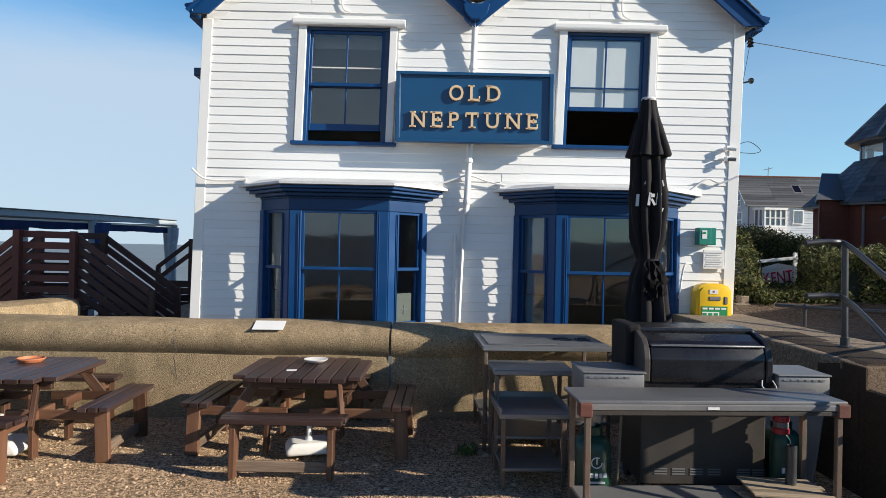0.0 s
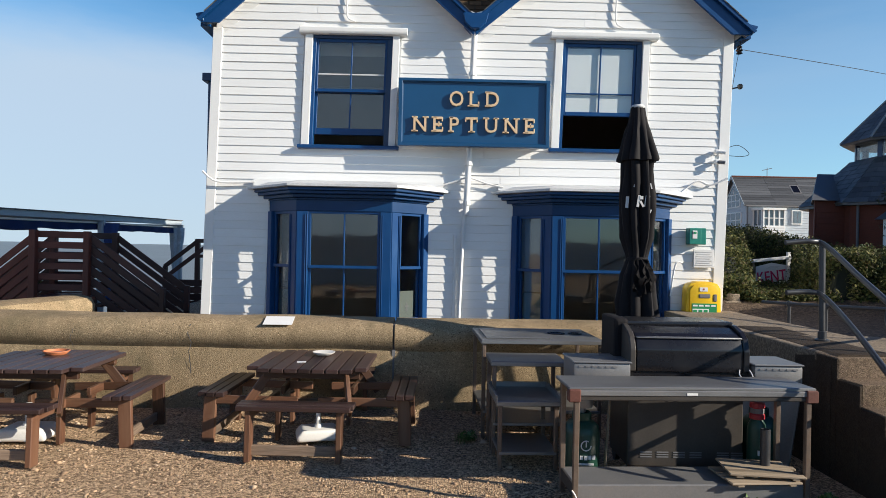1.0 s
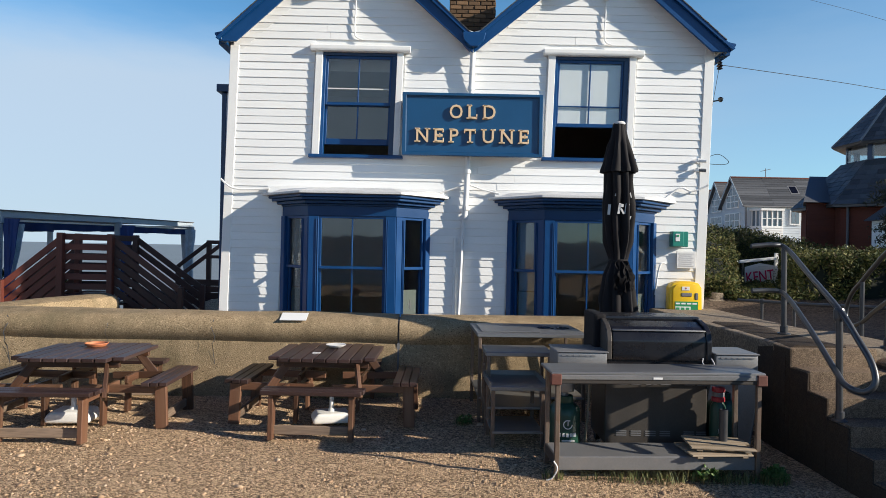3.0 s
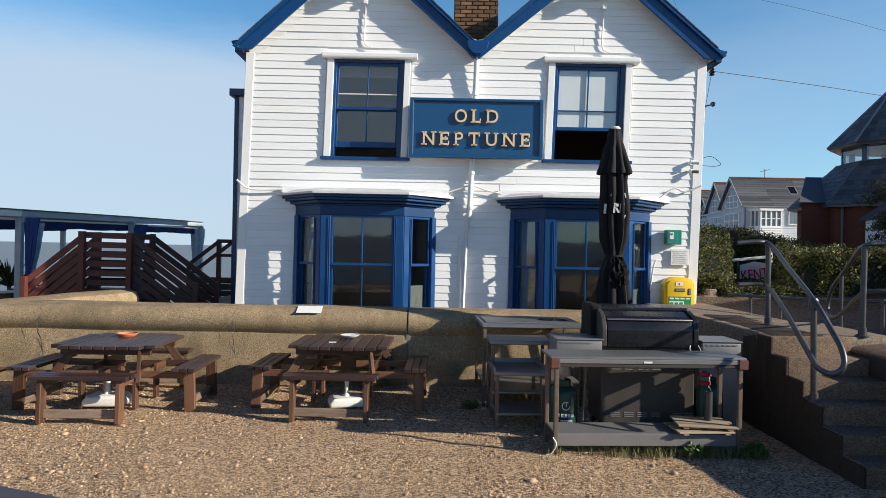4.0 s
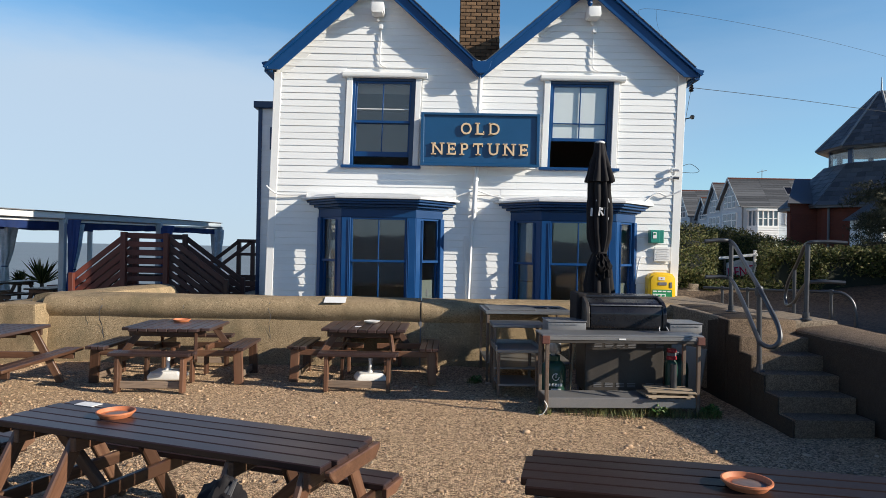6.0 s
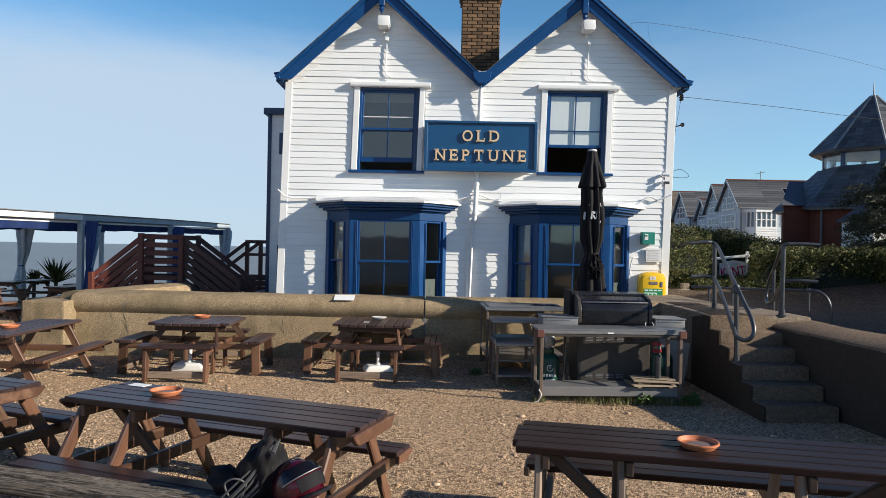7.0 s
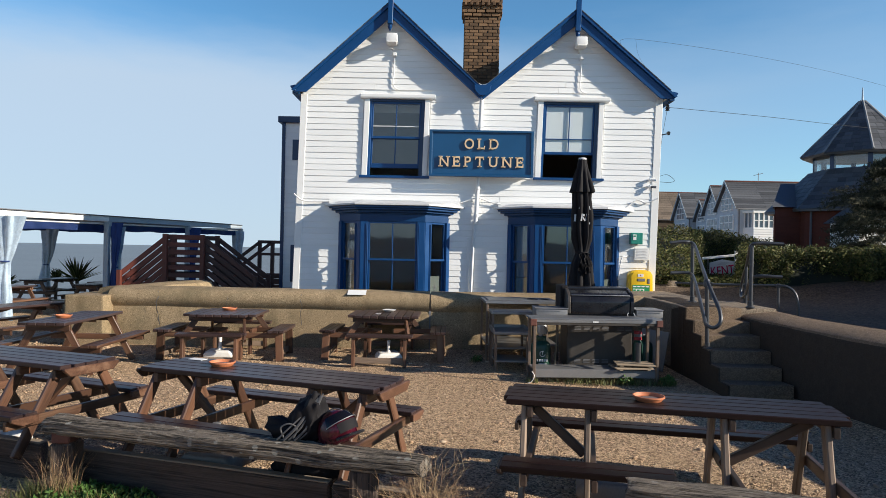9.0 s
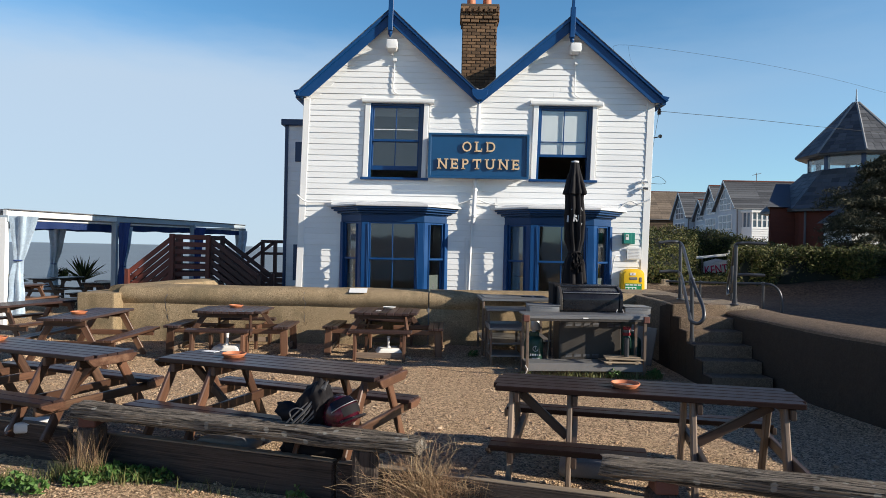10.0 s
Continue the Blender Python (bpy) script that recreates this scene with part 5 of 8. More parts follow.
# floodlights and their wiring
for fx, tilt in ((-1.39, 3), (2.70, -4)):
    fl = thing("floodlight", pose(lx(fx, 6.4), 10.1, 6.4), "white bulkhead floodlight under the gable peak", "lamp", "floodlights")
    hx_ = lx(fx, 6.4)
    hood = prism([(hx_ - 0.125, 6.30), (hx_ + 0.125, 6.30), (hx_ + 0.115, 6.48), (hx_ - 0.115, 6.48)], "y", 9.86, 10.17)
    part("housing", rounded(hood, 0.02, 2), WHITE_TRIM, fl, smooth=True)
    part("lens", rounded(boxes((hx_ - 0.10, hx_ + 0.10, 9.85, 10.12, 6.27, 6.303)), 0.008), PLASTIC, fl)
    part("bracket", boxes((hx_ - 0.02, hx_ + 0.02, 10.1, 10.18, 6.2, 6.30)), WHITE_TRIM, fl)
    sn = thing("junction_box", pose(hx_ + 0.05, 10.15, 6.08), "small white junction box with a painted cable", "junction box", "junction boxes")
    part("box", rounded(boxes((hx_ + 0.01, hx_ + 0.09, 10.09, 10.17, 6.05, 6.13)), 0.01), WHITE_TRIM, sn)
    part("cable", tube(smoothpath([(hx_ + 0.05, 10.155, 6.05), (hx_ + 0.045, 10.15, 5.8), (hx_ + 0.03, 10.15, 5.55), (hx_ + 0.05, 10.15, 5.38), (hx_ + 0.16, 10.15, 5.32)]), 0.012, sides=6), WHITE_TRIM, sn, smooth=True)

# security cameras and brackets near the right corner
for cz, dy in ((3.45, 0.0), (3.30, 0.05)):
    sc = thing("security_camera", pose(4.42, 10.1, cz), "small security camera on a wall bracket", "camera", "security cameras")
    part("mount", rounded(boxes((4.36, 4.42, 10.08, 10.17, cz - 0.02, cz + 0.04)), 0.01), WHITE_TRIM, sc)
    part("barrel", tube([(4.40, 10.10, cz), (4.50, 10.06, cz - 0.01)], 0.028, sides=12), INK if dy else WHITE_TRIM, sc, smooth=True)
br = thing("wall_bracket", pose(4.62, 10.4, 4.5), "dark iron insulator bracket at the corner board", "bracket")
part("arm", tube([(4.62, 10.4, 4.47), (4.84, 10.4, 4.52)], 0.012, sides=6), BLACK, br)
part("insulator", lathe([(0.02, 0), (0.04, 0.02), (0.045, 0.06), (0.02, 0.08)], 10, (4.86, 10.4, 4.49)), BLACK, br)
bell = thing("alarm_dome", pose(4.64, 10.3, 4.8), "rust-brown dome on the side wall", "alarm")
part("dome", tube([(4.60, 10.5, 4.75), (4.64, 10.5, 4.75), (4.68, 10.5, 4.75)], [0.17, 0.15, 0.05], sides=16), TERRACOTTA, bell, smooth=True)
ins = thing("cable_insulator", pose(4.7, 10.32, 5.02), "black cable insulator below the eave", "insulator")
part("stack", lathe([(0.02, -0.05), (0.05, -0.04), (0.03, -0.01), (0.055, 0.01), (0.03, 0.04), (0.045, 0.06), (0.02, 0.09)], 10, (4.80, 10.32, 5.06)), BLACK, ins)


def wire(points, r, label, material=WIRE, sides=5):
    w = thing("cable", Matrix.Translation(points[0]), label, "cable", "cables")
    part("strand", tube(smoothpath(points), r, sides=sides), material, w)


wire([(4.80, 10.32, 5.09), (7.7, 11.8, 5.24), (9.9, 12.95, 5.33), (12.0, 14.0, 5.42), (16.5, 16.4, 5.62)], 0.0055, "black service cable running from the eave")
wire([(3.65, 9.93, 6.3), (3.92, 9.95, 6.47), (7.0, 11.5, 6.66), (9.7, 12.85, 6.70), (12.0, 14.0, 6.64), (16.5, 16.4, 6.5)], 0.003, "thin overhead line from the gable")
wire([(3.95, 9.9, 6.44), (4.12, 10.25, 6.2), (4.45, 10.32, 5.75), (4.82, 10.34, 5.2)], 0.002, "loose thin line hanging beside the bargeboard")
wire([(4.82, 10.32, 5.2), (4.76, 10.34, 4.8), (4.68, 10.36, 4.2), (4.64, 10.4, 3.4)], 0.004, "loose cable down the corner board")
wire([(4.64, 10.36, 3.55), (4.82, 10.34, 3.6), (4.98, 10.32, 3.48), (4.9, 10.33, 3.43), (4.66, 10.36, 3.44)], 0.005, "loop of loose cable at the corner")
wire([(-3.38, 10.08, 3.0), (-3.2, 10.1, 2.86), (-2.9, 10.12, 2.84), (-2.6, 10.12, 2.86)], 0.016, "white painted cable sagging across the boards", WHITE_TRIM)
wire([(0.1, 10.12, 2.82), (0.4, 10.12, 2.92), (0.62, 10.1, 2.98), (0.9, 10.12, 2.9), (1.15, 10.12, 2.85)], 0.014, "white painted cable draped behind the downpipe", WHITE_TRIM)
wire([(3.85, 10.12, 2.82), (4.1, 10.12, 3.0), (4.3, 10.12, 2.95), (4.55, 10.08, 3.05)], 0.016, "white painted cable loop above the bay", WHITE_TRIM)
wire([(3.72, 10.1, 1.25), (3.75, 10.1, 1.55), (3.8, 10.1, 1.75), (3.9, 10.12, 1.76)], 0.014, "white painted cable by the bay", WHITE_TRIM)


# ---- furniture of the terrace ----
def dish(x, y, z, r=0.112):
    d = thing("ashtray_dish", pose(x, y, z), "terracotta plant saucer used as an ashtray on the table", "ashtray", "terracotta ashtrays")
    part("saucer", lathe([(r * 0.80, 0.0), (r * 0.97, 0.022), (r * 0.98, 0.026), (r * 1.04, 0.028), (r * 1.04, 0.038), (r * 0.97, 0.039), (r * 0.88, 0.016), (r * 0.1, 0.012)], 28, (x, y, z)), TERRACOTTA, d, smooth=True)
    part("ash", lathe([(0.07, 0.0), (0.075, 0.004), (0.05, 0.008), (0.01, 0.01)], 14, (x + 0.01, y, z + 0.013)), ASH, d)


def long_table(x, y, angle, length=2.36, front_end=1.14, wood=STAIN, splay=0.60, boards=TOP, third=0.56, legs=STAIN):
    """A long picnic table: four A-frames, five top boards, two seats of two boards, diagonal braces."""
    t = thing("picnic_table", pose(x, y, 0, 0, 0, angle), "long dark-stained timber picnic table with attached benches", "picnic table", "long picnic tables")
    m = WORLD[t]

    def at(u, v, w):
        return m @ Vector((u, v, w))

    W = 0.60
    pw = W / 5
    for k in range(5):
        v = -W / 2 + pw * (k + 0.5)
        e = 0.03 if k in (0, 4) else 0.0
        bar("top_board", at(-length / 2 + e, v, 0.725), at(length / 2 - e, v, 0.725), pw - 0.008, 0.042, boards, t)
    for s in (-1, 1):
        for k in (0, 1):
            v = s * (0.55 + 0.125 * k)
            bar("seat_board", at(-length / 2 + 0.04, v, 0.372), at((length / 2 - 0.04) if s > 0 else front_end, v, 0.372), 0.115, 0.042, boards, t)
    frames = (-length / 2 + 0.16, -length / 2 + 0.62, third, length / 2 - 0.16)
    for u in frames:
        for s in (-1, 1):
            bar("leg", at(u, s * 0.20, 0.70), at(u, s * splay, 0.0), 0.042, 0.095, legs, t, up=m.to_3x3() @ Vector((0, 0.8, 0.5)), bevel=0.009)
        bar("top_bearer", at(u + 0.042, -W / 2 + 0.01, 0.66), at(u + 0.042, W / 2 - 0.01, 0.66), 0.042, 0.085, wood, t)
        bar("seat_bearer", at(u + 0.042, -0.73, 0.307), at(u + 0.042, 0.73, 0.307), 0.042, 0.085, wood, t)
    for s in (-1, 1):
        cleat = prism([(-W / 2 + 0.008, 0.722), (-W / 2 + 0.008, 0.698), (-W / 2 + 0.07, 0.642), (W / 2 - 0.07, 0.642), (W / 2 - 0.008, 0.698), (W / 2 - 0.008, 0.722)], "x", s * (length / 2 + 0.003) - 0.02, s * (length / 2 + 0.003) + 0.02)
        if wood is STAIN:
            part("end_cleat", rounded(cleat, 0.006), wood, t, m=m)
        for w in (-1, 1):
            if s > 0 and w < 0 and front_end < 0.5:
                continue
            cleat = prism([(w * 0.49, 0.372), (w * 0.49, 0.31), (w * 0.64, 0.30), (w * 0.735, 0.345), (w * 0.735, 0.372)][::w], "x", s * (length / 2 - 0.037) - 0.018, s * (length / 2 - 0.037) + 0.018)
            part("seat_cleat", rounded(cleat, 0.005), wood, t, m=m)
        a, b = (length / 2 - 0.19) * s, (third + 0.02 if s > 0 else -length / 2 + 0.60)
        bar("brace", at(a, 0, 0.66), at(b, 0, 0.30), 0.05, 0.07, wood, t)
    return t


TABLE_TOP = 0.747
long_table(-1.60, 1.50, -20.0)
long_table(1.56, 0.66, -12.0, front_end=0.0, wood=DARKLEG, splay=0.40, boards=DARKTOP, third=0.37, legs=WORNLEG)
long_table(-4.42, 2.24, -21.0)
dish(-2.09, 1.73, TABLE_TOP), dish(1.43, 0.64, TABLE_TOP), dish(-4.95, 2.5, TABLE_TOP)


def short_table(x, y, angle, length=1.6):
    t = thing("picnic_table", pose(x, y, 0, 0, 0, angle), "brown timber A-frame picnic table with attached benches", "picnic table", "short picnic tables")
    m = WORLD[t]

    def at(u, v, w):
        return m @ Vector((u, v, w))

    for k in range(5):
        bar("top_board", at(-length / 2, -0.32 + 0.128 * (k + 0.5), 0.725), at(length / 2, -0.32 + 0.128 * (k + 0.5), 0.725), 0.118, 0.04, TOP, t)
    for s in (-1, 1):
        for k in (0, 1):
            bar("seat_board", at(-length / 2, s * (0.58 + 0.12 * k), 0.425), at(length / 2, s * (0.58 + 0.12 * k), 0.425), 0.11, 0.04, STAIN, t)
        for u in (-length / 2 + 0.22, length / 2 - 0.22):
            bar("leg", at(u, s * 0.2, 0.70), at(u, s * 0.58, 0.0), 0.042, 0.095, STAIN, t, up=m.to_3x3() @ Vector((0, 0.8, 0.5)))
        u = s * (length / 2 - 0.18)
        bar("top_bearer", at(u, -0.3, 0.66), at(u, 0.3, 0.66), 0.042, 0.085, STAIN, t)
        bar("seat_bearer", at(u, -0.72, 0.36), at(u, 0.72, 0.36), 0.042, 0.085, STAIN, t)
        bar("brace", at(s * (length / 2 - 0.26), 0, 0.62), at(s * 0.12, 0, 0.69), 0.045, 0.06, STAIN, t)
    return t


F = short_table(-5.55, 5.52, 92, 1.75)
dish(-5.62, 5.35, TABLE_TOP)
G_POSES = ((-7.65, 7.40, 74), (-11.0, 12.0, 84), (-9.7, 14.3, 84), (-11.0, 9.2, 84), (-12.6, 12.8, 84), (-10.3, 17.4, 84), (-12.2, 16.0, 84), (-13.0, 9.4, 84))
for gx, gy, ga in G_POSES:
    copy_thing(F, pose(gx, gy, -0.02, 0, 0, ga))


def square_table(x, y, angle, plank_axis_turn=0):
    """A square table with cut corners and four separate benches joined to it by bearers."""
    t = thing("square_picnic_table", pose(x, y, 0, 0, 0, angle), "brown timber square picnic table with four attached benches", "picnic table", "square picnic tables")
    m = WORLD[t]

    def at(u, v, w):
        return m @ Vector((u, v, w))

    n, S = 9, 1.16
    w = S / n
    for k in range(n):
        u = -S / 2 + w * (k + 0.5)
        half = S / 2 - max(0.0, 0.20 - (S / 2 - abs(u))) * 0.9
        bar("top_board", at(u, -half, 0.725), at(u, half, 0.725), w - 0.012, 0.04, TOP, t)
    for v in (-0.38, 0.38):
        bar("top_bearer", at(-0.5, v, 0.665), at(0.5, v, 0.665), 0.045, 0.08, STAIN, t)
    for a in range(4):
        q = m @ pose(0, 0, 0, 0, 0, 90 * a)

        def on(u, v, z):
            return q @ Vector((u, v, z))

        for k in range(3):
            bar("seat_board", on(-0.52 + 0.02 * (k == 2), -0.81 - 0.088 * k, 0.475), on(0.52 - 0.02 * (k == 2), -0.81 - 0.088 * k, 0.475), 0.08, 0.042, TOP, t)
        for u in (-0.40, 0.40):
            bar("seat_post", on(u, -0.93, 0.455), on(u, -0.95, 0.0), 0.05, 0.12, STAIN, t, up=q.to_3x3() @ Vector((0, 1, 0)))
            bar("seat_bearer", on(u, -0.95, 0.41), on(u * 0.9, -0.1, 0.40), 0.042, 0.08, STAIN, t)
        bar("stretcher", on(-0.40, -0.92, 0.09), on(0.40, -0.92, 0.09), 0.035, 0.09, WORNLEG, t)
        bar("leg", on(0.36, -0.36, 0.70), on(0.44, -0.60, 0.34), 0.042, 0.09, STAIN, t)
        bar("leg", on(0.3, -0.3, 0.34), on(0.3, -0.3, 0.0), 0.045, 0.09, STAIN, t)
    return t


A_POS, B_POS = (-3.66, 6.68), (-1.06, 6.92)
square_table(*A_POS, 2)
square_table(*B_POS, -1)
dish(-3.72, 6.95, TABLE_TOP, 0.12)
bd = thing("ashtray_dish", pose(-1.02, 7.15, TABLE_TOP), "pale ceramic ashtray on the dark table", "ashtray")
part("saucer", lathe([(0.06, 0.0), (0.115, 0.03), (0.12, 0.04), (0.105, 0.04), (0.05, 0.012)], 20, (-1.02, 7.15, TABLE_TOP)), PLASTIC, bd, smooth=True)
for px_, py_, pa, pw_, pl_ in ((-1.17, 6.72, 10, 0.06, 0.09), (-2.42, 2.02, -20, 0.09, 0.16)):
    lf = thing("paper_slip", pose(px_, py_, TABLE_TOP), "white paper slip lying on the table boards", "paper", "paper slips")
    part("sheet", rounded(boxes((-pl_ / 2, pl_ / 2, -pw_ / 2, pw_ / 2, 0.001, 0.005)), 0.001), PAPER, lf, m=pose(px_, py_, TABLE_TOP, 0, 0, pa))
sheet = thing("paper_sheet", pose(-1.69, 7.955, 1.01), "white paper sheet lying on the sea wall coping", "paper")
part("sheet", rounded(boxes((-0.17, 0.17, -0.11, 0.11, 0.0, 0.004)), 0.001), PAPER, sheet, m=pose(-1.69, 7.955, 1.016, 20, 0, 2))


# white plastic toned down: the shade under the tables is in the colour
SHADED_PLASTIC = mat("shaded_plastic", (0.17, 0.165, 0.16), 0.55, var=0.2, scale=6, stain=(0.09, 0.08, 0.07), amount=0.5)


def canister(x, y, angle, z=0.0, neck=True, shell=PLASTIC, colour="white", size=1.0):
    """A white plastic base weight with its filler neck, lying under a table."""
    c = thing("parasol_base", pose(x, y, z, 0, 0, angle), colour + " plastic water-filled parasol base under the table", "parasol base", "parasol bases")
    m = WORLD[c] @ Matrix.Scale(size, 4)
    bm = prism([(-0.24, 0.02), (0.24, 0.02), (0.25, 0.08), (0.19, 0.15), (-0.19, 0.15), (-0.25, 0.08)], "y", -0.17, 0.17)
    part("tank", rounded(bm, 0.035, 3), shell, c, smooth=True, m=m)
    if neck:
        part("neck", lathe([(0.045, 0.13), (0.045, 0.17), (0.028, 0.19), (0.028, 0.33), (0.034, 0.335), (0.034, 0.37), (0.02, 0.372)], 14), shell, c, smooth=True, m=m)


canister(-0.98, 6.65, 15, size=0.86), canister(-3.72, 6.5, 5, size=0.95)
canister(-4.0, 1.65, 10, 0.0, False, size=0.78), canister(-1.95, 1.2, -15, 0.0, True, SHADED_PLASTIC, "shaded grey"), canister(1.17, 0.72, -12, 0.0, False, SHADED_PLASTIC, "shaded grey")

# rucksack and crash helmet beside the long table
hold = thing("black_holdall", pose(-1.1, 0.95, 0), "dark cloth holdall lying on the shingle under the bench", "bag")
bm = bmesh.new()
bmesh.ops.create_icosphere(bm, subdivisions=4, radius=1.0)
for v in bm.verts:
    k = 1 + 0.12 * noise.noise(v.co * 2.6)
    v.co = Vector((v.co.x * 0.36 * k, v.co.y * 0.17 * k, max(-0.12, v.co.z * 0.13 * k)))
part("bag_body", bm, CANVAS, hold, smooth=True, m=pose(-1.1, 0.92, 0.115, 0, 0, -20))
bag = thing("rucksack", pose(-1.1, 0.68, 0.393), "black nylon rucksack with grey straps leaning on the bench", "rucksack")
bm = bmesh.new()
bmesh.ops.create_icosphere(bm, subdivisions=4, radius=1.0)
for v in bm.verts:
    n0 = noise.noise(v.co * 2.1) * 0.16 + noise.noise(v.co * 5) * 0.07
    v.co = Vector((v.co.x * (0.14 - 0.045 * v.co.z), v.co.y * 0.115, v.co.z * 0.225)) * (1 + 1.4 * n0 + 0.05 * noise.noise(v.co * 11))
part("sack", bm, CANVAS, bag, smooth=True, m=pose(-1.09, 0.68, 0.55, 8, 24, -20))
bm = bmesh.new()
bmesh.ops.create_icosphere(bm, subdivisions=3, radius=1.0)
for v in bm.verts:
    v.co = Vector((v.co.x * 0.16, v.co.y * 0.10, v.co.z * 0.085)) * (1 + 0.35 * noise.noise(v.co * 3))
part("front_pocket", bm, CANVAS, bag, smooth=True, m=pose(-1.27, 0.72, 0.46, 0, 14, -20))
STRAP = mat("grey_webbing", (0.085, 0.085, 0.09), 0.6, var=0.2, fine=150)
for dx, rr in ((-0.03, 0.006), (0.02, 0.011), (0.055, 0.007), (0.10, 0.010), (0.13, 0.006)):
    part("strap", tube(smoothpath([(-1.27 + dx, 0.585, 0.42), (-1.19 + dx, 0.57, 0.50), (-1.11 + dx * 0.6, 0.575, 0.59), (-1.01 + dx * 0.3, 0.60, 0.72 + dx * 0.3)]), rr, sides=6), STRAP, bag, smooth=True)
part("strap_loop", tube(smoothpath([(-1.25, 0.58, 0.44), (-1.27, 0.57, 0.51), (-1.21, 0.56, 0.545), (-1.15, 0.57, 0.51), (-1.18, 0.58, 0.43)]), 0.006, sides=6), STRAP, bag, smooth=True)
hel = thing("crash_helmet", pose(-0.865, 0.61, 0.393), "dark red and black motorcycle helmet with smoked visor", "helmet")
hm = pose(-0.865, 0.61, 0.485, -34, 4, 66)
bm = bmesh.new()
bmesh.ops.create_uvsphere(bm, u_segments=32, v_segments=20, radius=1.0)
for v in bm.verts:
    z = v.co.z
    k = 1.0 if z > -0.2 else 1.0 - 0.28 * (-0.2 - z)
    v.co = Vector((v.co.x * 0.135 * k, v.co.y * (0.165 if v.co.y < 0 else 0.15) * k, max(z, -0.62) * 0.155))
part("shell", bm, HELMET_RED, hel, smooth=True, m=hm)
bm = bmesh.new()
bmesh.ops.create_uvsphere(bm, u_segments=32, v_segments=20, radius=1.0)
bmesh.ops.delete(bm, geom=[v for v in bm.verts if v.co.y > -0.42 or v.co.z > 0.30 or v.co.z < -0.42], context="VERTS")
for v in bm.verts:
    v.co = Vector((v.co.x * 0.136, v.co.y * 0.168, v.co.z * 0.156))
part("face_opening", bm, CANVAS, hel, "black padded face opening", smooth=True, m=hm)
bm = bmesh.new()
bmesh.ops.create_uvsphere(bm, u_segments=40, v_segments=28, radius=1.0)
bmesh.ops.delete(bm, geom=[v for v in bm.verts if v.co.y > -0.12 or v.co.z > 0.70 or v.co.z < 0.20], context="VERTS")
for v in bm.verts:
    v.co = Vector((v.co.x * 0.143, v.co.y * 0.176, v.co.z * 0.164))
bmesh.ops.solidify(bm, geom=bm.faces[:], thickness=0.003)
part("visor", bm, VISOR, hel, "raised smoked visor", smooth=True, m=hm)
part("visor_rim", tube(smoothpath([(-0.145, -0.02, 0.03), (-0.115, -0.11, 0.035), (0, -0.18, 0.036), (0.115, -0.11, 0.035), (0.145, -0.02, 0.03)]), 0.004, sides=6), STEEL, hel, smooth=True, m=hm)
part("chin_rim", tube(smoothpath([(-0.125, -0.05, -0.07), (-0.09, -0.145, -0.085), (0, -0.175, -0.09), (0.09, -0.145, -0.085), (0.125, -0.05, -0.07)]), 0.011, sides=8), BLACK, hel, smooth=True, m=hm)
part("crest", tube(smoothpath([(0, 0.14, 0.08), (0, 0.06, 0.15), (0, -0.06, 0.152), (0, -0.13, 0.09)]), 0.004, sides=6), INK, hel, smooth=True, m=hm)


# ---- steel tables and barbecue ----
def prep_table(x0, x1, y0, y1, z, angle, label, shelves=(), upstand=0.0, leg=0.038):
    cx, cy = (x0 + x1) / 2, (y0 + y1) / 2
    t = thing("steel_prep_table", pose(cx, cy, 0, 0, 0, angle), label, "table", "steel prep tables")
    m = WORLD[t]
    l, w = x1 - x0, y1 - y0
    top = rounded(boxes((-l / 2, l / 2, -w / 2, w / 2, z - 0.045, z)), 0.006)
    part("worktop", top, STEEL, t, m=m)
    for u in (-1, 1):
        for v in (-1, 1):
            a, b = u * (l / 2 - 0.035), v * (w / 2 - 0.04)
            hang(new("leg", box_mesh(leg, leg, z - 0.045, STEEL_LEG, 0.005)), t, m @ pose(a, b, (z - 0.045) / 2))
    for zs, th in shelves:
        part("shelf", rounded(boxes((-l / 2 + 0.025, l / 2 - 0.025, -w / 2 + 0.02, w / 2 - 0.03, zs - th, zs)), 0.005), STEEL, t, m=m)
    return t, m


t1, m1 = prep_table(0.60, 1.86, 6.80, 7.80, 0.995, 2, "stainless steel prep table against the sea wall", ((0.28, 0.03),))
for hx, hr_ in ((0.25, 0.10), (0.46, 0.08)):
    part("hob_ring", lathe([(hr_, 0.996), (hr_, 1.004), (hr_ * 0.75, 1.006), (hr_ * 0.7, 1.0)], 20, (hx, 0.05, 0)), BLACK, t1, m=m1)
part("cover_lid", rounded(boxes((-0.57, 0.1, -0.4, 0.38, 0.996, 1.010)), 0.004), STEEL, t1, m=m1)
prep_table(0.67, 1.38, 6.24, 6.77, 0.87, 1, "small stainless steel table among the barbecue tables", ((0.3, 0.03),))
t3, m3 = prep_table(0.68, 1.24, 5.82, 6.46, 0.60, 2, "low stainless steel table with a raised rim", ((0.16, 0.03),))
for a, b, c, d in ((-0.29, -0.27, -0.32, 0.32), (0.27, 0.29, -0.32, 0.32), (-0.28, 0.28, 0.30, 0.32)):
    part("rim", boxes((a, b, c, d, 0.59, 0.645)), STEEL, t3, m=m3)
part("side_post", boxes((-0.30, -0.27, 0.25, 0.28, 0.3, 0.72)), STEEL_LEG, t3, m=m3)

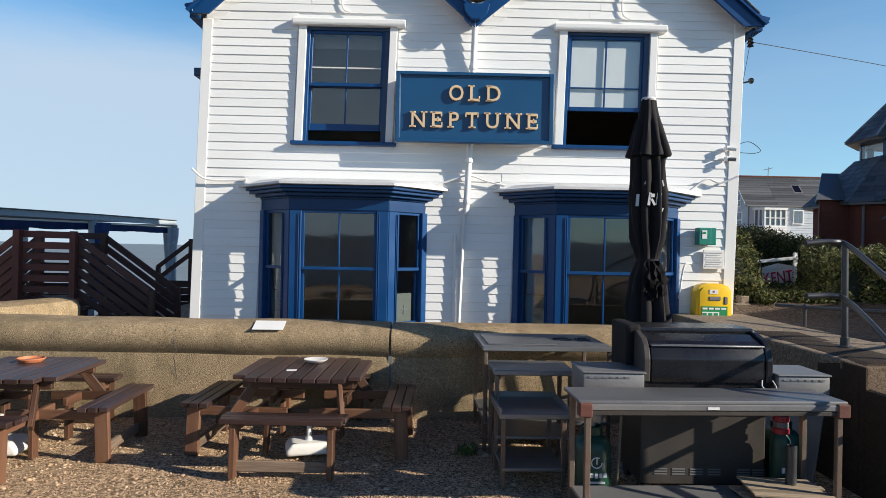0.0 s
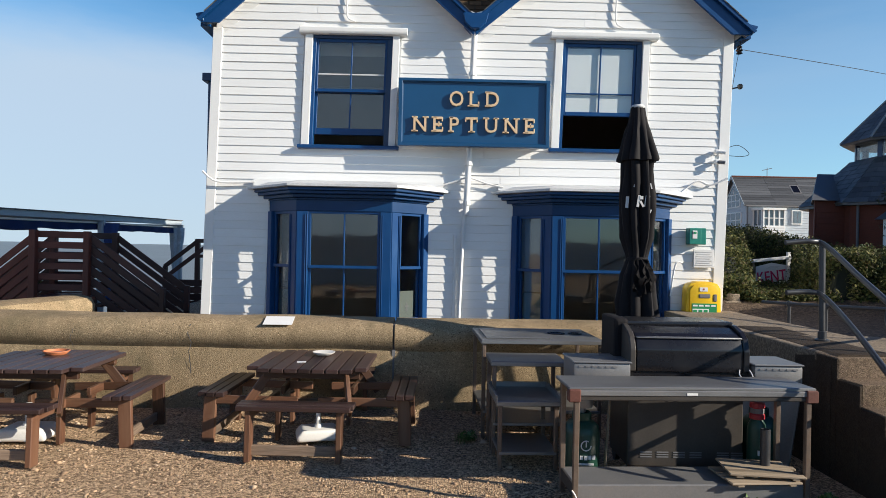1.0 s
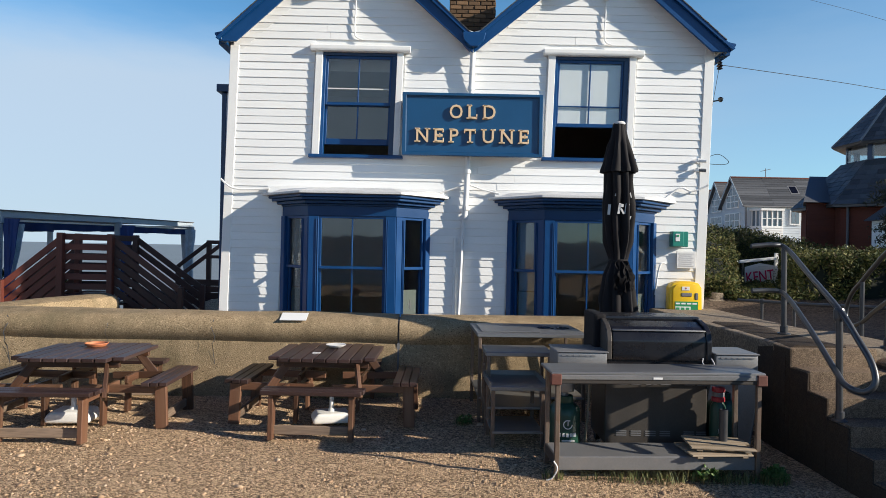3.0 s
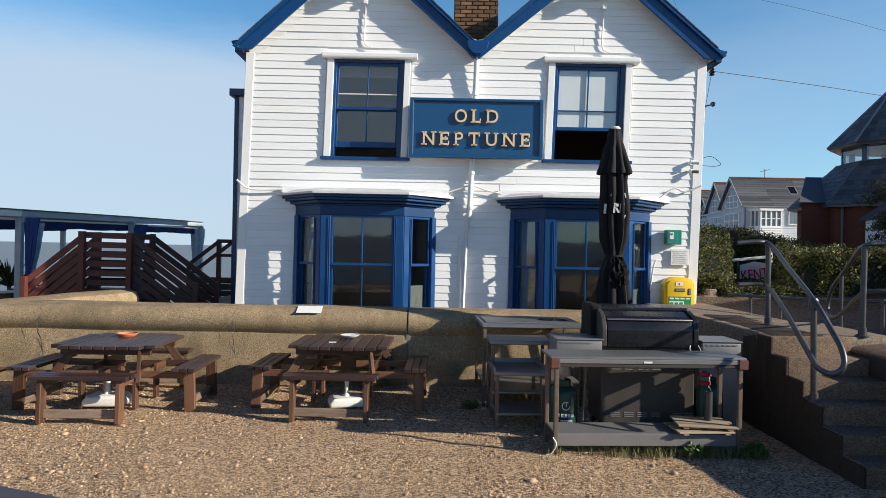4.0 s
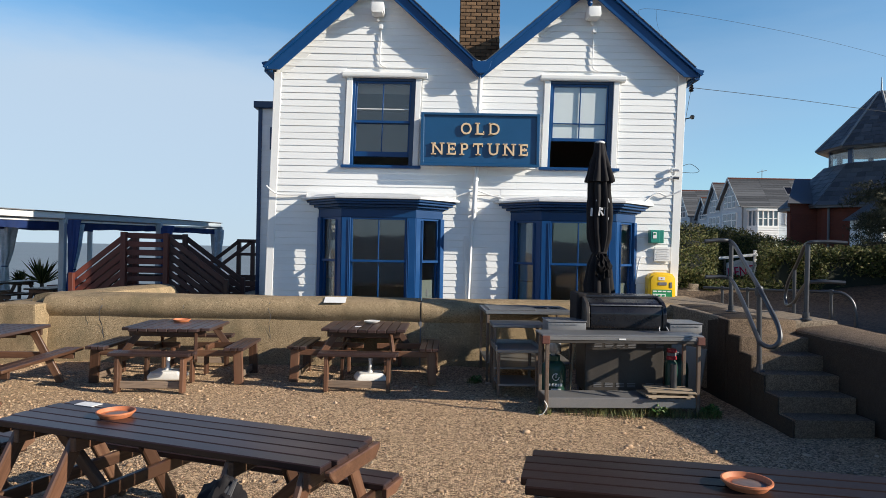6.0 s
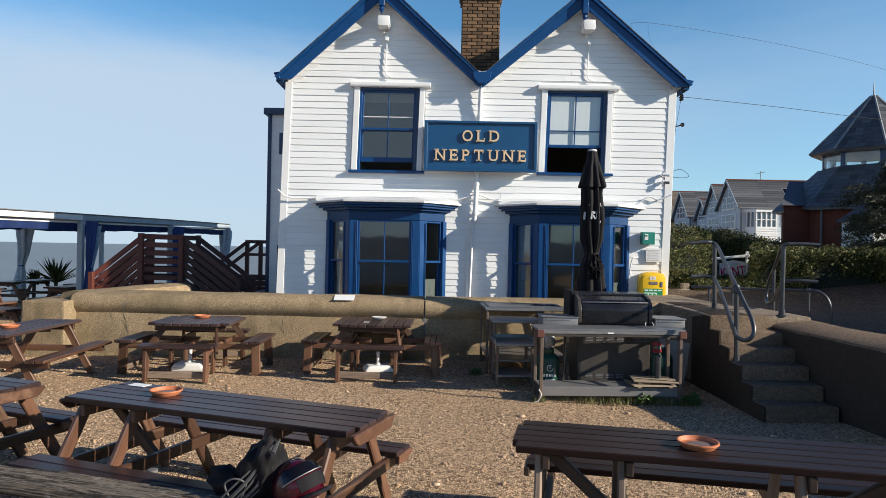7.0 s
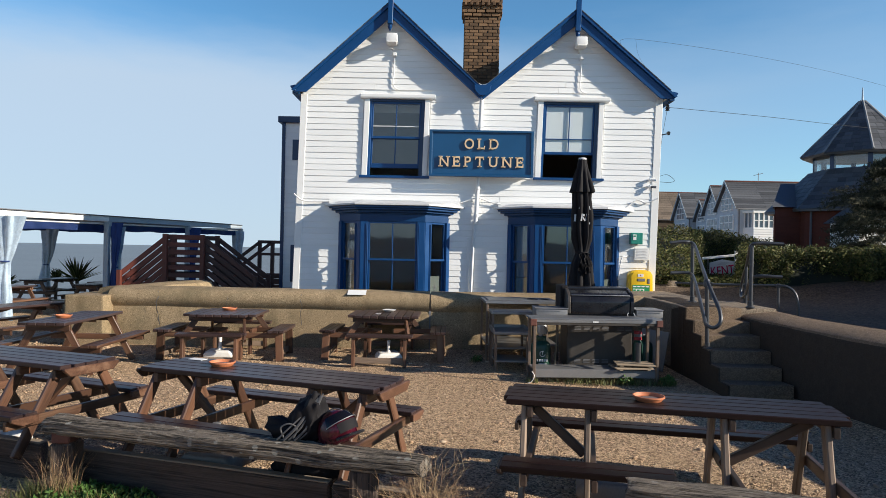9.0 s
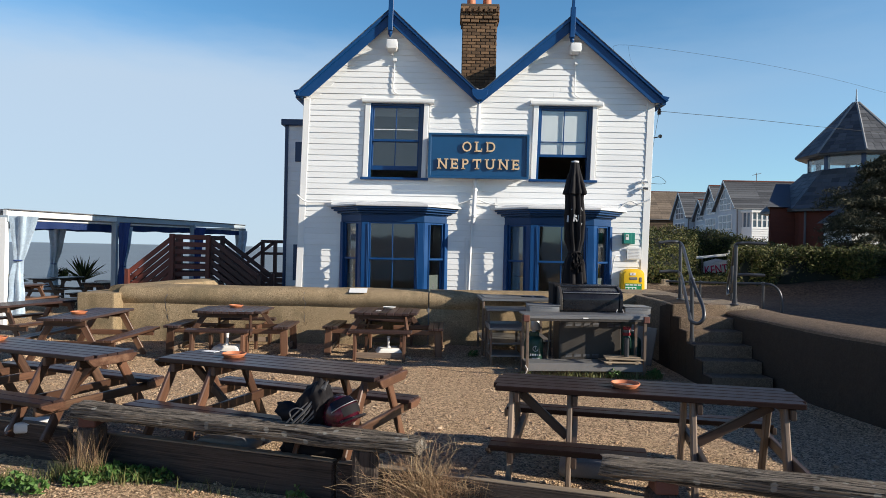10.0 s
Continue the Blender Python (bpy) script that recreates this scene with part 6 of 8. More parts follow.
steel = thing("steel_work_table", pose(2.055, 5.27, 0, 0, 0, 2.6), "long stainless steel work table with solid undershelf", "table")
ms = WORLD[steel]
L = 1.87
part("worktop", rounded(boxes((-L / 2, L / 2, -0.27, 0.17, 0.885, 0.91)), 0.006), STEEL, steel, m=ms)
part("front_lip", rounded(boxes((-L / 2 + 0.05, L / 2 - 0.05, -0.285, -0.25, 0.845, 0.887)), 0.006), SHELF_STEEL, steel, m=ms)
part("front_channel", rounded(boxes((-L / 2 + 0.05, L / 2 - 0.05, -0.278, -0.24, 0.812, 0.842)), 0.004), GREYCAB, steel, m=ms)
for u in (-1, 1):
    part("corner_block", rounded(boxes((u * (L / 2 - 0.04) - 0.045, u * (L / 2 - 0.04) + 0.045, -0.295, -0.22, 0.80, 0.895)), 0.008), RUST, steel, "rust-red corner block", m=ms)
    for v in (-0.26, 0.14):
        hang(new("leg", box_mesh(0.04, 0.04, 0.86, STEEL_LEG, 0.005)), steel, ms @ pose(u * (L / 2 - 0.06), v, 0.43))
part("undershelf", rounded(boxes((-L / 2 + 0.06, L / 2 - 0.06, -0.25, 0.15, 0.17, 0.19)), 0.004), SHELF_STEEL, steel, m=ms)
part("shelf_apron", rounded(boxes((-L / 2 + 0.08, L / 2 - 0.08, -0.262, -0.245, 0.075, 0.188)), 0.004), SHELF_STEEL, steel, m=ms)
part("shelf_side", rounded(boxes((-L / 2 + 0.045, -L / 2 + 0.06, -0.25, 0.15, 0.1, 0.19)), 0.003), GREYCAB, steel, m=ms)
part("label", boxes((-0.06, 0.02, -0.289, -0.285, 0.855, 0.872)), PAPER, steel, m=ms)
part("string", tube(smoothpath([(-L / 2 + 0.03, -0.285, 0.16), (-L / 2 + 0.06, -0.3, 0.1), (-L / 2 + 0.02, -0.29, 0.02), (-L / 2 - 0.03, -0.29, 0.0)]), 0.006, sides=5), PLASTIC, steel, m=ms)
bucket = thing("metal_canister", pose(1.42, 5.5, 0.63), "shiny metal canister hanging by the barbecue", "canister")
part("can", lathe([(0.07, 0.70), (0.075, 0.72), (0.075, 0.85), (0.07, 0.86), (0.02, 0.862)], 16, (1.42, 5.5, 0)), STEEL, bucket, smooth=True)


def cylinder_gas(x, y, z, label):
    g = thing("gas_cylinder", pose(x, y, z), label, "gas cylinder", "gas cylinders")
    part("bottle", lathe([(0.13, 0.0), (0.145, 0.02), (0.15, 0.06), (0.15, 0.40), (0.14, 0.46), (0.10, 0.50), (0.05, 0.52), (0.02, 0.522)], 26, (x, y, z)), GREEN_GAS, g, smooth=True)
    part("collar", lathe([(0.075, 0.49), (0.08, 0.50), (0.08, 0.57), (0.07, 0.575), (0.068, 0.52)], 18, (x, y, z)), GREEN_GAS, g, smooth=True)
    part("valve", lathe([(0.02, 0.51), (0.02, 0.57), (0.035, 0.57), (0.035, 0.60), (0.015, 0.605)], 10, (x, y, z)), STEEL, g)
    return g


g1 = cylinder_gas(1.40, 5.46, 0.0, "green gas cylinder with pale lettering behind the table")
ringm = tube([(1.405 + 0.04 * math.cos(a), 5.304, 0.33 + 0.04 * math.sin(a)) for a in [math.radians(60 + 30 * k) for k in range(11)]], 0.005, sides=5)
part("emblem", ringm, PALE, g1)
part("emblem", boxes((1.402, 1.409, 5.298, 5.308, 0.32, 0.37)), PALE, g1)
for k in range(5):
    part("print_bar", boxes((1.325 + 0.034 * k, 1.349 + 0.034 * k, 5.301 + 0.01 * abs(k - 2), 5.315 + 0.01 * abs(k - 2), 0.215, 0.248)), PALE, g1)
part("print_bar", boxes((1.35, 1.47, 5.30, 5.312, 0.175, 0.188)), PALE, g1)
g2 = cylinder_gas(2.86, 5.50, 0.0, "dark green gas cylinder standing beside the barbecue")
SLAT = mat("raw_slat", (0.32, 0.25, 0.175), 0.75, var=0.35, scale=6, stretch=(0.2, 2, 2), stain=(0.12, 0.09, 0.065), amount=0.6, per_object=0.4)
for sx, sy, sz, sa in ((2.60, 5.16, 0.190, 4), (2.66, 5.20, 0.232, -7)):
    ln = thing("slatted_board", pose(sx, sy, sz, 0, 0, sa), "small weathered slatted timber board lying on the undershelf", "board", "slatted boards")
    for k in range(6):
        v = -0.16 + 0.064 * k
        part("slat", rounded(boxes((-0.27, 0.27 - 0.02 * (k % 3), v - 0.028, v + 0.028, 0.018, 0.034)), 0.003), SLAT, ln, m=WORLD[ln])
    for u in (-0.2, 0.2):
        part("batten", rounded(boxes((u - 0.025, u + 0.025, -0.185, 0.185, 0.001, 0.017)), 0.003), SLAT, ln, m=WORLD[ln])
pst = thing("grey_pole", pose(2.735, 5.26, 0.19), "short grey metal tube standing on the undershelf", "pole")
part("pole_tube", lathe([(0.037, 0.0), (0.037, 0.35), (0.03, 0.355), (0.03, 0.33)], 16, (2.735, 5.26, 0.19)), RAILSTEEL, pst, smooth=True)

bbq = thing("gas_barbecue", pose(2.3, 6.0, 0), "large gas barbecue with black lid and steel side shelves", "barbecue")
part("cabinet", rounded(boxes((1.82, 2.80, 5.80, 6.35, 0.10, 0.82)), 0.01), GREYCAB, bbq)
for z0 in (0.67, 0.69, 0.71, 0.18, 0.20, 0.22):
    for x in (1.93, 2.07, 2.21, 2.35, 2.58, 2.7):
        part("vent_slot", boxes((x, x + 0.10, 5.795, 5.801, z0, z0 + 0.009)), INK, bbq)
part("firebox", rounded(boxes((1.82, 2.80, 5.72, 6.38, 0.82, 0.93)), 0.012), BLACK, bbq)
lid = prism([(5.70, 0.92), (5.70, 1.10), (5.735, 1.19), (5.80, 1.225), (5.93, 1.265), (6.18, 1.275), (6.36, 1.18), (6.40, 0.92)], "x", 1.86, 2.74)
part("lid", rounded(lid, 0.01, 2), BLACK, bbq, "black enamelled lid", smooth=True)
for x in (1.80, 2.745):
    end = prism([(5.69, 0.92), (5.69, 1.10), (5.73, 1.20), (5.80, 1.245), (5.93, 1.285), (6.19, 1.295), (6.39, 1.19), (6.42, 0.92)], "x", x, x + 0.05)
    part("lid_end", rounded(end, 0.008), GREYCAB if x < 2 else BLACK, bbq, "dull metal end casting" if x < 2 else "")
part("lid_handle", rounded(boxes((1.86, 2.74, 5.715, 5.755, 1.19, 1.205)), 0.005), STEEL, bbq, "thin bright handle strip", smooth=True)
part("lid_rear", rounded(boxes((1.78, 2.80, 6.0, 6.42, 1.255, 1.305)), 0.02, 2), BLACK, bbq)
part("lid_rear_cover", rounded(boxes((1.74, 1.86, 5.95, 6.42, 0.90, 1.33)), 0.03, 2), CANVAS, bbq)
for a, b in ((1.33, 1.80), (2.82, 3.22)):
    part("side_shelf", rounded(boxes((a, b, 5.66, 6.10, 0.80, 0.985)), 0.02, 2), SHELF_STEEL, bbq, smooth=True)
    part("shelf_top", rounded(boxes((a - 0.01, b + 0.01, 5.65, 6.11, 0.985, 1.0)), 0.007), SHELF_STEEL, bbq)
    for k in range(6):
        part("vent_slot", boxes((a + 0.04 + 0.055 * k, a + 0.08 + 0.055 * k, 5.653, 5.662, 0.952, 0.964)), INK, bbq)
for x in (1.87, 2.73):
    for y in (5.85, 6.3):
        part("caster", tube([(x - 0.02, y, 0.06), (x + 0.02, y, 0.06)], 0.06, sides=14), BLACK, bbq, smooth=True)
part("gas_hose", tube(smoothpath([(2.70, 5.67, 0.95), (2.68, 5.62, 0.91), (2.73, 5.6, 0.885), (2.79, 5.63, 0.90), (2.78, 5.67, 0.95)]), 0.005, sides=6), PALE, bbq)
bbq.matrix_basis = pose(2.26, 5.88, 0)
g1.matrix_basis, g2.matrix_basis = pose(1.38, 5.62, 0), pose(2.98, 5.86, 0)
small = thing("gas_bottle", pose(2.81, 5.55, 0), "slim green gas bottle with a red cap behind the grey pole", "gas bottle")
part("bottle", lathe([(0.065, 0.0), (0.072, 0.02), (0.074, 0.06), (0.074, 0.46), (0.066, 0.51), (0.045, 0.55), (0.02, 0.56)], 22, (2.81, 5.55, 0)), GREEN_GAS, small, smooth=True)
part("cap", lathe([(0.045, 0.55), (0.06, 0.555), (0.06, 0.59), (0.05, 0.60), (0.05, 0.64), (0.06, 0.65), (0.056, 0.685), (0.01, 0.69)], 16, (2.81, 5.55, 0)), RED, small, "red valve cap")
part("cap_band", lathe([(0.052, 0.60), (0.054, 0.605), (0.054, 0.635), (0.052, 0.64)], 16, (2.81, 5.55, 0)), INK, small)
part("print_bar", boxes((2.785, 2.815, 5.47, 5.485, 0.27, 0.31)), PALE, small)
bucket.matrix_basis = pose(1.40, 5.64, 0.535)
panel = thing("leaning_panel", pose(3.3, 6.2, 0), "grey sheet panel leaning against the concrete wall", "panel")
part("sheet", rounded(boxes((-0.012, 0.012, -0.30, 0.30, 0, 0.62)), 0.004), SHELF_STEEL, panel, m=pose(3.22, 6.3, 0, 0, 12, 25))
stick = thing("broom_handle", pose(1.62, 5.75, 0.0), "thin wooden broom handle leaning by the barbecue", "broom")
part("handle", tube([(1.60, 5.70, 0.02), (1.66, 5.76, 0.85)], 0.012, sides=8), SLAT, stick, smooth=True)
part("head", rounded(boxes((1.50, 1.70, 5.66, 5.73, 0.0, 0.05)), 0.01), STAIN, stick)

# furled parasol behind the barbecue
par = thing("furled_parasol", pose(2.31, 7.2, 0), "tall furled black canvas parasol with pale lettering", "parasol")
bm = bmesh.new()
rows = []
prof = [(0.03, 3.47), (0.07, 3.45), (0.08, 3.38), (0.095, 3.29), (0.115, 3.19), (0.14, 3.08), (0.165, 2.98), (0.185, 2.90), (0.185, 2.875), (0.145, 2.87), (0.148, 2.78), (0.152, 2.64), (0.156, 2.5), (0.158, 2.35), (0.152, 2.2), (0.138, 2.05), (0.115, 1.93), (0.095, 1.83), (0.115, 1.77), (0.15, 1.66), (0.175, 1.5), (0.185, 1.36), (0.19, 1.22), (0.175, 1.10)]
NS = 72
for j, (r, z) in enumerate(prof):
    ring = []
    deep = 0.10 if z > 3.2 else (0.22 if z > 2.0 or z < 1.7 else 0.14)
    for k in range(NS):
        a = k * math.tau / NS
        twist = 0.5 * noise.noise((z * 1.5, 3, 0)) + 0.12 * (z - 2.2)
        pleat = abs(math.sin(4 * a + twist + 0.5 * noise.noise((math.cos(a), math.sin(a), z)))) * 2 - 1.1
        fold = 1 + deep * pleat + 0.22 * noise.noise((math.cos(a) * 2.2, math.sin(a) * 2.2, z * 3.1)) + 0.07 * noise.noise((math.cos(a) * 7, math.sin(a) * 7, z * 9))
        hem = 0.07 * noise.noise((math.cos(a) * 3, math.sin(a) * 3, 4)) if j >= len(prof) - 2 else 0.015 * noise.noise((a * 2, z, 4))
        ring.append(bm.verts.new((2.30 - 0.014 * (z - 2.2) + r * fold * math.cos(a), 7.2 + r * fold * math.sin(a), z + hem)))
    rows.append(ring)
for a, b in zip(rows, rows[1:]):
    for k in range(NS):
        bm.faces.new((a[k], a[(k + 1) % NS], b[(k + 1) % NS], b[k]))
bm.faces.new(rows[0])
part("canopy", bm, CANVAS, par, smooth=True)
part("pole", lathe([(0.028, 0), (0.028, 1.3), (0.01, 1.31)], 12, (2.31, 7.2, 0)), RAILSTEEL, par, smooth=True)
part("top_cap", lathe([(0.07, 3.445), (0.075, 3.46), (0.06, 3.48), (0.01, 3.49)], 18, (2.283, 7.2, 0)), PALE, par, smooth=True)
part("tie", lathe([(0.105, 1.815), (0.11, 1.82), (0.11, 1.845), (0.105, 1.85)], 24, (2.305, 7.2, 0)), CANVAS, par)
bm = bmesh.new()
rows = []
for j in range(15):
    f = j / 14
    ring = []
    for k in range(15):
        a = radians(-118 + 62 * k / 14)
        rr = 0.125 + 0.11 * math.sin(f * 2.2) + 0.05 * noise.noise((k * 0.55, f * 3.2, 1)) + 0.012 * noise.noise((k * 1.0, f * 6, 5))
        ring.append(bm.verts.new((2.315 + rr * math.cos(a) + 0.03 * noise.noise((f * 5, k * 0.4, 9)), 7.2 + rr * math.sin(a), 1.83 - 0.46 * f * (0.75 + 0.35 * noise.noise((k * 0.35, 2, 7))))))
    rows.append(ring)
for a, b in zip(rows, rows[1:]):
    for k in range(14):
        bm.faces.new((a[k], a[k + 1], b[k + 1], b[k]))
bmesh.ops.solidify(bm, geom=bm.faces[:], thickness=0.004)
part("loose_flap", bm, CANVAS, par, "crumpled loose flap of black canvas", smooth=True)
for x, z, w, h, tilt in ((2.255, 2.44, 0.026, 0.125, 8), (2.285, 2.475, 0.035, 0.035, 0), (2.29, 2.41, 0.022, 0.07, -30), (2.345, 2.44, 0.045, 0.12, 8), (2.15, 2.43, 0.03, 0.12, 4), (2.22, 2.62, 0.012, 0.07, 20), (2.39, 2.60, 0.012, 0.06, -15), (2.385, 2.33, 0.014, 0.05, 25)):
    part("print_bar", boxes((-w / 2, w / 2, -0.003, 0.003, -h / 2, h / 2)), PALE, par, m=pose(x, 7.022 + 2.4 * (x - 2.3) ** 2, z, 0, tilt, 0))

# ---- handrails of the stair ----
def rail_thing(x, y, label):
    return thing("stair_handrail", pose(x, y, 1.0), label, "handrail", "stair handrails")


hr = rail_thing(4.09, 6.83, "bent galvanised tube handrail on the stair")
part("post", tube([(4.10, 6.83, 0.95), (4.09, 6.83, 1.55), (4.085, 6.83, 2.02)], 0.03, sides=12), RAILSTEEL, hr, smooth=True)
part("post_foot", lathe([(0.07, 1.035), (0.07, 1.05), (0.042, 1.06), (0.042, 1.13), (0.035, 1.135)], 14, (4.10, 6.83, 0)), RAILSTEEL, hr, smooth=True)
part("post", tube([(3.63, 5.02, 0.45), (3.61, 5.02, 1.45)], 0.028, sides=12), RAILSTEEL, hr, smooth=True)
part("post_foot", lathe([(0.06, 0.515), (0.06, 0.53), (0.038, 0.54), (0.036, 0.60), (0.03, 0.605)], 14, (3.63, 5.02, 0)), RAILSTEEL, hr, smooth=True)
part("loop_rail", tube(smoothpath([(3.72, 6.86, 2.03), (3.96, 6.85, 2.05), (4.08, 6.77, 2.01), (3.86, 5.92, 1.74), (3.61, 5.02, 1.47), (3.61, 4.76, 1.25), (3.62, 4.60, 1.08), (3.60, 4.53, 0.94), (3.54, 4.58, 0.86), (3.51, 4.76, 0.88), (3.58, 5.02, 0.96), (3.83, 5.92, 1.27), (4.05, 6.72, 1.49), (3.98, 6.85, 1.53), (3.74, 6.86, 1.52)], 8), 0.026, sides=12), RAILSTEEL, hr, smooth=True)
part("clamp", lathe([(0.04, 1.38), (0.045, 1.40), (0.045, 1.47), (0.035, 1.49)], 12, (3.61, 5.02, 0)), RAILSTEEL, hr)
hr2 = rail_thing(4.65, 5.9, "galvanised tube handrail at the head of the stair")
part("post", tube([(4.615, 5.85, 0.95), (4.62, 5.85, 1.5), (4.625, 5.85, 2.0)], 0.03, sides=12), RAILSTEEL, hr2, smooth=True)
part("post_foot", lathe([(0.07, 1.035), (0.07, 1.05), (0.042, 1.06), (0.042, 1.13), (0.035, 1.135)], 14, (4.615, 5.85, 0)), RAILSTEEL, hr2, smooth=True)
part("top_rail", tube(smoothpath([(5.06, 5.75, 2.02), (4.76, 5.80, 2.03), (4.63, 5.88, 2.0), (4.84, 6.42, 1.83), (5.03, 6.90, 1.66), (5.16, 7.28, 1.50), (5.20, 7.44, 1.33), (5.18, 7.42, 1.17), (5.10, 7.20, 1.11), (5.03, 6.90, 1.18), (4.84, 6.42, 1.34), (4.66, 5.94, 1.49), (4.66, 5.88, 1.51), (4.78, 5.80, 1.53), (5.04, 5.74, 1.52)], 8), 0.024, sides=12), RAILSTEEL, hr2, smooth=True)
part("post", tube([(5.03, 6.90, 0.78), (5.03, 6.90, 1.66)], 0.024, sides=12), RAILSTEEL, hr2, smooth=True)
hr3 = rail_thing(5.66, 7.06, "low curved galvanised tube rail along the promenade")
for x, y, z in ((5.66, 7.06, 1.33), (5.02, 8.30, 1.28), (4.80, 8.75, 1.27)):
    part("post", tube([(x, y, 0.78), (x, y, z)], 0.022, sides=10), RAILSTEEL, hr3, smooth=True)
    part("collar", lathe([(0.03, z - 0.035), (0.034, z - 0.02), (0.034, z + 0.02), (0.02, z + 0.035)], 10, (x, y, 0)), RAILSTEEL, hr3)
part("rail", tube(smoothpath([(4.62, 9.1, 1.26), (5.02, 8.30, 1.28), (5.40, 7.55, 1.31), (5.66, 7.06, 1.33), (5.78, 6.96, 1.31), (5.87, 6.90, 1.20), (5.90, 6.87, 1.02), (5.90, 6.87, 0.74)], 8), 0.022, sides=10), RAILSTEEL, hr3, smooth=True)


# ---- timber landing and stair beside the house ----
deck = thing("timber_landing", pose(-6.2, 11.7, 0), "red-brown stained timber landing with stairs down both sides", "deck stair")
DARKWOOD = mat("dark_red_brown_timber", (0.06, 0.022, 0.017), 0.55, var=0.3, scale=4, fine=40, stretch=(0.2, 1.5, 1.5), per_object=0.4)
FL, FR, BL, BR = Vector((-6.80, 11.60, 0)), Vector((-5.97, 11.78, 0)), Vector((-6.94, 12.46, 0)), Vector((-5.92, 12.70, 0))


def up(p, z):
    return Vector((p.x, p.y, z))


bar("floor_board", up((FL + BL) / 2, 0.92), up((FR + BR) / 2, 0.92), 0.86, 0.05, REDWOOD, deck)
for k in range(6):
    bar("skirting_board", up(FL, 0.08 + 0.15 * k), up(FR, 0.08 + 0.15 * k), 0.03, 0.14, REDWOOD, deck)
# the far side and the right flight take the darker timber colour
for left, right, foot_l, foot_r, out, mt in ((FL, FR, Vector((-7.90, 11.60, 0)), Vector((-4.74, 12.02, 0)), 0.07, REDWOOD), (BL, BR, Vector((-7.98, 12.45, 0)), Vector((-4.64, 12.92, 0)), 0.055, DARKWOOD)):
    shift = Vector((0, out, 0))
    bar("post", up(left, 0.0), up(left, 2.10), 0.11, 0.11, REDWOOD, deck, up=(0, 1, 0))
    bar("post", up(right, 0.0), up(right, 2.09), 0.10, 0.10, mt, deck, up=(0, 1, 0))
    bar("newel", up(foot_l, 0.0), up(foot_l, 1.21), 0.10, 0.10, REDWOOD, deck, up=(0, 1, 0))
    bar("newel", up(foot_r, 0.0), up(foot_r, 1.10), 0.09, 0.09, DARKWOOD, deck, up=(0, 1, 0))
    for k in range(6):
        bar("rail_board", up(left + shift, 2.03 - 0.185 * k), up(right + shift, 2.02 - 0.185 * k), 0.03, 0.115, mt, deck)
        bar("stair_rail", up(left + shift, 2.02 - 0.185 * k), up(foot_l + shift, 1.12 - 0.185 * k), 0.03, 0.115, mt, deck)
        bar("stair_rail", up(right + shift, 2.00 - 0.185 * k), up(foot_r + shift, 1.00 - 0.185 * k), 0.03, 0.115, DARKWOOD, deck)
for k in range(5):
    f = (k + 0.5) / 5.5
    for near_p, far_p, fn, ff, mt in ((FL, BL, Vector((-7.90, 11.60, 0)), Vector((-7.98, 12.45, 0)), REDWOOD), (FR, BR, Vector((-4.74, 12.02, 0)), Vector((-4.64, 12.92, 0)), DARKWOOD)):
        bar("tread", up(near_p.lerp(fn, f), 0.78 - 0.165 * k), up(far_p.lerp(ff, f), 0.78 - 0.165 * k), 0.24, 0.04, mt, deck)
gate = thing("timber_ramp_rail", pose(-6.2, 18.4, 0), "dark timber rail and boarding beyond the rear wing", "railing")
for x in (-6.42, -5.98):
    bar("post", (x, 18.4, -0.4), (x, 18.4, 2.05), 0.12, 0.12, DARKWOOD, gate, up=(0, 1, 0))
bar("rail_board", (-6.45, 18.35, 2.0), (-5.5, 18.35, 2.0), 0.05, 0.11, DARKWOOD, gate)
bar("rail_board", (-7.30, 18.35, 1.28), (-6.42, 18.35, 1.98), 0.05, 0.11, DARKWOOD, gate)
bar("rail_board", (-7.30, 18.35, 0.96), (-6.0, 18.35, 1.98), 0.05, 0.11, DARKWOOD, gate)
bar("rail_board", (-6.45, 18.35, 1.58), (-5.5, 18.35, 1.58), 0.05, 0.09, DARKWOOD, gate)
bar("post", (-7.30, 18.4, -0.4), (-7.30, 18.4, 1.3), 0.11, 0.11, DARKWOOD, gate, up=(0, 1, 0))
for k in range(7):
    bar("boarding", (-7.3, 18.3, -0.3 + 0.19 * k), (-5.5, 18.3, -0.3 + 0.19 * k), 0.03, 0.18, DARKWOOD, gate)

# ---- pergola with awnings ----
perg = thing("pergola", pose(-9, 14, 0), "long grey-painted pergola with blue awnings and clear curtains", "pergola")
NEAR = [(-9.56, 9.5), (-9.05, 13.25), (-8.37, 17.0), (-7.84, 20.8)]
FAR = [(x - 4.9, y + 0.6) for x, y in NEAR]
PZ = (2.445, 2.49, 2.53, 2.555)
for i, ((x, y), (fx_, fy_)) in enumerate(zip(NEAR, FAR)):
    white = FRAME_GREY if i else WHITE_TRIM
    bar("post", (x, y, -0.1), (x, y, PZ[i] - 0.1), 0.13, 0.13, white, perg, up=(0, 1, 0))
    bar("post", (fx_, fy_, -0.1), (fx_, fy_, PZ[i] - 0.1), 0.13, 0.13, FRAME_GREY, perg, up=(0, 1, 0))
    bar("cross_beam", (x + 0.1, y, PZ[i] - 0.12), (fx_ - 0.1, fy_, PZ[i] - 0.12), 0.08, 0.14, FRAME_GREY, perg)
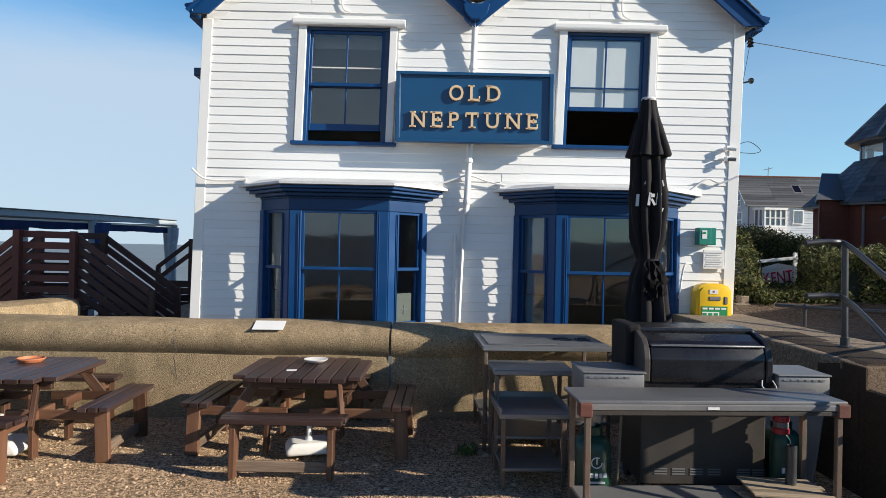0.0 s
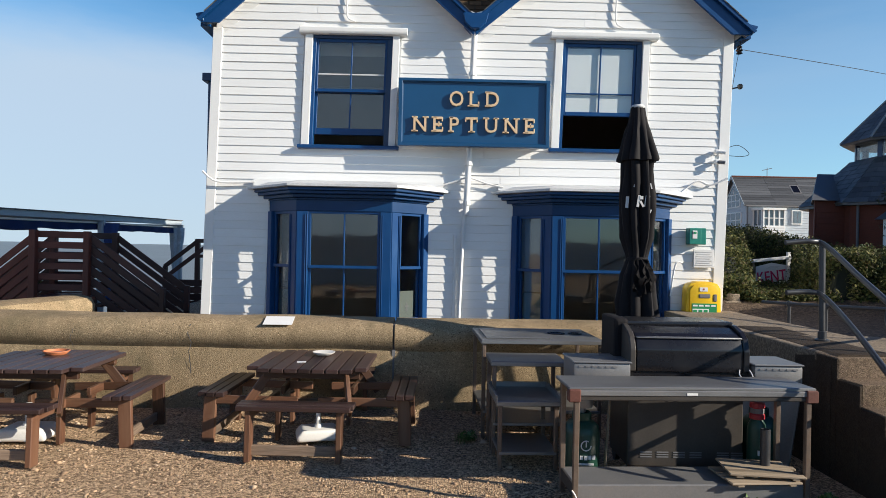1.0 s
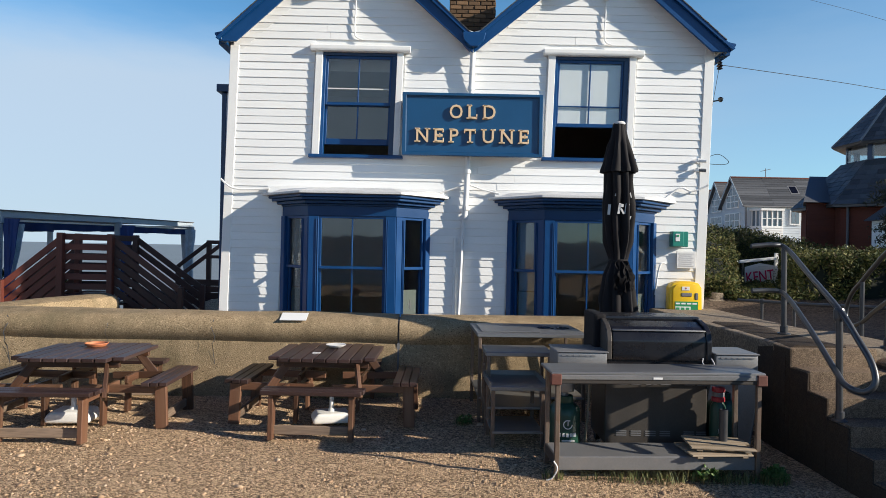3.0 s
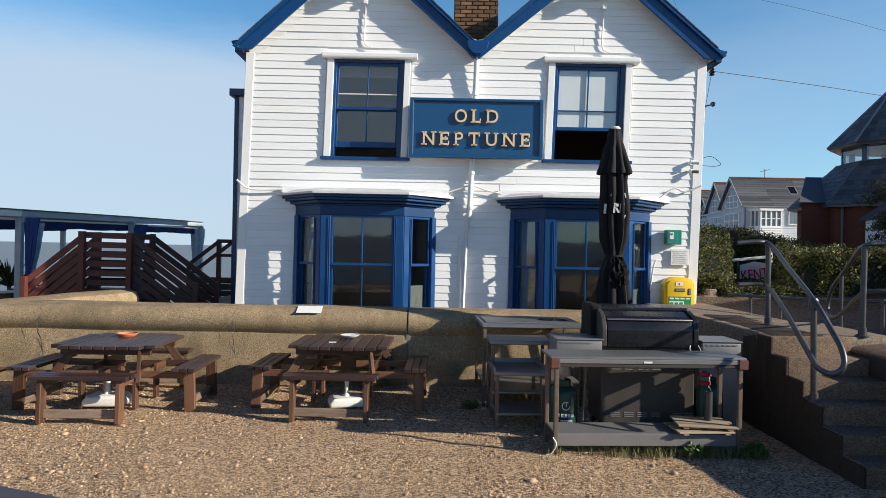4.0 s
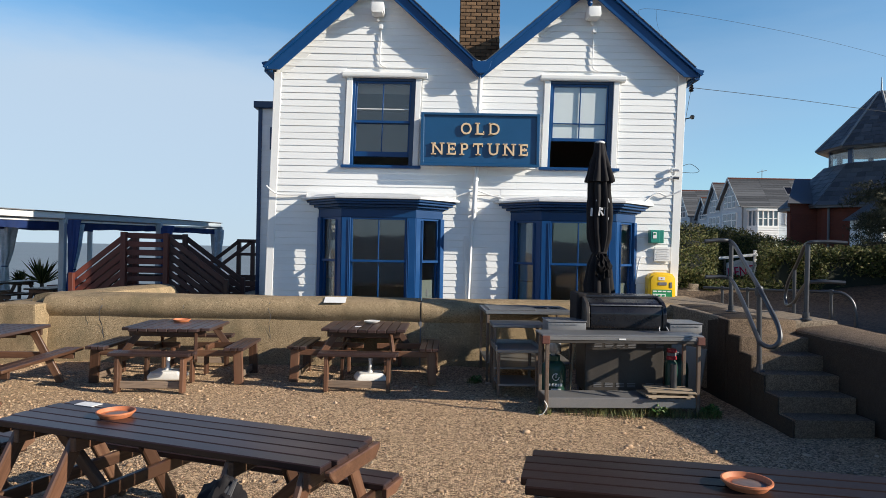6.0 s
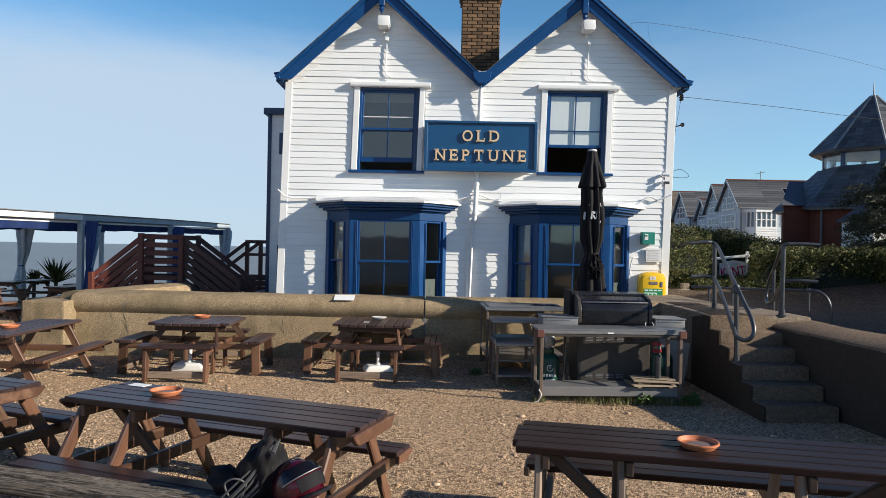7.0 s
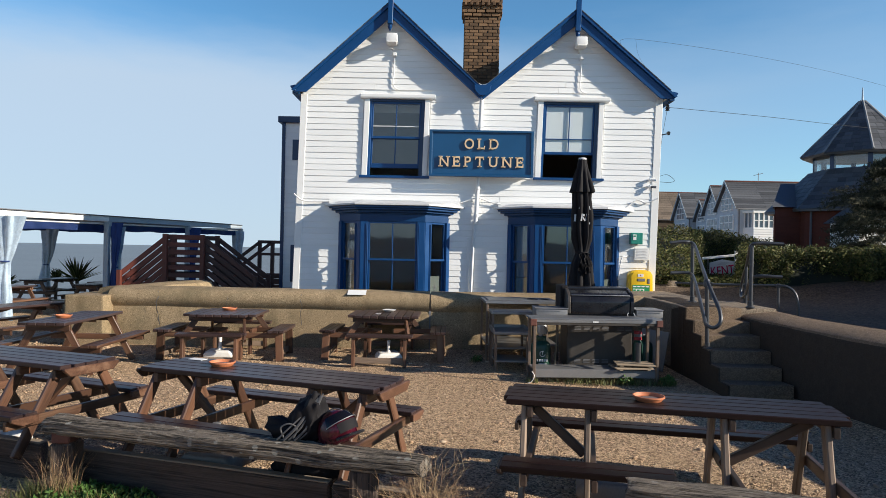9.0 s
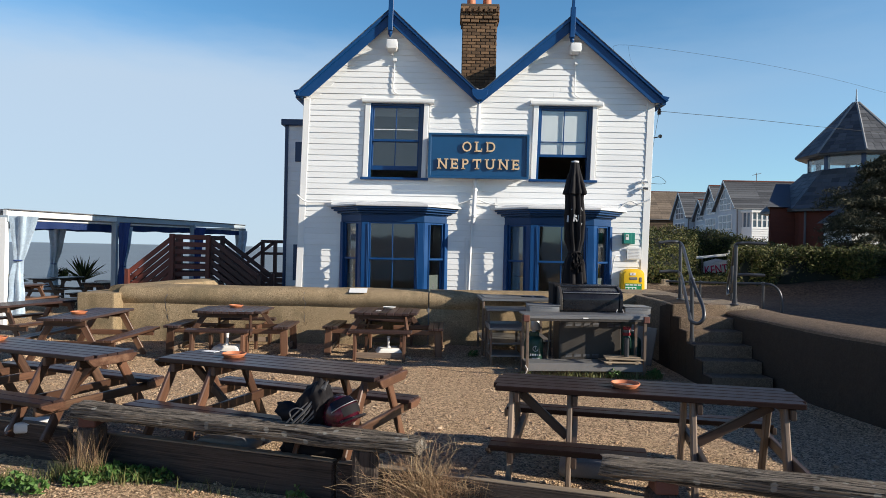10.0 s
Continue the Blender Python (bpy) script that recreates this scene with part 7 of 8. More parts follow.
for i in range(3):
    for row, off in ((NEAR, 0.0), (FAR, 0.0)):
        a, b = row[i], row[i + 1]
        bar("side_beam", (*a, PZ[i]), (*b, PZ[i + 1]), 0.10, 0.14, WHITE_TRIM if (i == 0 and row is NEAR) else FRAME_GREY, perg)
        bar("top_batten", (a[0] + 0.03, a[1], PZ[i] + 0.082), (b[0] + 0.03, b[1], PZ[i + 1] + 0.082), 0.14, 0.022, INK, perg)
    for k in range(1, 4):
        f = k / 4
        p = Vector((*NEAR[i], PZ[i])).lerp(Vector((*NEAR[i + 1], PZ[i + 1])), f)
        q = Vector((*FAR[i], PZ[i])).lerp(Vector((*FAR[i + 1], PZ[i + 1])), f)
        bar("rafter", p + Vector((0, 0, 0.02)), q + Vector((0, 0, 0.02)), 0.06, 0.10, FRAME_GREY, perg)

    # awning valance: a hanging cloth with a sagging lower edge and folds
    def valance(a, b, za, zb, drop):
        bm = bmesh.new()
        n = 40
        top, low = [], []
        d = Vector((b[0] - a[0], b[1] - a[1], 0))
        side = Vector((d.y, -d.x, 0)).normalized()
        for k in range(n + 1):
            f = k / n
            p = Vector((a[0], a[1], za + (zb - za) * f)) + d * f
            w = 0.03 * math.sin(f * 40) + 0.04 * noise.noise((f * 6, a[0], 0))
            top.append(bm.verts.new(p + side * w * 0.3))
            low.append(bm.verts.new(p + side * w - Vector((0, 0, drop * (0.92 + 0.10 * abs(math.sin(f * math.pi * 2)) + 0.1 * noise.noise((f * 9, 2, a[1])))))))
        for k in range(n):
            bm.faces.new((top[k], top[k + 1], low[k + 1], low[k]))
        bmesh.ops.solidify(bm, geom=bm.faces[:], thickness=0.006)
        part("awning", bm, AWNING, perg, "dark blue awning cloth", smooth=True)

    valance((NEAR[i][0] - 0.1, NEAR[i][1]), (NEAR[i + 1][0] - 0.1, NEAR[i + 1][1]), PZ[i] - 0.15, PZ[i + 1] - 0.15, 0.17)
    bar("blind_rail", (NEAR[i][0] - 0.1, NEAR[i][1], PZ[i] - 0.125), (NEAR[i + 1][0] - 0.1, NEAR[i + 1][1], PZ[i + 1] - 0.125), 0.05, 0.045, WHITE_TRIM, perg)
    valance((FAR[i][0] + 0.1, FAR[i][1]), (FAR[i + 1][0] + 0.1, FAR[i + 1][1]), PZ[i] - 0.05, PZ[i + 1] - 0.05, 0.26)
    bm = bmesh.new()
    vs = [bm.verts.new((*c, z + 0.085)) for c, z in ((NEAR[i], PZ[i]), (NEAR[i + 1], PZ[i + 1]), (FAR[i + 1], PZ[i + 1]), (FAR[i], PZ[i]))]
    bm.faces.new(vs)
    bmesh.ops.solidify(bm, geom=bm.faces[:], thickness=0.02)
    part("roof_sheet", bm, FRAME_GREY, perg, "pale roofing sheet")


def curtain(x, y, z0, z1, waist, r, material, label):
    """A sheet gathered on a post: spread at its head, drawn in by a tie and hanging askew below."""
    bm = bmesh.new()
    rows = []
    n, steps = 40, 26
    seed = x * 3.7 + y
    for j in range(steps + 1):
        z = z1 + (z0 - z1) * j / steps
        up = (z - waist) / (z1 - waist) if z > waist else (waist - z) / (waist - z0)
        wide = r * (0.42 + (0.85 if z > waist else 0.55) * up ** 0.8)
        shift = r * (0.45 * up if z > waist else -0.35 * up) + 0.03 * noise.noise((z * 2.3, seed, 0))
        row = []
        for k in range(n):
            a = k * math.tau / n
            fold = 1 + 0.20 * math.sin(6 * a + 1.5 * z + seed) + 0.30 * noise.noise((math.cos(a) * 1.6 + seed, math.sin(a) * 1.6, z * 1.4))
            row.append(bm.verts.new((x + shift + wide * fold * math.cos(a), y + 0.55 * wide * fold * math.sin(a), z + (0.08 * noise.noise((a, seed, 3)) if j == steps else 0))))
        rows.append(row)
    for a, b in zip(rows, rows[1:]):
        for k in range(n):
            bm.faces.new((a[k], a[(k + 1) % n], b[(k + 1) % n], b[k]))
    part("curtain", bm, material, perg, label, smooth=True)
    part("curtain_tie", lathe([(r * 0.44, -0.015), (r * 0.5, 0), (r * 0.44, 0.015)], 16, (x, y, waist)), AWNING, perg)


curtain(-9.32, 9.62, 0.2, 2.38, 1.42, 0.22, SHEET, "gathered clear plastic curtain")
curtain(-8.90, 13.35, 0.25, 2.4, 1.2, 0.12, AWNING, "gathered dark blue curtain")
curtain(-8.98, 13.6, 0.4, 2.3, 1.2, 0.14, SHEET, "gathered clear plastic curtain")
curtain(-8.25, 17.1, 0.4, 2.4, 1.2, 0.15, AWNING, "gathered dark blue curtain")
curtain(-7.95, 20.7, 0.3, 2.4, 1.1, 0.16, SHEET, "gathered clear plastic curtain")
curtain(-13.8, 14.0, 0.2, 2.4, 1.1, 0.24, SHEET, "gathered clear plastic curtain")
curtain(-13.22, 17.5, 0.2, 2.4, 1.1, 0.22, SHEET, "gathered clear plastic curtain")
for k in range(5):
    tb = thing("timber_planter", pose(-10.6 + 0.9 * k, 16.2 + 0.4 * k, 0), "dark timber bench planter beside the pergola", "planter", "timber planters")
    bar("body", (-11.0 + 0.9 * k, 16.2 + 0.4 * k, 0.3), (-10.2 + 0.9 * k, 16.2 + 0.4 * k, 0.3), 0.35, 0.6, DARKWOOD, tb)
    bar("rim", (-11.05 + 0.9 * k, 16.2 + 0.4 * k, 0.62), (-10.15 + 0.9 * k, 16.2 + 0.4 * k, 0.62), 0.42, 0.05, DARKWOOD, tb)


# ---- plants ----
def scatter(name, verts, faces, material, label, category, kind="", parent=None):
    me = raw(name, verts, faces, material)
    if parent is not None:
        return hang(new(name, me), parent)
    ob = new(name, me)
    WORLD[ob] = Matrix()
    return tagged(ob, label, category, kind=kind)


def blades(spots, height, width, lean, rng):
    """Thin curved blades rising from the spots."""
    v, f = [], []
    for x, y, z in spots:
        h = height * rng.uniform(0.45, 1.1)
        a = rng.uniform(0, math.tau)
        l = lean * rng.uniform(0.2, 1.2) * h
        w = width * rng.uniform(0.6, 1.2)
        dx, dy = math.cos(a), math.sin(a)
        px_, py_ = -dy * w / 2, dx * w / 2
        i = len(v)
        v += [(x - px_, y - py_, z), (x + px_, y + py_, z), (x + dx * l * 0.35 + px_ * 0.8, y + dy * l * 0.35 + py_ * 0.8, z + h * 0.55), (x + dx * l * 0.35 - px_ * 0.8, y + dy * l * 0.35 - py_ * 0.8, z + h * 0.55), (x + dx * l, y + dy * l, z + h)]
        f += [(i, i + 1, i + 2, i + 3), (i + 3, i + 2, i + 4)]
    return v, f


def curls(spots, reach, width, rng):
    """Dead stems that rise, bend over and wander."""
    v, f = [], []
    for x, y, z in spots:
        p = Vector((x, y, z))
        d = Vector((rng.gauss(0, 0.35), rng.gauss(0, 0.3), 1.0)).normalized()
        w = width * rng.uniform(0.6, 1.2)
        seg = reach * rng.uniform(0.5, 1.2) / 8
        for k in range(9):
            side = d.orthogonal().normalized() * w / 2 * (1 - k / 12)
            v += [tuple(p - side), tuple(p + side)]
            if k:
                i = len(v) - 4
                f.append((i, i + 1, i + 3, i + 2))
            p = p + d * seg
            d = (d + Vector((rng.gauss(0, 0.38), rng.gauss(0, 0.38), rng.gauss(-0.16, 0.3)))).normalized()
            if p.z < 0.0:
                d.z = abs(d.z)
    return v, f


def leaf_cloud(points, size, rng, droop=0.0, slim=0.45):
    v, f = [], []
    for p in points:
        s = size * rng.uniform(0.6, 1.3)
        a = Vector((rng.gauss(0, 1), rng.gauss(0, 1), rng.gauss(0, 1) - droop)).normalized()
        b = a.orthogonal().normalized()
        b.rotate(Matrix.Rotation(rng.uniform(0, math.tau), 3, a))
        c = a.cross(b)
        i = len(v)
        p = Vector(p)
        v += [tuple(p - b * s), tuple(p + c * s * slim + a * s * 0.12), tuple(p + b * s), tuple(p - c * s * slim + a * s * 0.12)]
        f += [(i, i + 1, i + 2, i + 3)]
    return v, f


rng = random.Random(7)


def patch(cx, cy, rx, ry, n, z=None):
    out = []
    for _ in range(n):
        a, r = rng.uniform(0, math.tau), math.sqrt(rng.random())
        x, y = cx + rx * r * math.cos(a), cy + ry * r * math.sin(a)
        out.append((x, y, ground_height(x, y) - 0.015 if z is None else z))
    return out


green_spots = patch(1.17, 4.98, 0.10, 0.06, 60) + patch(2.0, 4.97, 0.30, 0.09, 150) + patch(2.65, 5.02, 0.35, 0.10, 260) + patch(3.05, 5.0, 0.16, 0.10, 140) + patch(0.45, 6.7, 0.10, 0.08, 60) + patch(1.6, 4.95, 0.2, 0.05, 40)
scatter("grass", *blades(green_spots, 0.11, 0.008, 0.7, rng), GRASS, "short green grass tufts growing through the shingle", "grass", "stuff")
front_spots = patch(-3.22, 1.0, 0.22, 0.14, 420) + patch(-3.6, 0.85, 0.35, 0.15, 150) + patch(-2.7, 0.92, 0.3, 0.1, 90) + patch(-1.9, 0.72, 0.4, 0.08, 40)
scatter("verge_grass", *blades(front_spots, 0.15, 0.007, 0.8, rng), GRASS, "rough green grass on the verge before the edging", "grass", "stuff")
straw_spots = patch(-0.15, 0.24, 0.11, 0.10, 950) + patch(-3.12, 0.98, 0.14, 0.09, 170) + patch(0.15, 0.15, 0.15, 0.08, 160) + patch(-0.42, 0.2, 0.10, 0.06, 45) + patch(1.5, -0.35, 0.3, 0.08, 60)
scatter("dry_grass", *blades(straw_spots, 0.46, 0.0034, 0.62, rng), STRAW, "tall dry straw-coloured grass beside the beam benches", "grass", "stuff")
scatter("dry_grass_tangle", *curls(patch(-0.16, 0.25, 0.13, 0.10, 700), 0.72, 0.0046, rng), STRAW, "bent dry stems tangled beside the bench stump", "grass", "stuff")
scatter("dry_grass_green_base", *blades(patch(-0.2, 0.2, 0.2, 0.12, 260) + patch(-3.1, 0.95, 0.2, 0.1, 120), 0.22, 0.008, 0.6, rng), GRASS, "green blades at the foot of the dry grass", "grass", "stuff")
weed_pts = []
for cx, cy, n, r in ((-2.90, 1.02, 520, 0.20), (-2.68, 0.98, 300, 0.15), (-2.45, 0.93, 120, 0.12), (-3.55, 0.72, 200, 0.16), (-3.10, 0.85, 160, 0.15), (-3.35, 0.62, 120, 0.12), (-0.2, 0.2, 120, 0.1), (3.08, 5.02, 240, 0.12), (2.5, 5.03, 100, 0.12), (0.5, 6.68, 60, 0.08), (-1.2, 0.55, 40, 0.1)):
    for _ in range(n):
        a, q = rng.uniform(0, math.tau), math.sqrt(rng.random()) * r
        x, y = cx + q * math.cos(a), cy + q * math.sin(a) * 0.6
        weed_pts.append((x, y, ground_height(x, y) + 0.01 + rng.random() * 0.14 * (1 - q / r * 0.6)))
scatter("weeds", *leaf_cloud(weed_pts, 0.030, rng), WEED, "low leafy green weeds in the shingle", "weeds", "stuff")

# shrubs on the bank: a low gap runs back to the banner, with higher growth round it
def shrub_height(x, y):
    r = x / (y + 4.7)
    pts = [(0.0, 2.8), (0.40, 2.8), (0.444, 2.55), (0.487, 2.33), (0.53, 2.14), (0.60, 2.0), (2.0, 2.0)]
    for (a, p), (b, q) in zip(pts, pts[1:]):
        if r <= b:
            far = p + (q - p) * (r - a) / (b - a)
            break
    f = min(1, max(0, (y - 12.4) / 9.5))
    u = x - 0.4413 * (y + 2.9)
    low = (1.28 if u < 0 else 1.92)
    if abs(u) < 0.85 + 0.3 * noise.noise((y * 0.8, 0, 4 + (u > 0))) and y < 22.4:
        return 1.16 + 0.05 * noise.noise((x * 2, y * 2, 0))
    h = low + (far - low) * (f ** 0.7 if u < 0 else f ** 1.5)
    if y > 18.0 and 0 < u < 4.5 and y < 22.4:
        h = min(h, 1.5)
    return h + 0.34 * noise.noise((x * 0.7, y * 0.7, 2)) + 0.22 * noise.noise((x * 2.3, y * 2.3, 6))


hedge_pts = []
while len(hedge_pts) < 105000:
    y = 12.3 + 13.0 * rng.random() ** 1.3
    x = rng.uniform(0.29, 0.72) * (y + 4.7)
    if x < 4.75:
        continue
    h = shrub_height(x, y)
    if rng.random() < 0.35:
        x = rng.uniform(4.9, 13.0)
        h = shrub_height(x, 12.6)
        z = 0.92 + (h - 0.9) * rng.random() ** 0.8
        y = 12.42 + rng.gauss(0, 0.07) + 0.75 * noise.noise((x * 0.9, z * 0.8, 1)) + 0.30 * noise.noise((x * 2.9, z * 2.4, 5)) + 0.35 * (h - z)
    else:
        z = h - 0.22 * rng.random() ** 2
    if len(hedge_pts) % 14 == 0:
        x, y = rng.uniform(9.6, 12.6), 22.45 + rng.gauss(0, 0.1)
        z = rng.uniform(1.1, shrub_height(x, 23.0))
    elif len(hedge_pts) % 14 < 3:
        y = rng.uniform(12.5, 22.4)
        side = rng.choice((-0.75, 0.75))
        x = 0.4413 * (y + 2.9) + side + rng.gauss(0, 0.06)
        z = rng.uniform(1.1, shrub_height(x + side * 0.4, y))
    hedge_pts.append((x + rng.gauss(0, 0.05), y + rng.gauss(0, 0.05), z + rng.gauss(0, 0.045)))
scatter("hedge", *leaf_cloud(hedge_pts, 0.044, rng), LEAF, "sprawling dark green shrubs with sunlit yellowish tops on the bank", "hedge", "stuff")
# dark sheet below the leaves: stands in for the shade inside the shrubs
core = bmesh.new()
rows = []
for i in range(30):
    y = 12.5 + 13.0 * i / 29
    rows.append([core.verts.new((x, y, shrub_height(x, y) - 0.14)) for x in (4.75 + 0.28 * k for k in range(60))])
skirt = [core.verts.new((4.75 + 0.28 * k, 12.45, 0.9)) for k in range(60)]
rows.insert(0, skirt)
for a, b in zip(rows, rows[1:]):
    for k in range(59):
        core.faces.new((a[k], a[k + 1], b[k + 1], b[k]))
solid("hedge_wood", core, mat("hedge_shade_dark", (0.012, 0.016, 0.008), 0.9, var=0.4), "dark sheet that gives the shade inside the shrubs", "hedge", "stuff")
fl_pts = []
for _ in range(26):
    cx, cy = rng.uniform(8.9, 10.6), rng.uniform(15.0, 17.5)
    cz = shrub_height(cx, cy) + 0.05
    fl_pts += [(cx + rng.gauss(0, 0.035), cy + rng.gauss(0, 0.035), cz + rng.gauss(0, 0.035)) for _ in range(9)]
scatter("hedge_blossom", *leaf_cloud(fl_pts, 0.035, rng), islands("pale_blossom", [(0.45, 0.48, 0.3), (0.6, 0.6, 0.45)]), "pale seed heads among the shrub leaves", "blossom", "stuff")

# banner on its posts
ban = thing("banner_sign", pose(9.4, 18.2, 1.2), "white banner with magenta lettering on a white post rail", "sign")
part("cloth", rounded(prism([(9.00, 0.98), (9.82, 1.13), (9.84, 1.64), (9.43, 1.70), (9.00, 1.58)], "y", 18.2, 18.22), 0.004), PAPER, ban)
hang(new("lettering", written("KENT", 0.46, 0.02, PINK)), ban, pose(9.43, 18.185, 1.30, 0, -8, 0) @ Matrix.Diagonal((0.70, 1, 1, 1)))
for k in range(3):
    part("print_bar", boxes((9.28 + 0.05 * k, 9.55 + 0.05 * k, 18.19, 18.2, 1.52 + 0.036 * k, 1.536 + 0.036 * k)), PALE, ban)
bar("post", (9.92, 18.25, 1.0), (9.92, 18.25, 2.0), 0.085, 0.085, WHITE_TRIM, ban, up=(0, 1, 0))
bar("post", (8.96, 18.25, 1.0), (8.96, 18.25, 1.72), 0.05, 0.05, GREYWOOD, ban, up=(0, 1, 0))
bar("rail", (8.74, 18.2, 1.72), (9.96, 18.2, 1.86), 0.06, 0.085, WHITE_TRIM, ban)
side = thing("garden_steps", pose(5.5, 12.2, 0.8), "small pale concrete steps beside the bank", "steps")
for k in range(3):
    part("step", rounded(boxes((5.33 + 0.12 * k, 5.72, 12.0 + 0.05 * k, 12.5, 0.6, 0.92 + 0.13 * k)), 0.012), PAVING, side)


# ---- houses beyond the hedge ----
def far_house(x, y, wide, deep, eave, ridge, walls, roof, label):
    """A house whose gable looks towards -x, its ridge running along x."""
    h = thing("far_house", pose(x, y, 0.6), label, "house", "houses beyond the hedge")
    y0, y1 = y - wide / 2, y + wide / 2
    part("wall", prism([(y0, 0.0), (y1, 0.0), (y1, eave), (y, ridge - 0.2), (y0, eave)], "x", x, x + deep), walls, h)
    for s in (-1, 1):
        ey = y + s * (wide / 2 + 0.3)
        ez = eave - 0.3
        part("roof", prism([(y, ridge), (ey, ez), (ey, ez - 0.14), (y, ridge - 0.14)], "x", x - 0.35, x + deep + 0.2), roof, h)
        if s < 0:
            slant = math.hypot(ey - y, ez - ridge)
            turn = Euler((math.atan2(ridge - ez, y - ey), 0, 0)).to_matrix().to_4x4()
            for k in range(12):
                f = (k + 0.5) / 12
                for c in range(4):
                    xa = x - 0.33 + (deep + 0.5) * (c + 0.5) / 4
                    hang(new("slate_course", box_mesh(round((deep + 0.5) / 4 - 0.012, 2), round(slant / 12 - 0.03, 2), 0.03, roof, 0)), h, Matrix.Translation((xa, y + (ey - y) * f, ridge + (ez - ridge) * f + 0.015)) @ turn)
        bar("bargeboard", (x - 0.38, y, ridge - 0.06), (x - 0.38, ey, ez - 0.06), 0.05, 0.20, FRAME_GREY, h)
    part("ridge", boxes((x - 0.35, x + deep, y - 0.13, y + 0.13, ridge - 0.04, ridge + 0.07)), REDBRICK, h)
    part("gutter", boxes((x - 0.2, x + deep, y0 - 0.34, y0 - 0.22, eave - 0.42, eave - 0.32)), INK, h)
    part("downpipe", tube([(x + 0.12, y0 - 0.06, 0.2), (x + 0.12, y0 - 0.06, eave - 0.35)], 0.06, sides=6), INK, h)
    # tall gable window under a pointed head, and a wide one below
    for nm, z0, z1, hw in (("tall", eave - 0.45, ridge - 0.75, wide * 0.27), ("low", eave - 2.5, eave - 0.9, wide * 0.33)):
        wn_ = tagged(hang(new("window"), h, pose(x, y, z0)), "white-framed gable window")
        top = z1 if nm == "low" else z0 + 0.55 * (z1 - z0)
        out = [(y - hw, z0), (y + hw, z0), (y + hw, top), (y, z1), (y - hw, top)] if nm == "tall" else [(y - hw, z0), (y + hw, z0), (y + hw, z1), (y - hw, z1)]
        part("frame", prism(out, "x", x - 0.09, x - 0.01), WHITE_TRIM, wn_)
        for k in (-1, 0, 1):
            cy, q = y + k * hw * 0.64, hw * 0.25
            for za, zb in ((z0 + 0.12, (z0 + top) / 2 - 0.05), ((z0 + top) / 2 + 0.05, top - 0.1)):
                part("pane", boxes((x - 0.115, x - 0.095, cy - q, cy + q, za, zb)), GLASSDARK, wn_)
        if nm == "tall":
            for k in (-1, 1):
                part("pane", prism([(y + k * 0.08, top), (y + k * hw * 0.8, top), (y + k * 0.08, z1 - 0.25)], "x", x - 0.115, x - 0.095), GLASSDARK, wn_)
    for k in range(int((eave - 2.0) / 0.24)):
        z = 2.0 + 0.24 * k
        bar("cladding_board", (x - 0.02, y0 + 0.05, z), (x - 0.02, y1 - 0.05, z), 0.035, 0.06, walls, h, bevel=0)
        bar("cladding_board", (x + 0.05, y0 - 0.02, z), (x + deep - 0.1, y0 - 0.02, z), 0.035, 0.06, walls, h, bevel=0)
    return h


HIP_GREY = mat("grey_hip_lead", (0.24, 0.25, 0.26), 0.6, var=0.2)
GLASSDARK = mat("far_window_glass", (0.15, 0.19, 0.23), 0.1, var=0.3, scale=1, bump=0)
PANTILE = mat("brown_roof_tiles", (0.15, 0.115, 0.085), 0.8, var=0.4, scale=3, fine=9, bump=0.6, depth=0.03, per_object=0.4)
near_house = far_house(30.15, 65.9, 5.1, 12.0, 7.05, 9.8, BOARDGREY, SLATE, "pale clad house with slate roof and tall gable window")
far_house(30.85, 71.4, 4.5, 9, 6.95, 9.85, BOARDGREY, SLATE, "pale clad house with slate roof beyond the hedge")
far_house(31.5, 76.2, 3.6, 9, 6.4, 8.6, BOARDGREY, SLATE, "pale clad house with a lower slate roof")
far_house(30.7, 81.0, 5.2, 7, 6.8, 9.9, BOARDGREY, SLATE, "pale gabled house with slate roof further along")
far_house(27.2, 93.4, 9.0, 7.6, 7.1, 11.1, MORTAR, PANTILE, "brown-roofed house in the distance behind the pub")
bayw = tagged(hang(new("glazed_bay"), near_house, pose(31.9, 62.4, 1.2)), "white timber glazed bay on the clad house")
part("bay_wall", prism([(30.7, 63.35), (31.15, 62.0), (33.25, 62.0), (33.35, 63.35)], "z", 1.0, 4.75), WHITE_TRIM, bayw)
part("bay_head", prism([(30.6, 63.35), (31.08, 61.9), (33.32, 61.9), (33.42, 63.35)], "z", 6.22, 6.42), WHITE_TRIM, bayw)
part("bay_glass", prism([(30.85, 63.3), (31.25, 62.12), (33.15, 62.12), (33.25, 63.3)], "z", 4.75, 6.22), GLASSDARK, bayw)
for k in range(5):
    part("mullion", boxes((31.15 + 0.5 * k, 31.27 + 0.5 * k, 62.02, 62.12, 4.75, 6.22)), WHITE_TRIM, bayw)
for k in range(3):
    part("mullion", boxes((30.74 + 0.17 * k, 30.86 + 0.17 * k, 63.2 - 0.5 * k, 63.3 - 0.5 * k, 4.75, 6.22)), WHITE_TRIM, bayw)
part("transom", boxes((31.15, 33.25, 62.03, 62.1, 5.42, 5.50)), WHITE_TRIM, bayw)
for k in range(12):
    part("cladding_board", boxes((31.15, 33.25, 61.95, 62.0, 1.9 + 0.24 * k, 1.97 + 0.24 * k)), WHITE_TRIM, bayw)
sidew = tagged(hang(new("window"), near_house, pose(35.0, 63.3, 5.0)), "white-framed side window")
part("frame", boxes((34.55, 35.55, 63.2, 63.33, 4.95, 6.35)), WHITE_TRIM, sidew)
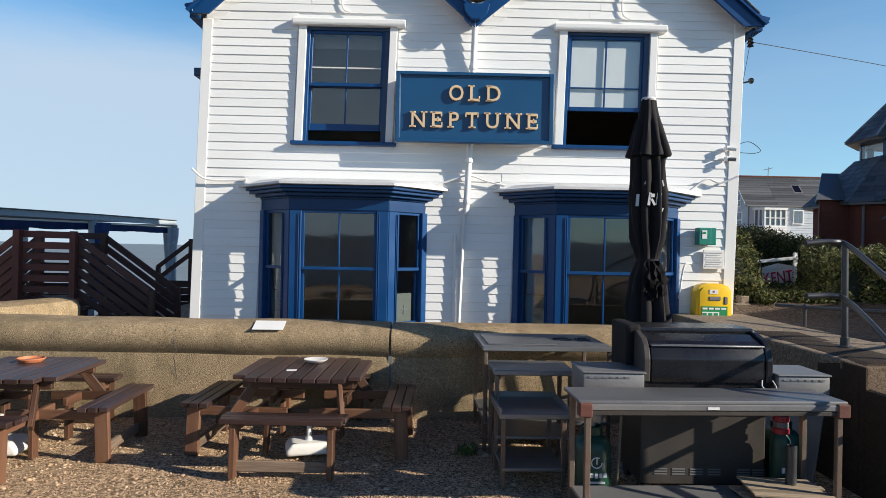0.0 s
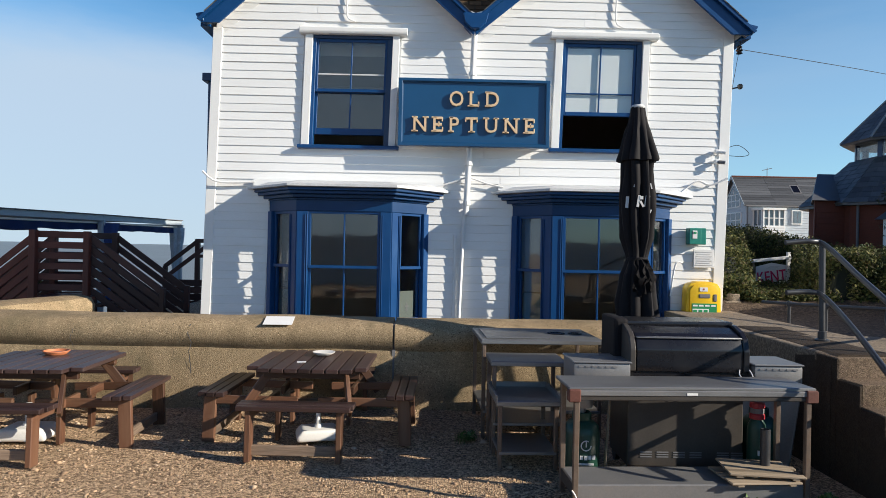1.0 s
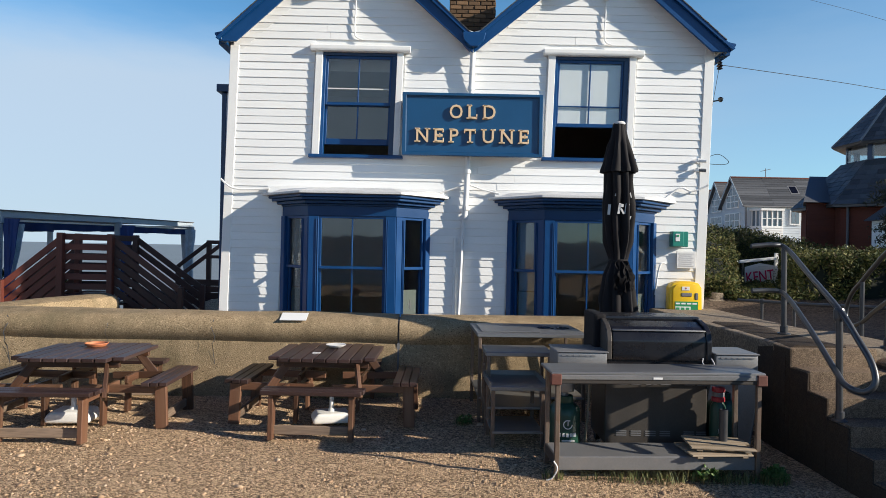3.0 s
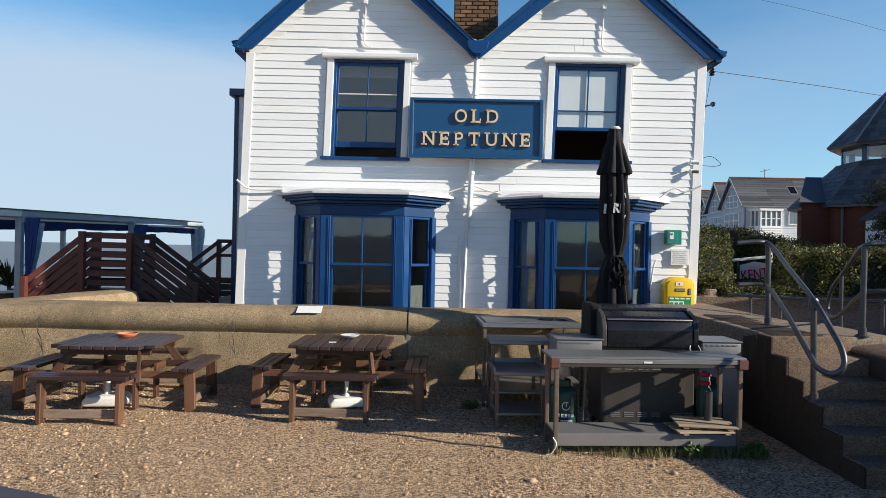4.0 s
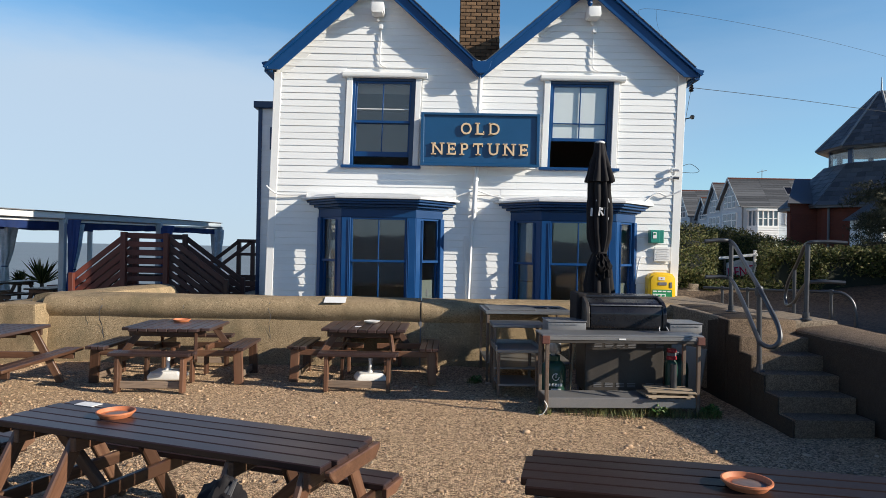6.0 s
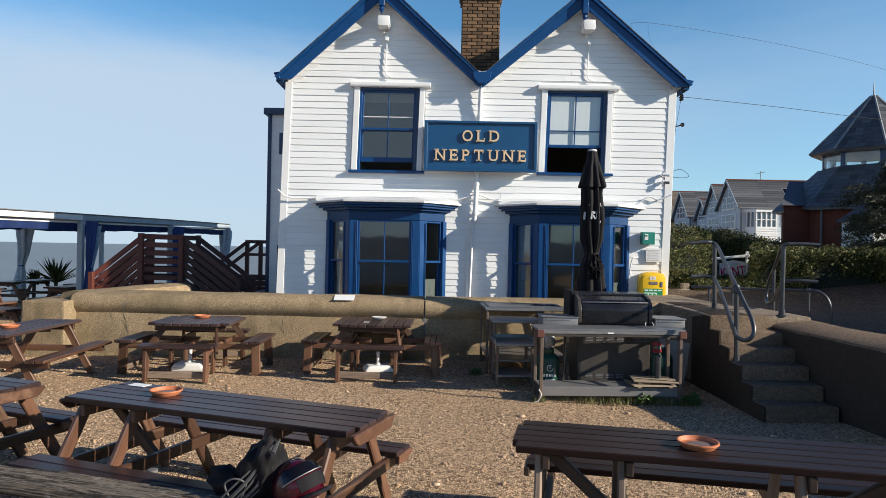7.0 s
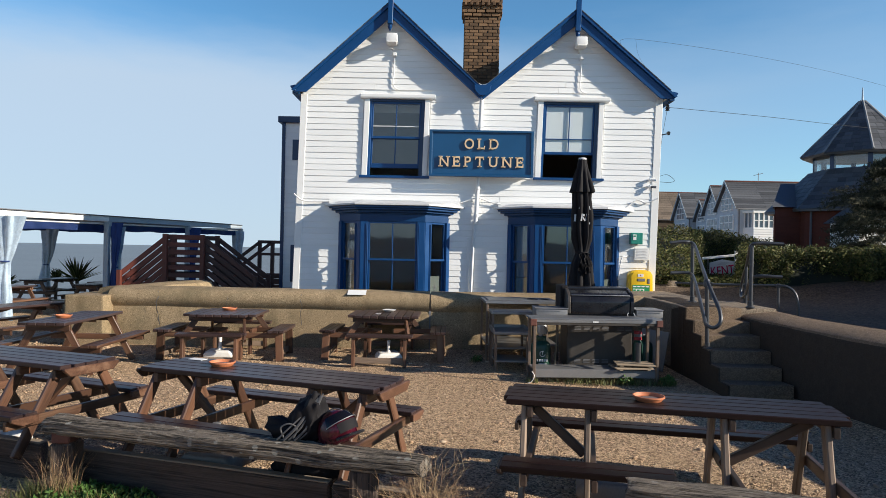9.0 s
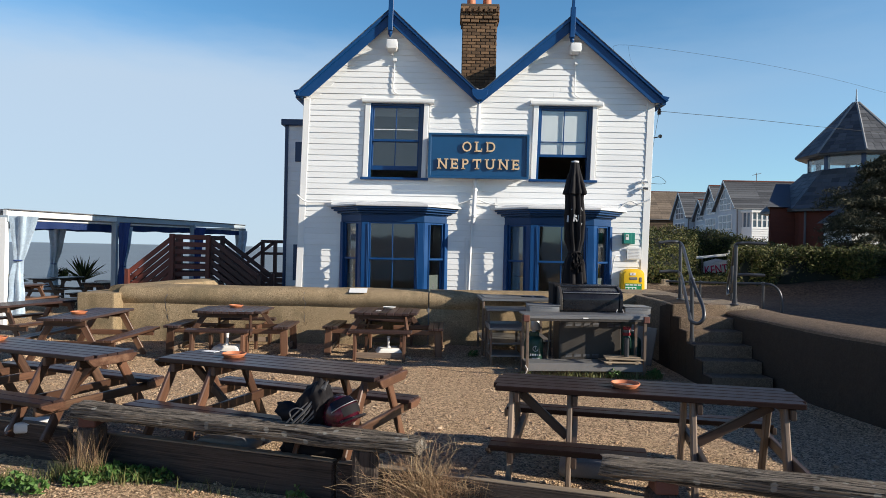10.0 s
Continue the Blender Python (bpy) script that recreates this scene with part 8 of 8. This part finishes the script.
for k in (0, 1):
    part("pane", boxes((34.67 + 0.41 * k, 35.02 + 0.41 * k, 63.17, 63.2, 5.07, 6.23)), GLASSDARK, sidew)
sky_l = tagged(hang(new("roof_light"), near_house, pose(36.4, 64.6, 8.35)), "small dark roof window set in the slates")
tilt_l = pose(35.6, 64.7, 8.43, 46.4)
part("frame", rounded(boxes((-0.45, 0.45, -0.62, 0.62, 0.0, 0.10)), 0.01), INK, sky_l, m=tilt_l)
part("pane", boxes((-0.33, 0.33, -0.5, 0.5, 0.10, 0.115)), VISOR, sky_l, m=tilt_l)
aer = thing("roof_aerial", pose(33.4, 65.9, 9.85), "thin metal aerial on the far ridge", "aerial")
part("mast", tube([(33.4, 65.9, 9.75), (33.4, 65.9, 10.75)], 0.035, sides=6), INK, aer)
part("arm", tube([(32.9, 65.9, 10.45), (33.9, 65.9, 10.7)], 0.028, sides=6), INK, aer)

# octagonal brick building with a lantern
oct_c = (19.7, 27.0)
br8 = thing("brick_rotunda", pose(*oct_c, 1.2), "red brick octagonal building with slate roof and glazed lantern", "house")


def octagon(rows, material, name, label="", turn=22.5, parent=br8):
    bm = bmesh.new()
    rings = [[bm.verts.new((oct_c[0] + r * math.cos(math.radians(turn + 45 * k)), oct_c[1] + r * math.sin(math.radians(turn + 45 * k)), z)) for k in range(8)] for r, z in rows]
    for a, b in zip(rings, rings[1:]):
        for k in range(8):
            bm.faces.new((a[k], a[(k + 1) % 8], b[(k + 1) % 8], b[k]))
    bm.faces.new(rings[0][::-1])
    bm.faces.new(rings[-1])
    return part(name, bm, material, parent, label)


octagon([(3.7, 1.0), (3.7, 4.0)], REDBRICK, "brick_wall")
octagon([(4.1, 3.9), (4.1, 4.0), (2.2, 5.88), (2.1, 5.9)], SLATE, "lower_roof")
octagon([(2.0, 5.8), (2.0, 5.98)], NAVY, "lantern_sill", "dark framed lantern")
for k in range(8):
    a = math.radians(22.5 + 45 * k)
    brick_at("lantern_post", oct_c[0] + 1.94 * math.cos(a), oct_c[1] + 1.94 * math.sin(a), 6.28, 0.16, 0.2, 0.72, NAVY, br8, 0.01, rz=22.5 + 45 * k)
lroof = octagon([(2.5, 6.58), (2.55, 6.66), (0.12, 9.25), (0.1, 9.3)], SLATE, "lantern_roof")
part("finial", tube([(19.7, 27.0, 9.2), (19.7, 27.0, 9.95)], [0.05, 0.02], sides=8), FRAME_GREY, br8)
for k in range(8):
    a = math.radians(45 * k)
    apo = 2.0 * math.cos(math.radians(22.5))
    c = Vector((oct_c[0] + (apo + 0.02) * math.cos(a), oct_c[1] + (apo + 0.02) * math.sin(a), 6.22))
    brick_at("lantern_pane", c.x, c.y, 6.28, 1.4, 0.02, 0.62, GLASS, br8, 0, rz=45 * k + 90)
    if 3 <= k <= 7:
        for r0, r1, z0, z1, tilt, rows_, owner in ((4.1, 2.2, 4.0, 5.88, 44.7, 9, br8), (2.55, 0.12, 6.66, 9.25, 46.8, 13, lroof)):
            for j in range(rows_):
                f = (j + 0.5) / rows_
                r = (r0 + (r1 - r0) * f) * math.cos(math.radians(22.5)) + 0.02
                wdt = 2 * r * math.tan(math.radians(22.5)) - 0.02
                count = max(1, round(wdt / 0.36))
                for i in range(count):
                    off = -wdt / 2 + wdt * (i + 0.5) / count
                    hang(new("slate", box_mesh(round(wdt / count - 0.012, 2), 0.33, 0.014 + 0.006 * ((i * 7 + j * 3) % 3), SLATE, 0)), owner, Matrix.Translation((oct_c[0] + r * math.cos(a) - off * math.sin(a), oct_c[1] + r * math.sin(a) + off * math.cos(a), z0 + (z1 - z0) * f + 0.012)) @ Euler((0, 0, a + math.pi / 2)).to_matrix().to_4x4() @ Euler((math.radians(tilt), 0, 0)).to_matrix().to_4x4())
    b8 = math.radians(22.5 + 45 * k)
    part("hip", tube([(oct_c[0] + 2.57 * math.cos(b8), oct_c[1] + 2.57 * math.sin(b8), 6.68), (oct_c[0] + 0.12 * math.cos(b8), oct_c[1] + 0.12 * math.sin(b8), 9.3)], 0.05, sides=6), HIP_GREY, br8)
part("wing_wall", prism([(15.1, 25.95), (20.0, 25.95), (20.0, 28.9), (16.75, 28.9)], "z", 0.8, 4.1), REDBRICK, br8)
wing_roof = bmesh.new()
lo_ = [wing_roof.verts.new(p) for p in ((14.85, 25.7, 4.1), (20.4, 25.7, 4.1), (20.4, 29.2, 4.1), (16.75, 29.2, 4.1))]
hi_ = [wing_roof.verts.new(p) for p in ((16.55, 28.3, 5.45), (20.4, 28.3, 5.45))]
for f in ((lo_[0], lo_[1], hi_[1], hi_[0]), (lo_[1], lo_[2], hi_[1]), (lo_[2], lo_[3], hi_[0], hi_[1]), (lo_[3], lo_[0], hi_[0]), (lo_[3], lo_[2], lo_[1], lo_[0])):
    wing_roof.faces.new(f)
part("wing_roof", wing_roof, SLATE, br8, "slate roof of the lower wing")
for k in range(13):
    bar("cladding_board", (15.15, 25.93, 1.1 + 0.22 * k), (19.0, 25.93, 1.1 + 0.22 * k), 0.04, 0.18, REDBRICK, br8, bevel=0)
for k in range(26):
    for side in (4, 5, 6):
        a = math.radians(45 * side)
        apo = 3.7 * math.cos(math.radians(22.5))
        brick_at("brick_course", oct_c[0] + (apo + 0.004) * math.cos(a), oct_c[1] + (apo + 0.004) * math.sin(a), 1.1 + 0.115 * k, 2.8, 0.012, 0.095, REDBRICK, br8, 0, rz=45 * side + 90)
part("downpipe", tube([(16.4, 25.3, 1.0), (16.4, 25.3, 3.95)], 0.05, sides=8), INK, br8)
annex = thing("white_annex", pose(17.5, 21.5, 1.2), "white boarded annex half hidden by the conifer", "house")
part("annex_wall", boxes((16.5, 19.5, 22.0, 24.0, 0.5, 3.3)), WHITE, annex)
part("annex_roof", prism([(16.3, 3.3), (19.7, 3.3), (18.0, 4.5)], "y", 21.8, 24.2), SLATE, annex)

# conifer
tree = thing("conifer_tree", pose(16.2, 19.6, 1.6), "dark spreading conifer with drooping feathery branches", "tree")
part("trunk", tube([(16.2, 19.6, 1.3), (16.25, 19.6, 3.2), (16.2, 19.6, 5.4)], [0.2, 0.14, 0.03], sides=10), BARK, tree)
needles = []
for lvl in range(13):
    z = 1.9 + 0.29 * lvl
    reach = 3.0 * (1 - (lvl / 13.5) ** 2.2) * (0.8 + 0.3 * rng.random())
    for b in range(13):
        a = rng.uniform(0, math.tau)
        r1 = reach * rng.uniform(0.6, 1.1)
        tip = Vector((16.2 + r1 * math.cos(a), 19.6 + r1 * math.sin(a), z + rng.uniform(-0.25, 0.2)))
        mid = Vector((16.2 + r1 * 0.5 * math.cos(a), 19.6 + r1 * 0.5 * math.sin(a), z + 0.12))
        if b < 4:
            part("limb", tube([(16.2, 19.6, z - 0.1), mid, tip], [0.045, 0.03, 0.008], sides=5), BARK, tree)
        for _ in range(215):
            f = rng.random() ** 0.6
            c = Vector((16.2, 19.6, z)).lerp(tip, f) + Vector((0, 0, 0.12 * math.sin(f * 3.1)))
            needles.append((c.x + rng.gauss(0, 0.10 * f + 0.04), c.y + rng.gauss(0, 0.10 * f + 0.04), c.z + rng.gauss(0, 0.06)))
hang(new("crown", raw("crown", *leaf_cloud(needles, 0.09, rng, 0.3, 0.2), NEEDLE)), tree)

# spiky plants by the sea
for cx, cy, hgt in ((-13.3, 19.5, 1.0), (-14.3, 19.9, 0.5), (-11.4, 19.8, 0.45), (-13.9, 16.5, 0.5)):
    pl = thing("spiky_plant", pose(cx, cy, 0), "dark spiky cordyline growing behind the benches", "plant", "spiky plants")
    pv, pf = [], []
    for k in range(70):
        a, e = rng.uniform(0, math.tau), rng.uniform(0.3, 1.4)
        L_ = hgt * rng.uniform(0.7, 1.1)
        d = Vector((math.cos(a) * math.cos(e), math.sin(a) * math.cos(e), math.sin(e)))
        s_ = d.orthogonal().normalized() * 0.022
        p = Vector((cx, cy, 0.45))
        i = len(pv)
        pv += [tuple(p - s_), tuple(p + s_), tuple(p + d * L_ * 0.6 + s_), tuple(p + d * L_ * 0.6 - s_), tuple(p + d * L_ - Vector((0, 0, 0.05)))]
        pf += [(i, i + 1, i + 2, i + 3), (i + 3, i + 2, i + 4)]
    hang(new("foliage", raw("foliage", pv, pf, LEAF)), pl)
    part("stem", tube([(cx, cy, -0.6), (cx, cy, 0.5)], 0.06, sides=8), BARK, pl)

# unseen walls added beside and behind the viewer: close the place, block light
solid("wall_east", prism([(-7.5, -0.4), (12.5, -0.4), (12.5, 2.75), (11.2, 3.05), (9.0, 4.2), (-7.5, 4.2)], "x", 13.0, 17.0), BOARDGREY, "plain boarded wall added out of view to shade the bank", "wall", "structure")
# invented row, out of view: lowers the fill light, shows in window glass
solid("wall_south", boxes(*[(x, x + w, -22.0, -18.0, -0.6, h) for x, w, h in ((-34, 9, 2.4), (-25, 5, 1.8), (-20, 8, 2.7), (-12, 4, 1.9), (-8, 7, 2.6), (-1, 5, 2.0), (4, 9, 2.5))]), BOARDGREY, "plain boarded walls added behind the viewer to cut sky light", "wall", "structure")

# low dark land behind the viewer, seen only in the window glass
back = bmesh.new()
rows = []
for i in range(300):
    x = -90 + 180 * i / 299
    hgt = 2.6 + 0.8 * noise.noise((x * 0.07, 0, 0)) + 0.7 * noise.noise((x * 0.3, 4, 0)) + 0.5 * noise.noise((x * 1.1, 7, 0)) + 0.3 * noise.noise((x * 3.1, 2, 0))
    rows.append([back.verts.new((x, -46, -0.4)), back.verts.new((x, -48, hgt)), back.verts.new((x, -60, hgt * 0.6)), back.verts.new((x, -62, -0.4))])
for a, b in zip(rows, rows[1:]):
    for k in range(3):
        back.faces.new((a[k], a[k + 1], b[k + 1], b[k]))
solid("backdrop", back, mat("distant_scrub", (0.04, 0.05, 0.025), 0.9, var=0.4, scale=0.4, fine=3), "low dark scrub on the landward side", "scrub", "structure")

# ---- loose pebbles on the shingle ----
ico = bmesh.new()
bmesh.ops.create_icosphere(ico, subdivisions=1, radius=1.0)
ico.verts.ensure_lookup_table()
iv = np.array([v.co[:] for v in ico.verts])
itri = np.array([[v.index for v in f.verts] for f in ico.faces])
ico.free()
prng = np.random.default_rng(5)


def pebbles(n, x0, x1, y0, y1, small, large):
    x = prng.uniform(x0, x1, n)
    y = prng.uniform(y0, y1, n)
    keep = (y < 7.85) & (x < 4.4) & ~((x > 3.4) & (y > 4.2))
    x, y = x[keep], y[keep]
    n = len(x)
    s = small + (large - small) * prng.random(n) ** 6
    z = np.array([ground_height(a, b) + (0.03 * noise.noise((a * 0.7, b * 0.7, 0)) + 0.014 * noise.noise((a * 2.3, b * 2.3, 5)) - 0.012 if -7 <= a <= 4.6 and -1.5 <= b <= 8.3 else 0) for a, b in zip(x, y)])
    sc = np.stack([s * prng.uniform(0.7, 1.4, n), s * prng.uniform(0.6, 1.1, n), s * prng.uniform(0.35, 0.7, n)], 1)
    ang = prng.uniform(0, np.pi * 2, n)
    v = iv[None] * (1 + prng.uniform(-0.22, 0.22, (n, len(iv), 1))) * sc[:, None]
    c, si = np.cos(ang)[:, None], np.sin(ang)[:, None]
    vx, vy = v[..., 0] * c - v[..., 1] * si, v[..., 0] * si + v[..., 1] * c
    v = np.stack([vx + x[:, None], vy + y[:, None], v[..., 2] + (z + s * 0.15)[:, None]], -1).reshape(-1, 3)
    f = (itri[None] + (np.arange(n) * len(iv))[:, None, None]).reshape(-1, 3)
    return v, f


def fast_mesh(name, v, f, material):
    me = bpy.data.meshes.new(name)
    me.vertices.add(len(v))
    me.vertices.foreach_set("co", v.astype(np.float32).ravel())
    me.loops.add(len(f) * 3)
    me.loops.foreach_set("vertex_index", f.astype(np.int32).ravel())
    me.polygons.add(len(f))
    me.polygons.foreach_set("loop_start", np.arange(0, len(f) * 3, 3, dtype=np.int32))
    me.update(calc_edges=True)
    me.validate()
    me.materials.append(material)
    return me


pb1 = pebbles(80000, -7.2, 4.4, -1.4, 7.85, 0.0045, 0.018)
pb3 = pebbles(3200, -7.2, 4.4, -1.4, 7.85, 0.012, 0.036)
pb2 = pebbles(9000, -13.0, -6.0, 3.0, 14.0, 0.012, 0.04)
pv_ = np.concatenate([pb1[0], pb2[0], pb3[0]])
pf_ = np.concatenate([pb1[1], pb2[1] + len(pb1[0]), pb3[1] + len(pb1[0]) + len(pb2[0])])
tagged(new("pebbles", fast_mesh("pebbles", pv_, pf_, PEBBLE)), "loose tan and brown pebbles strewn over the shingle", "pebbles", kind="stuff")
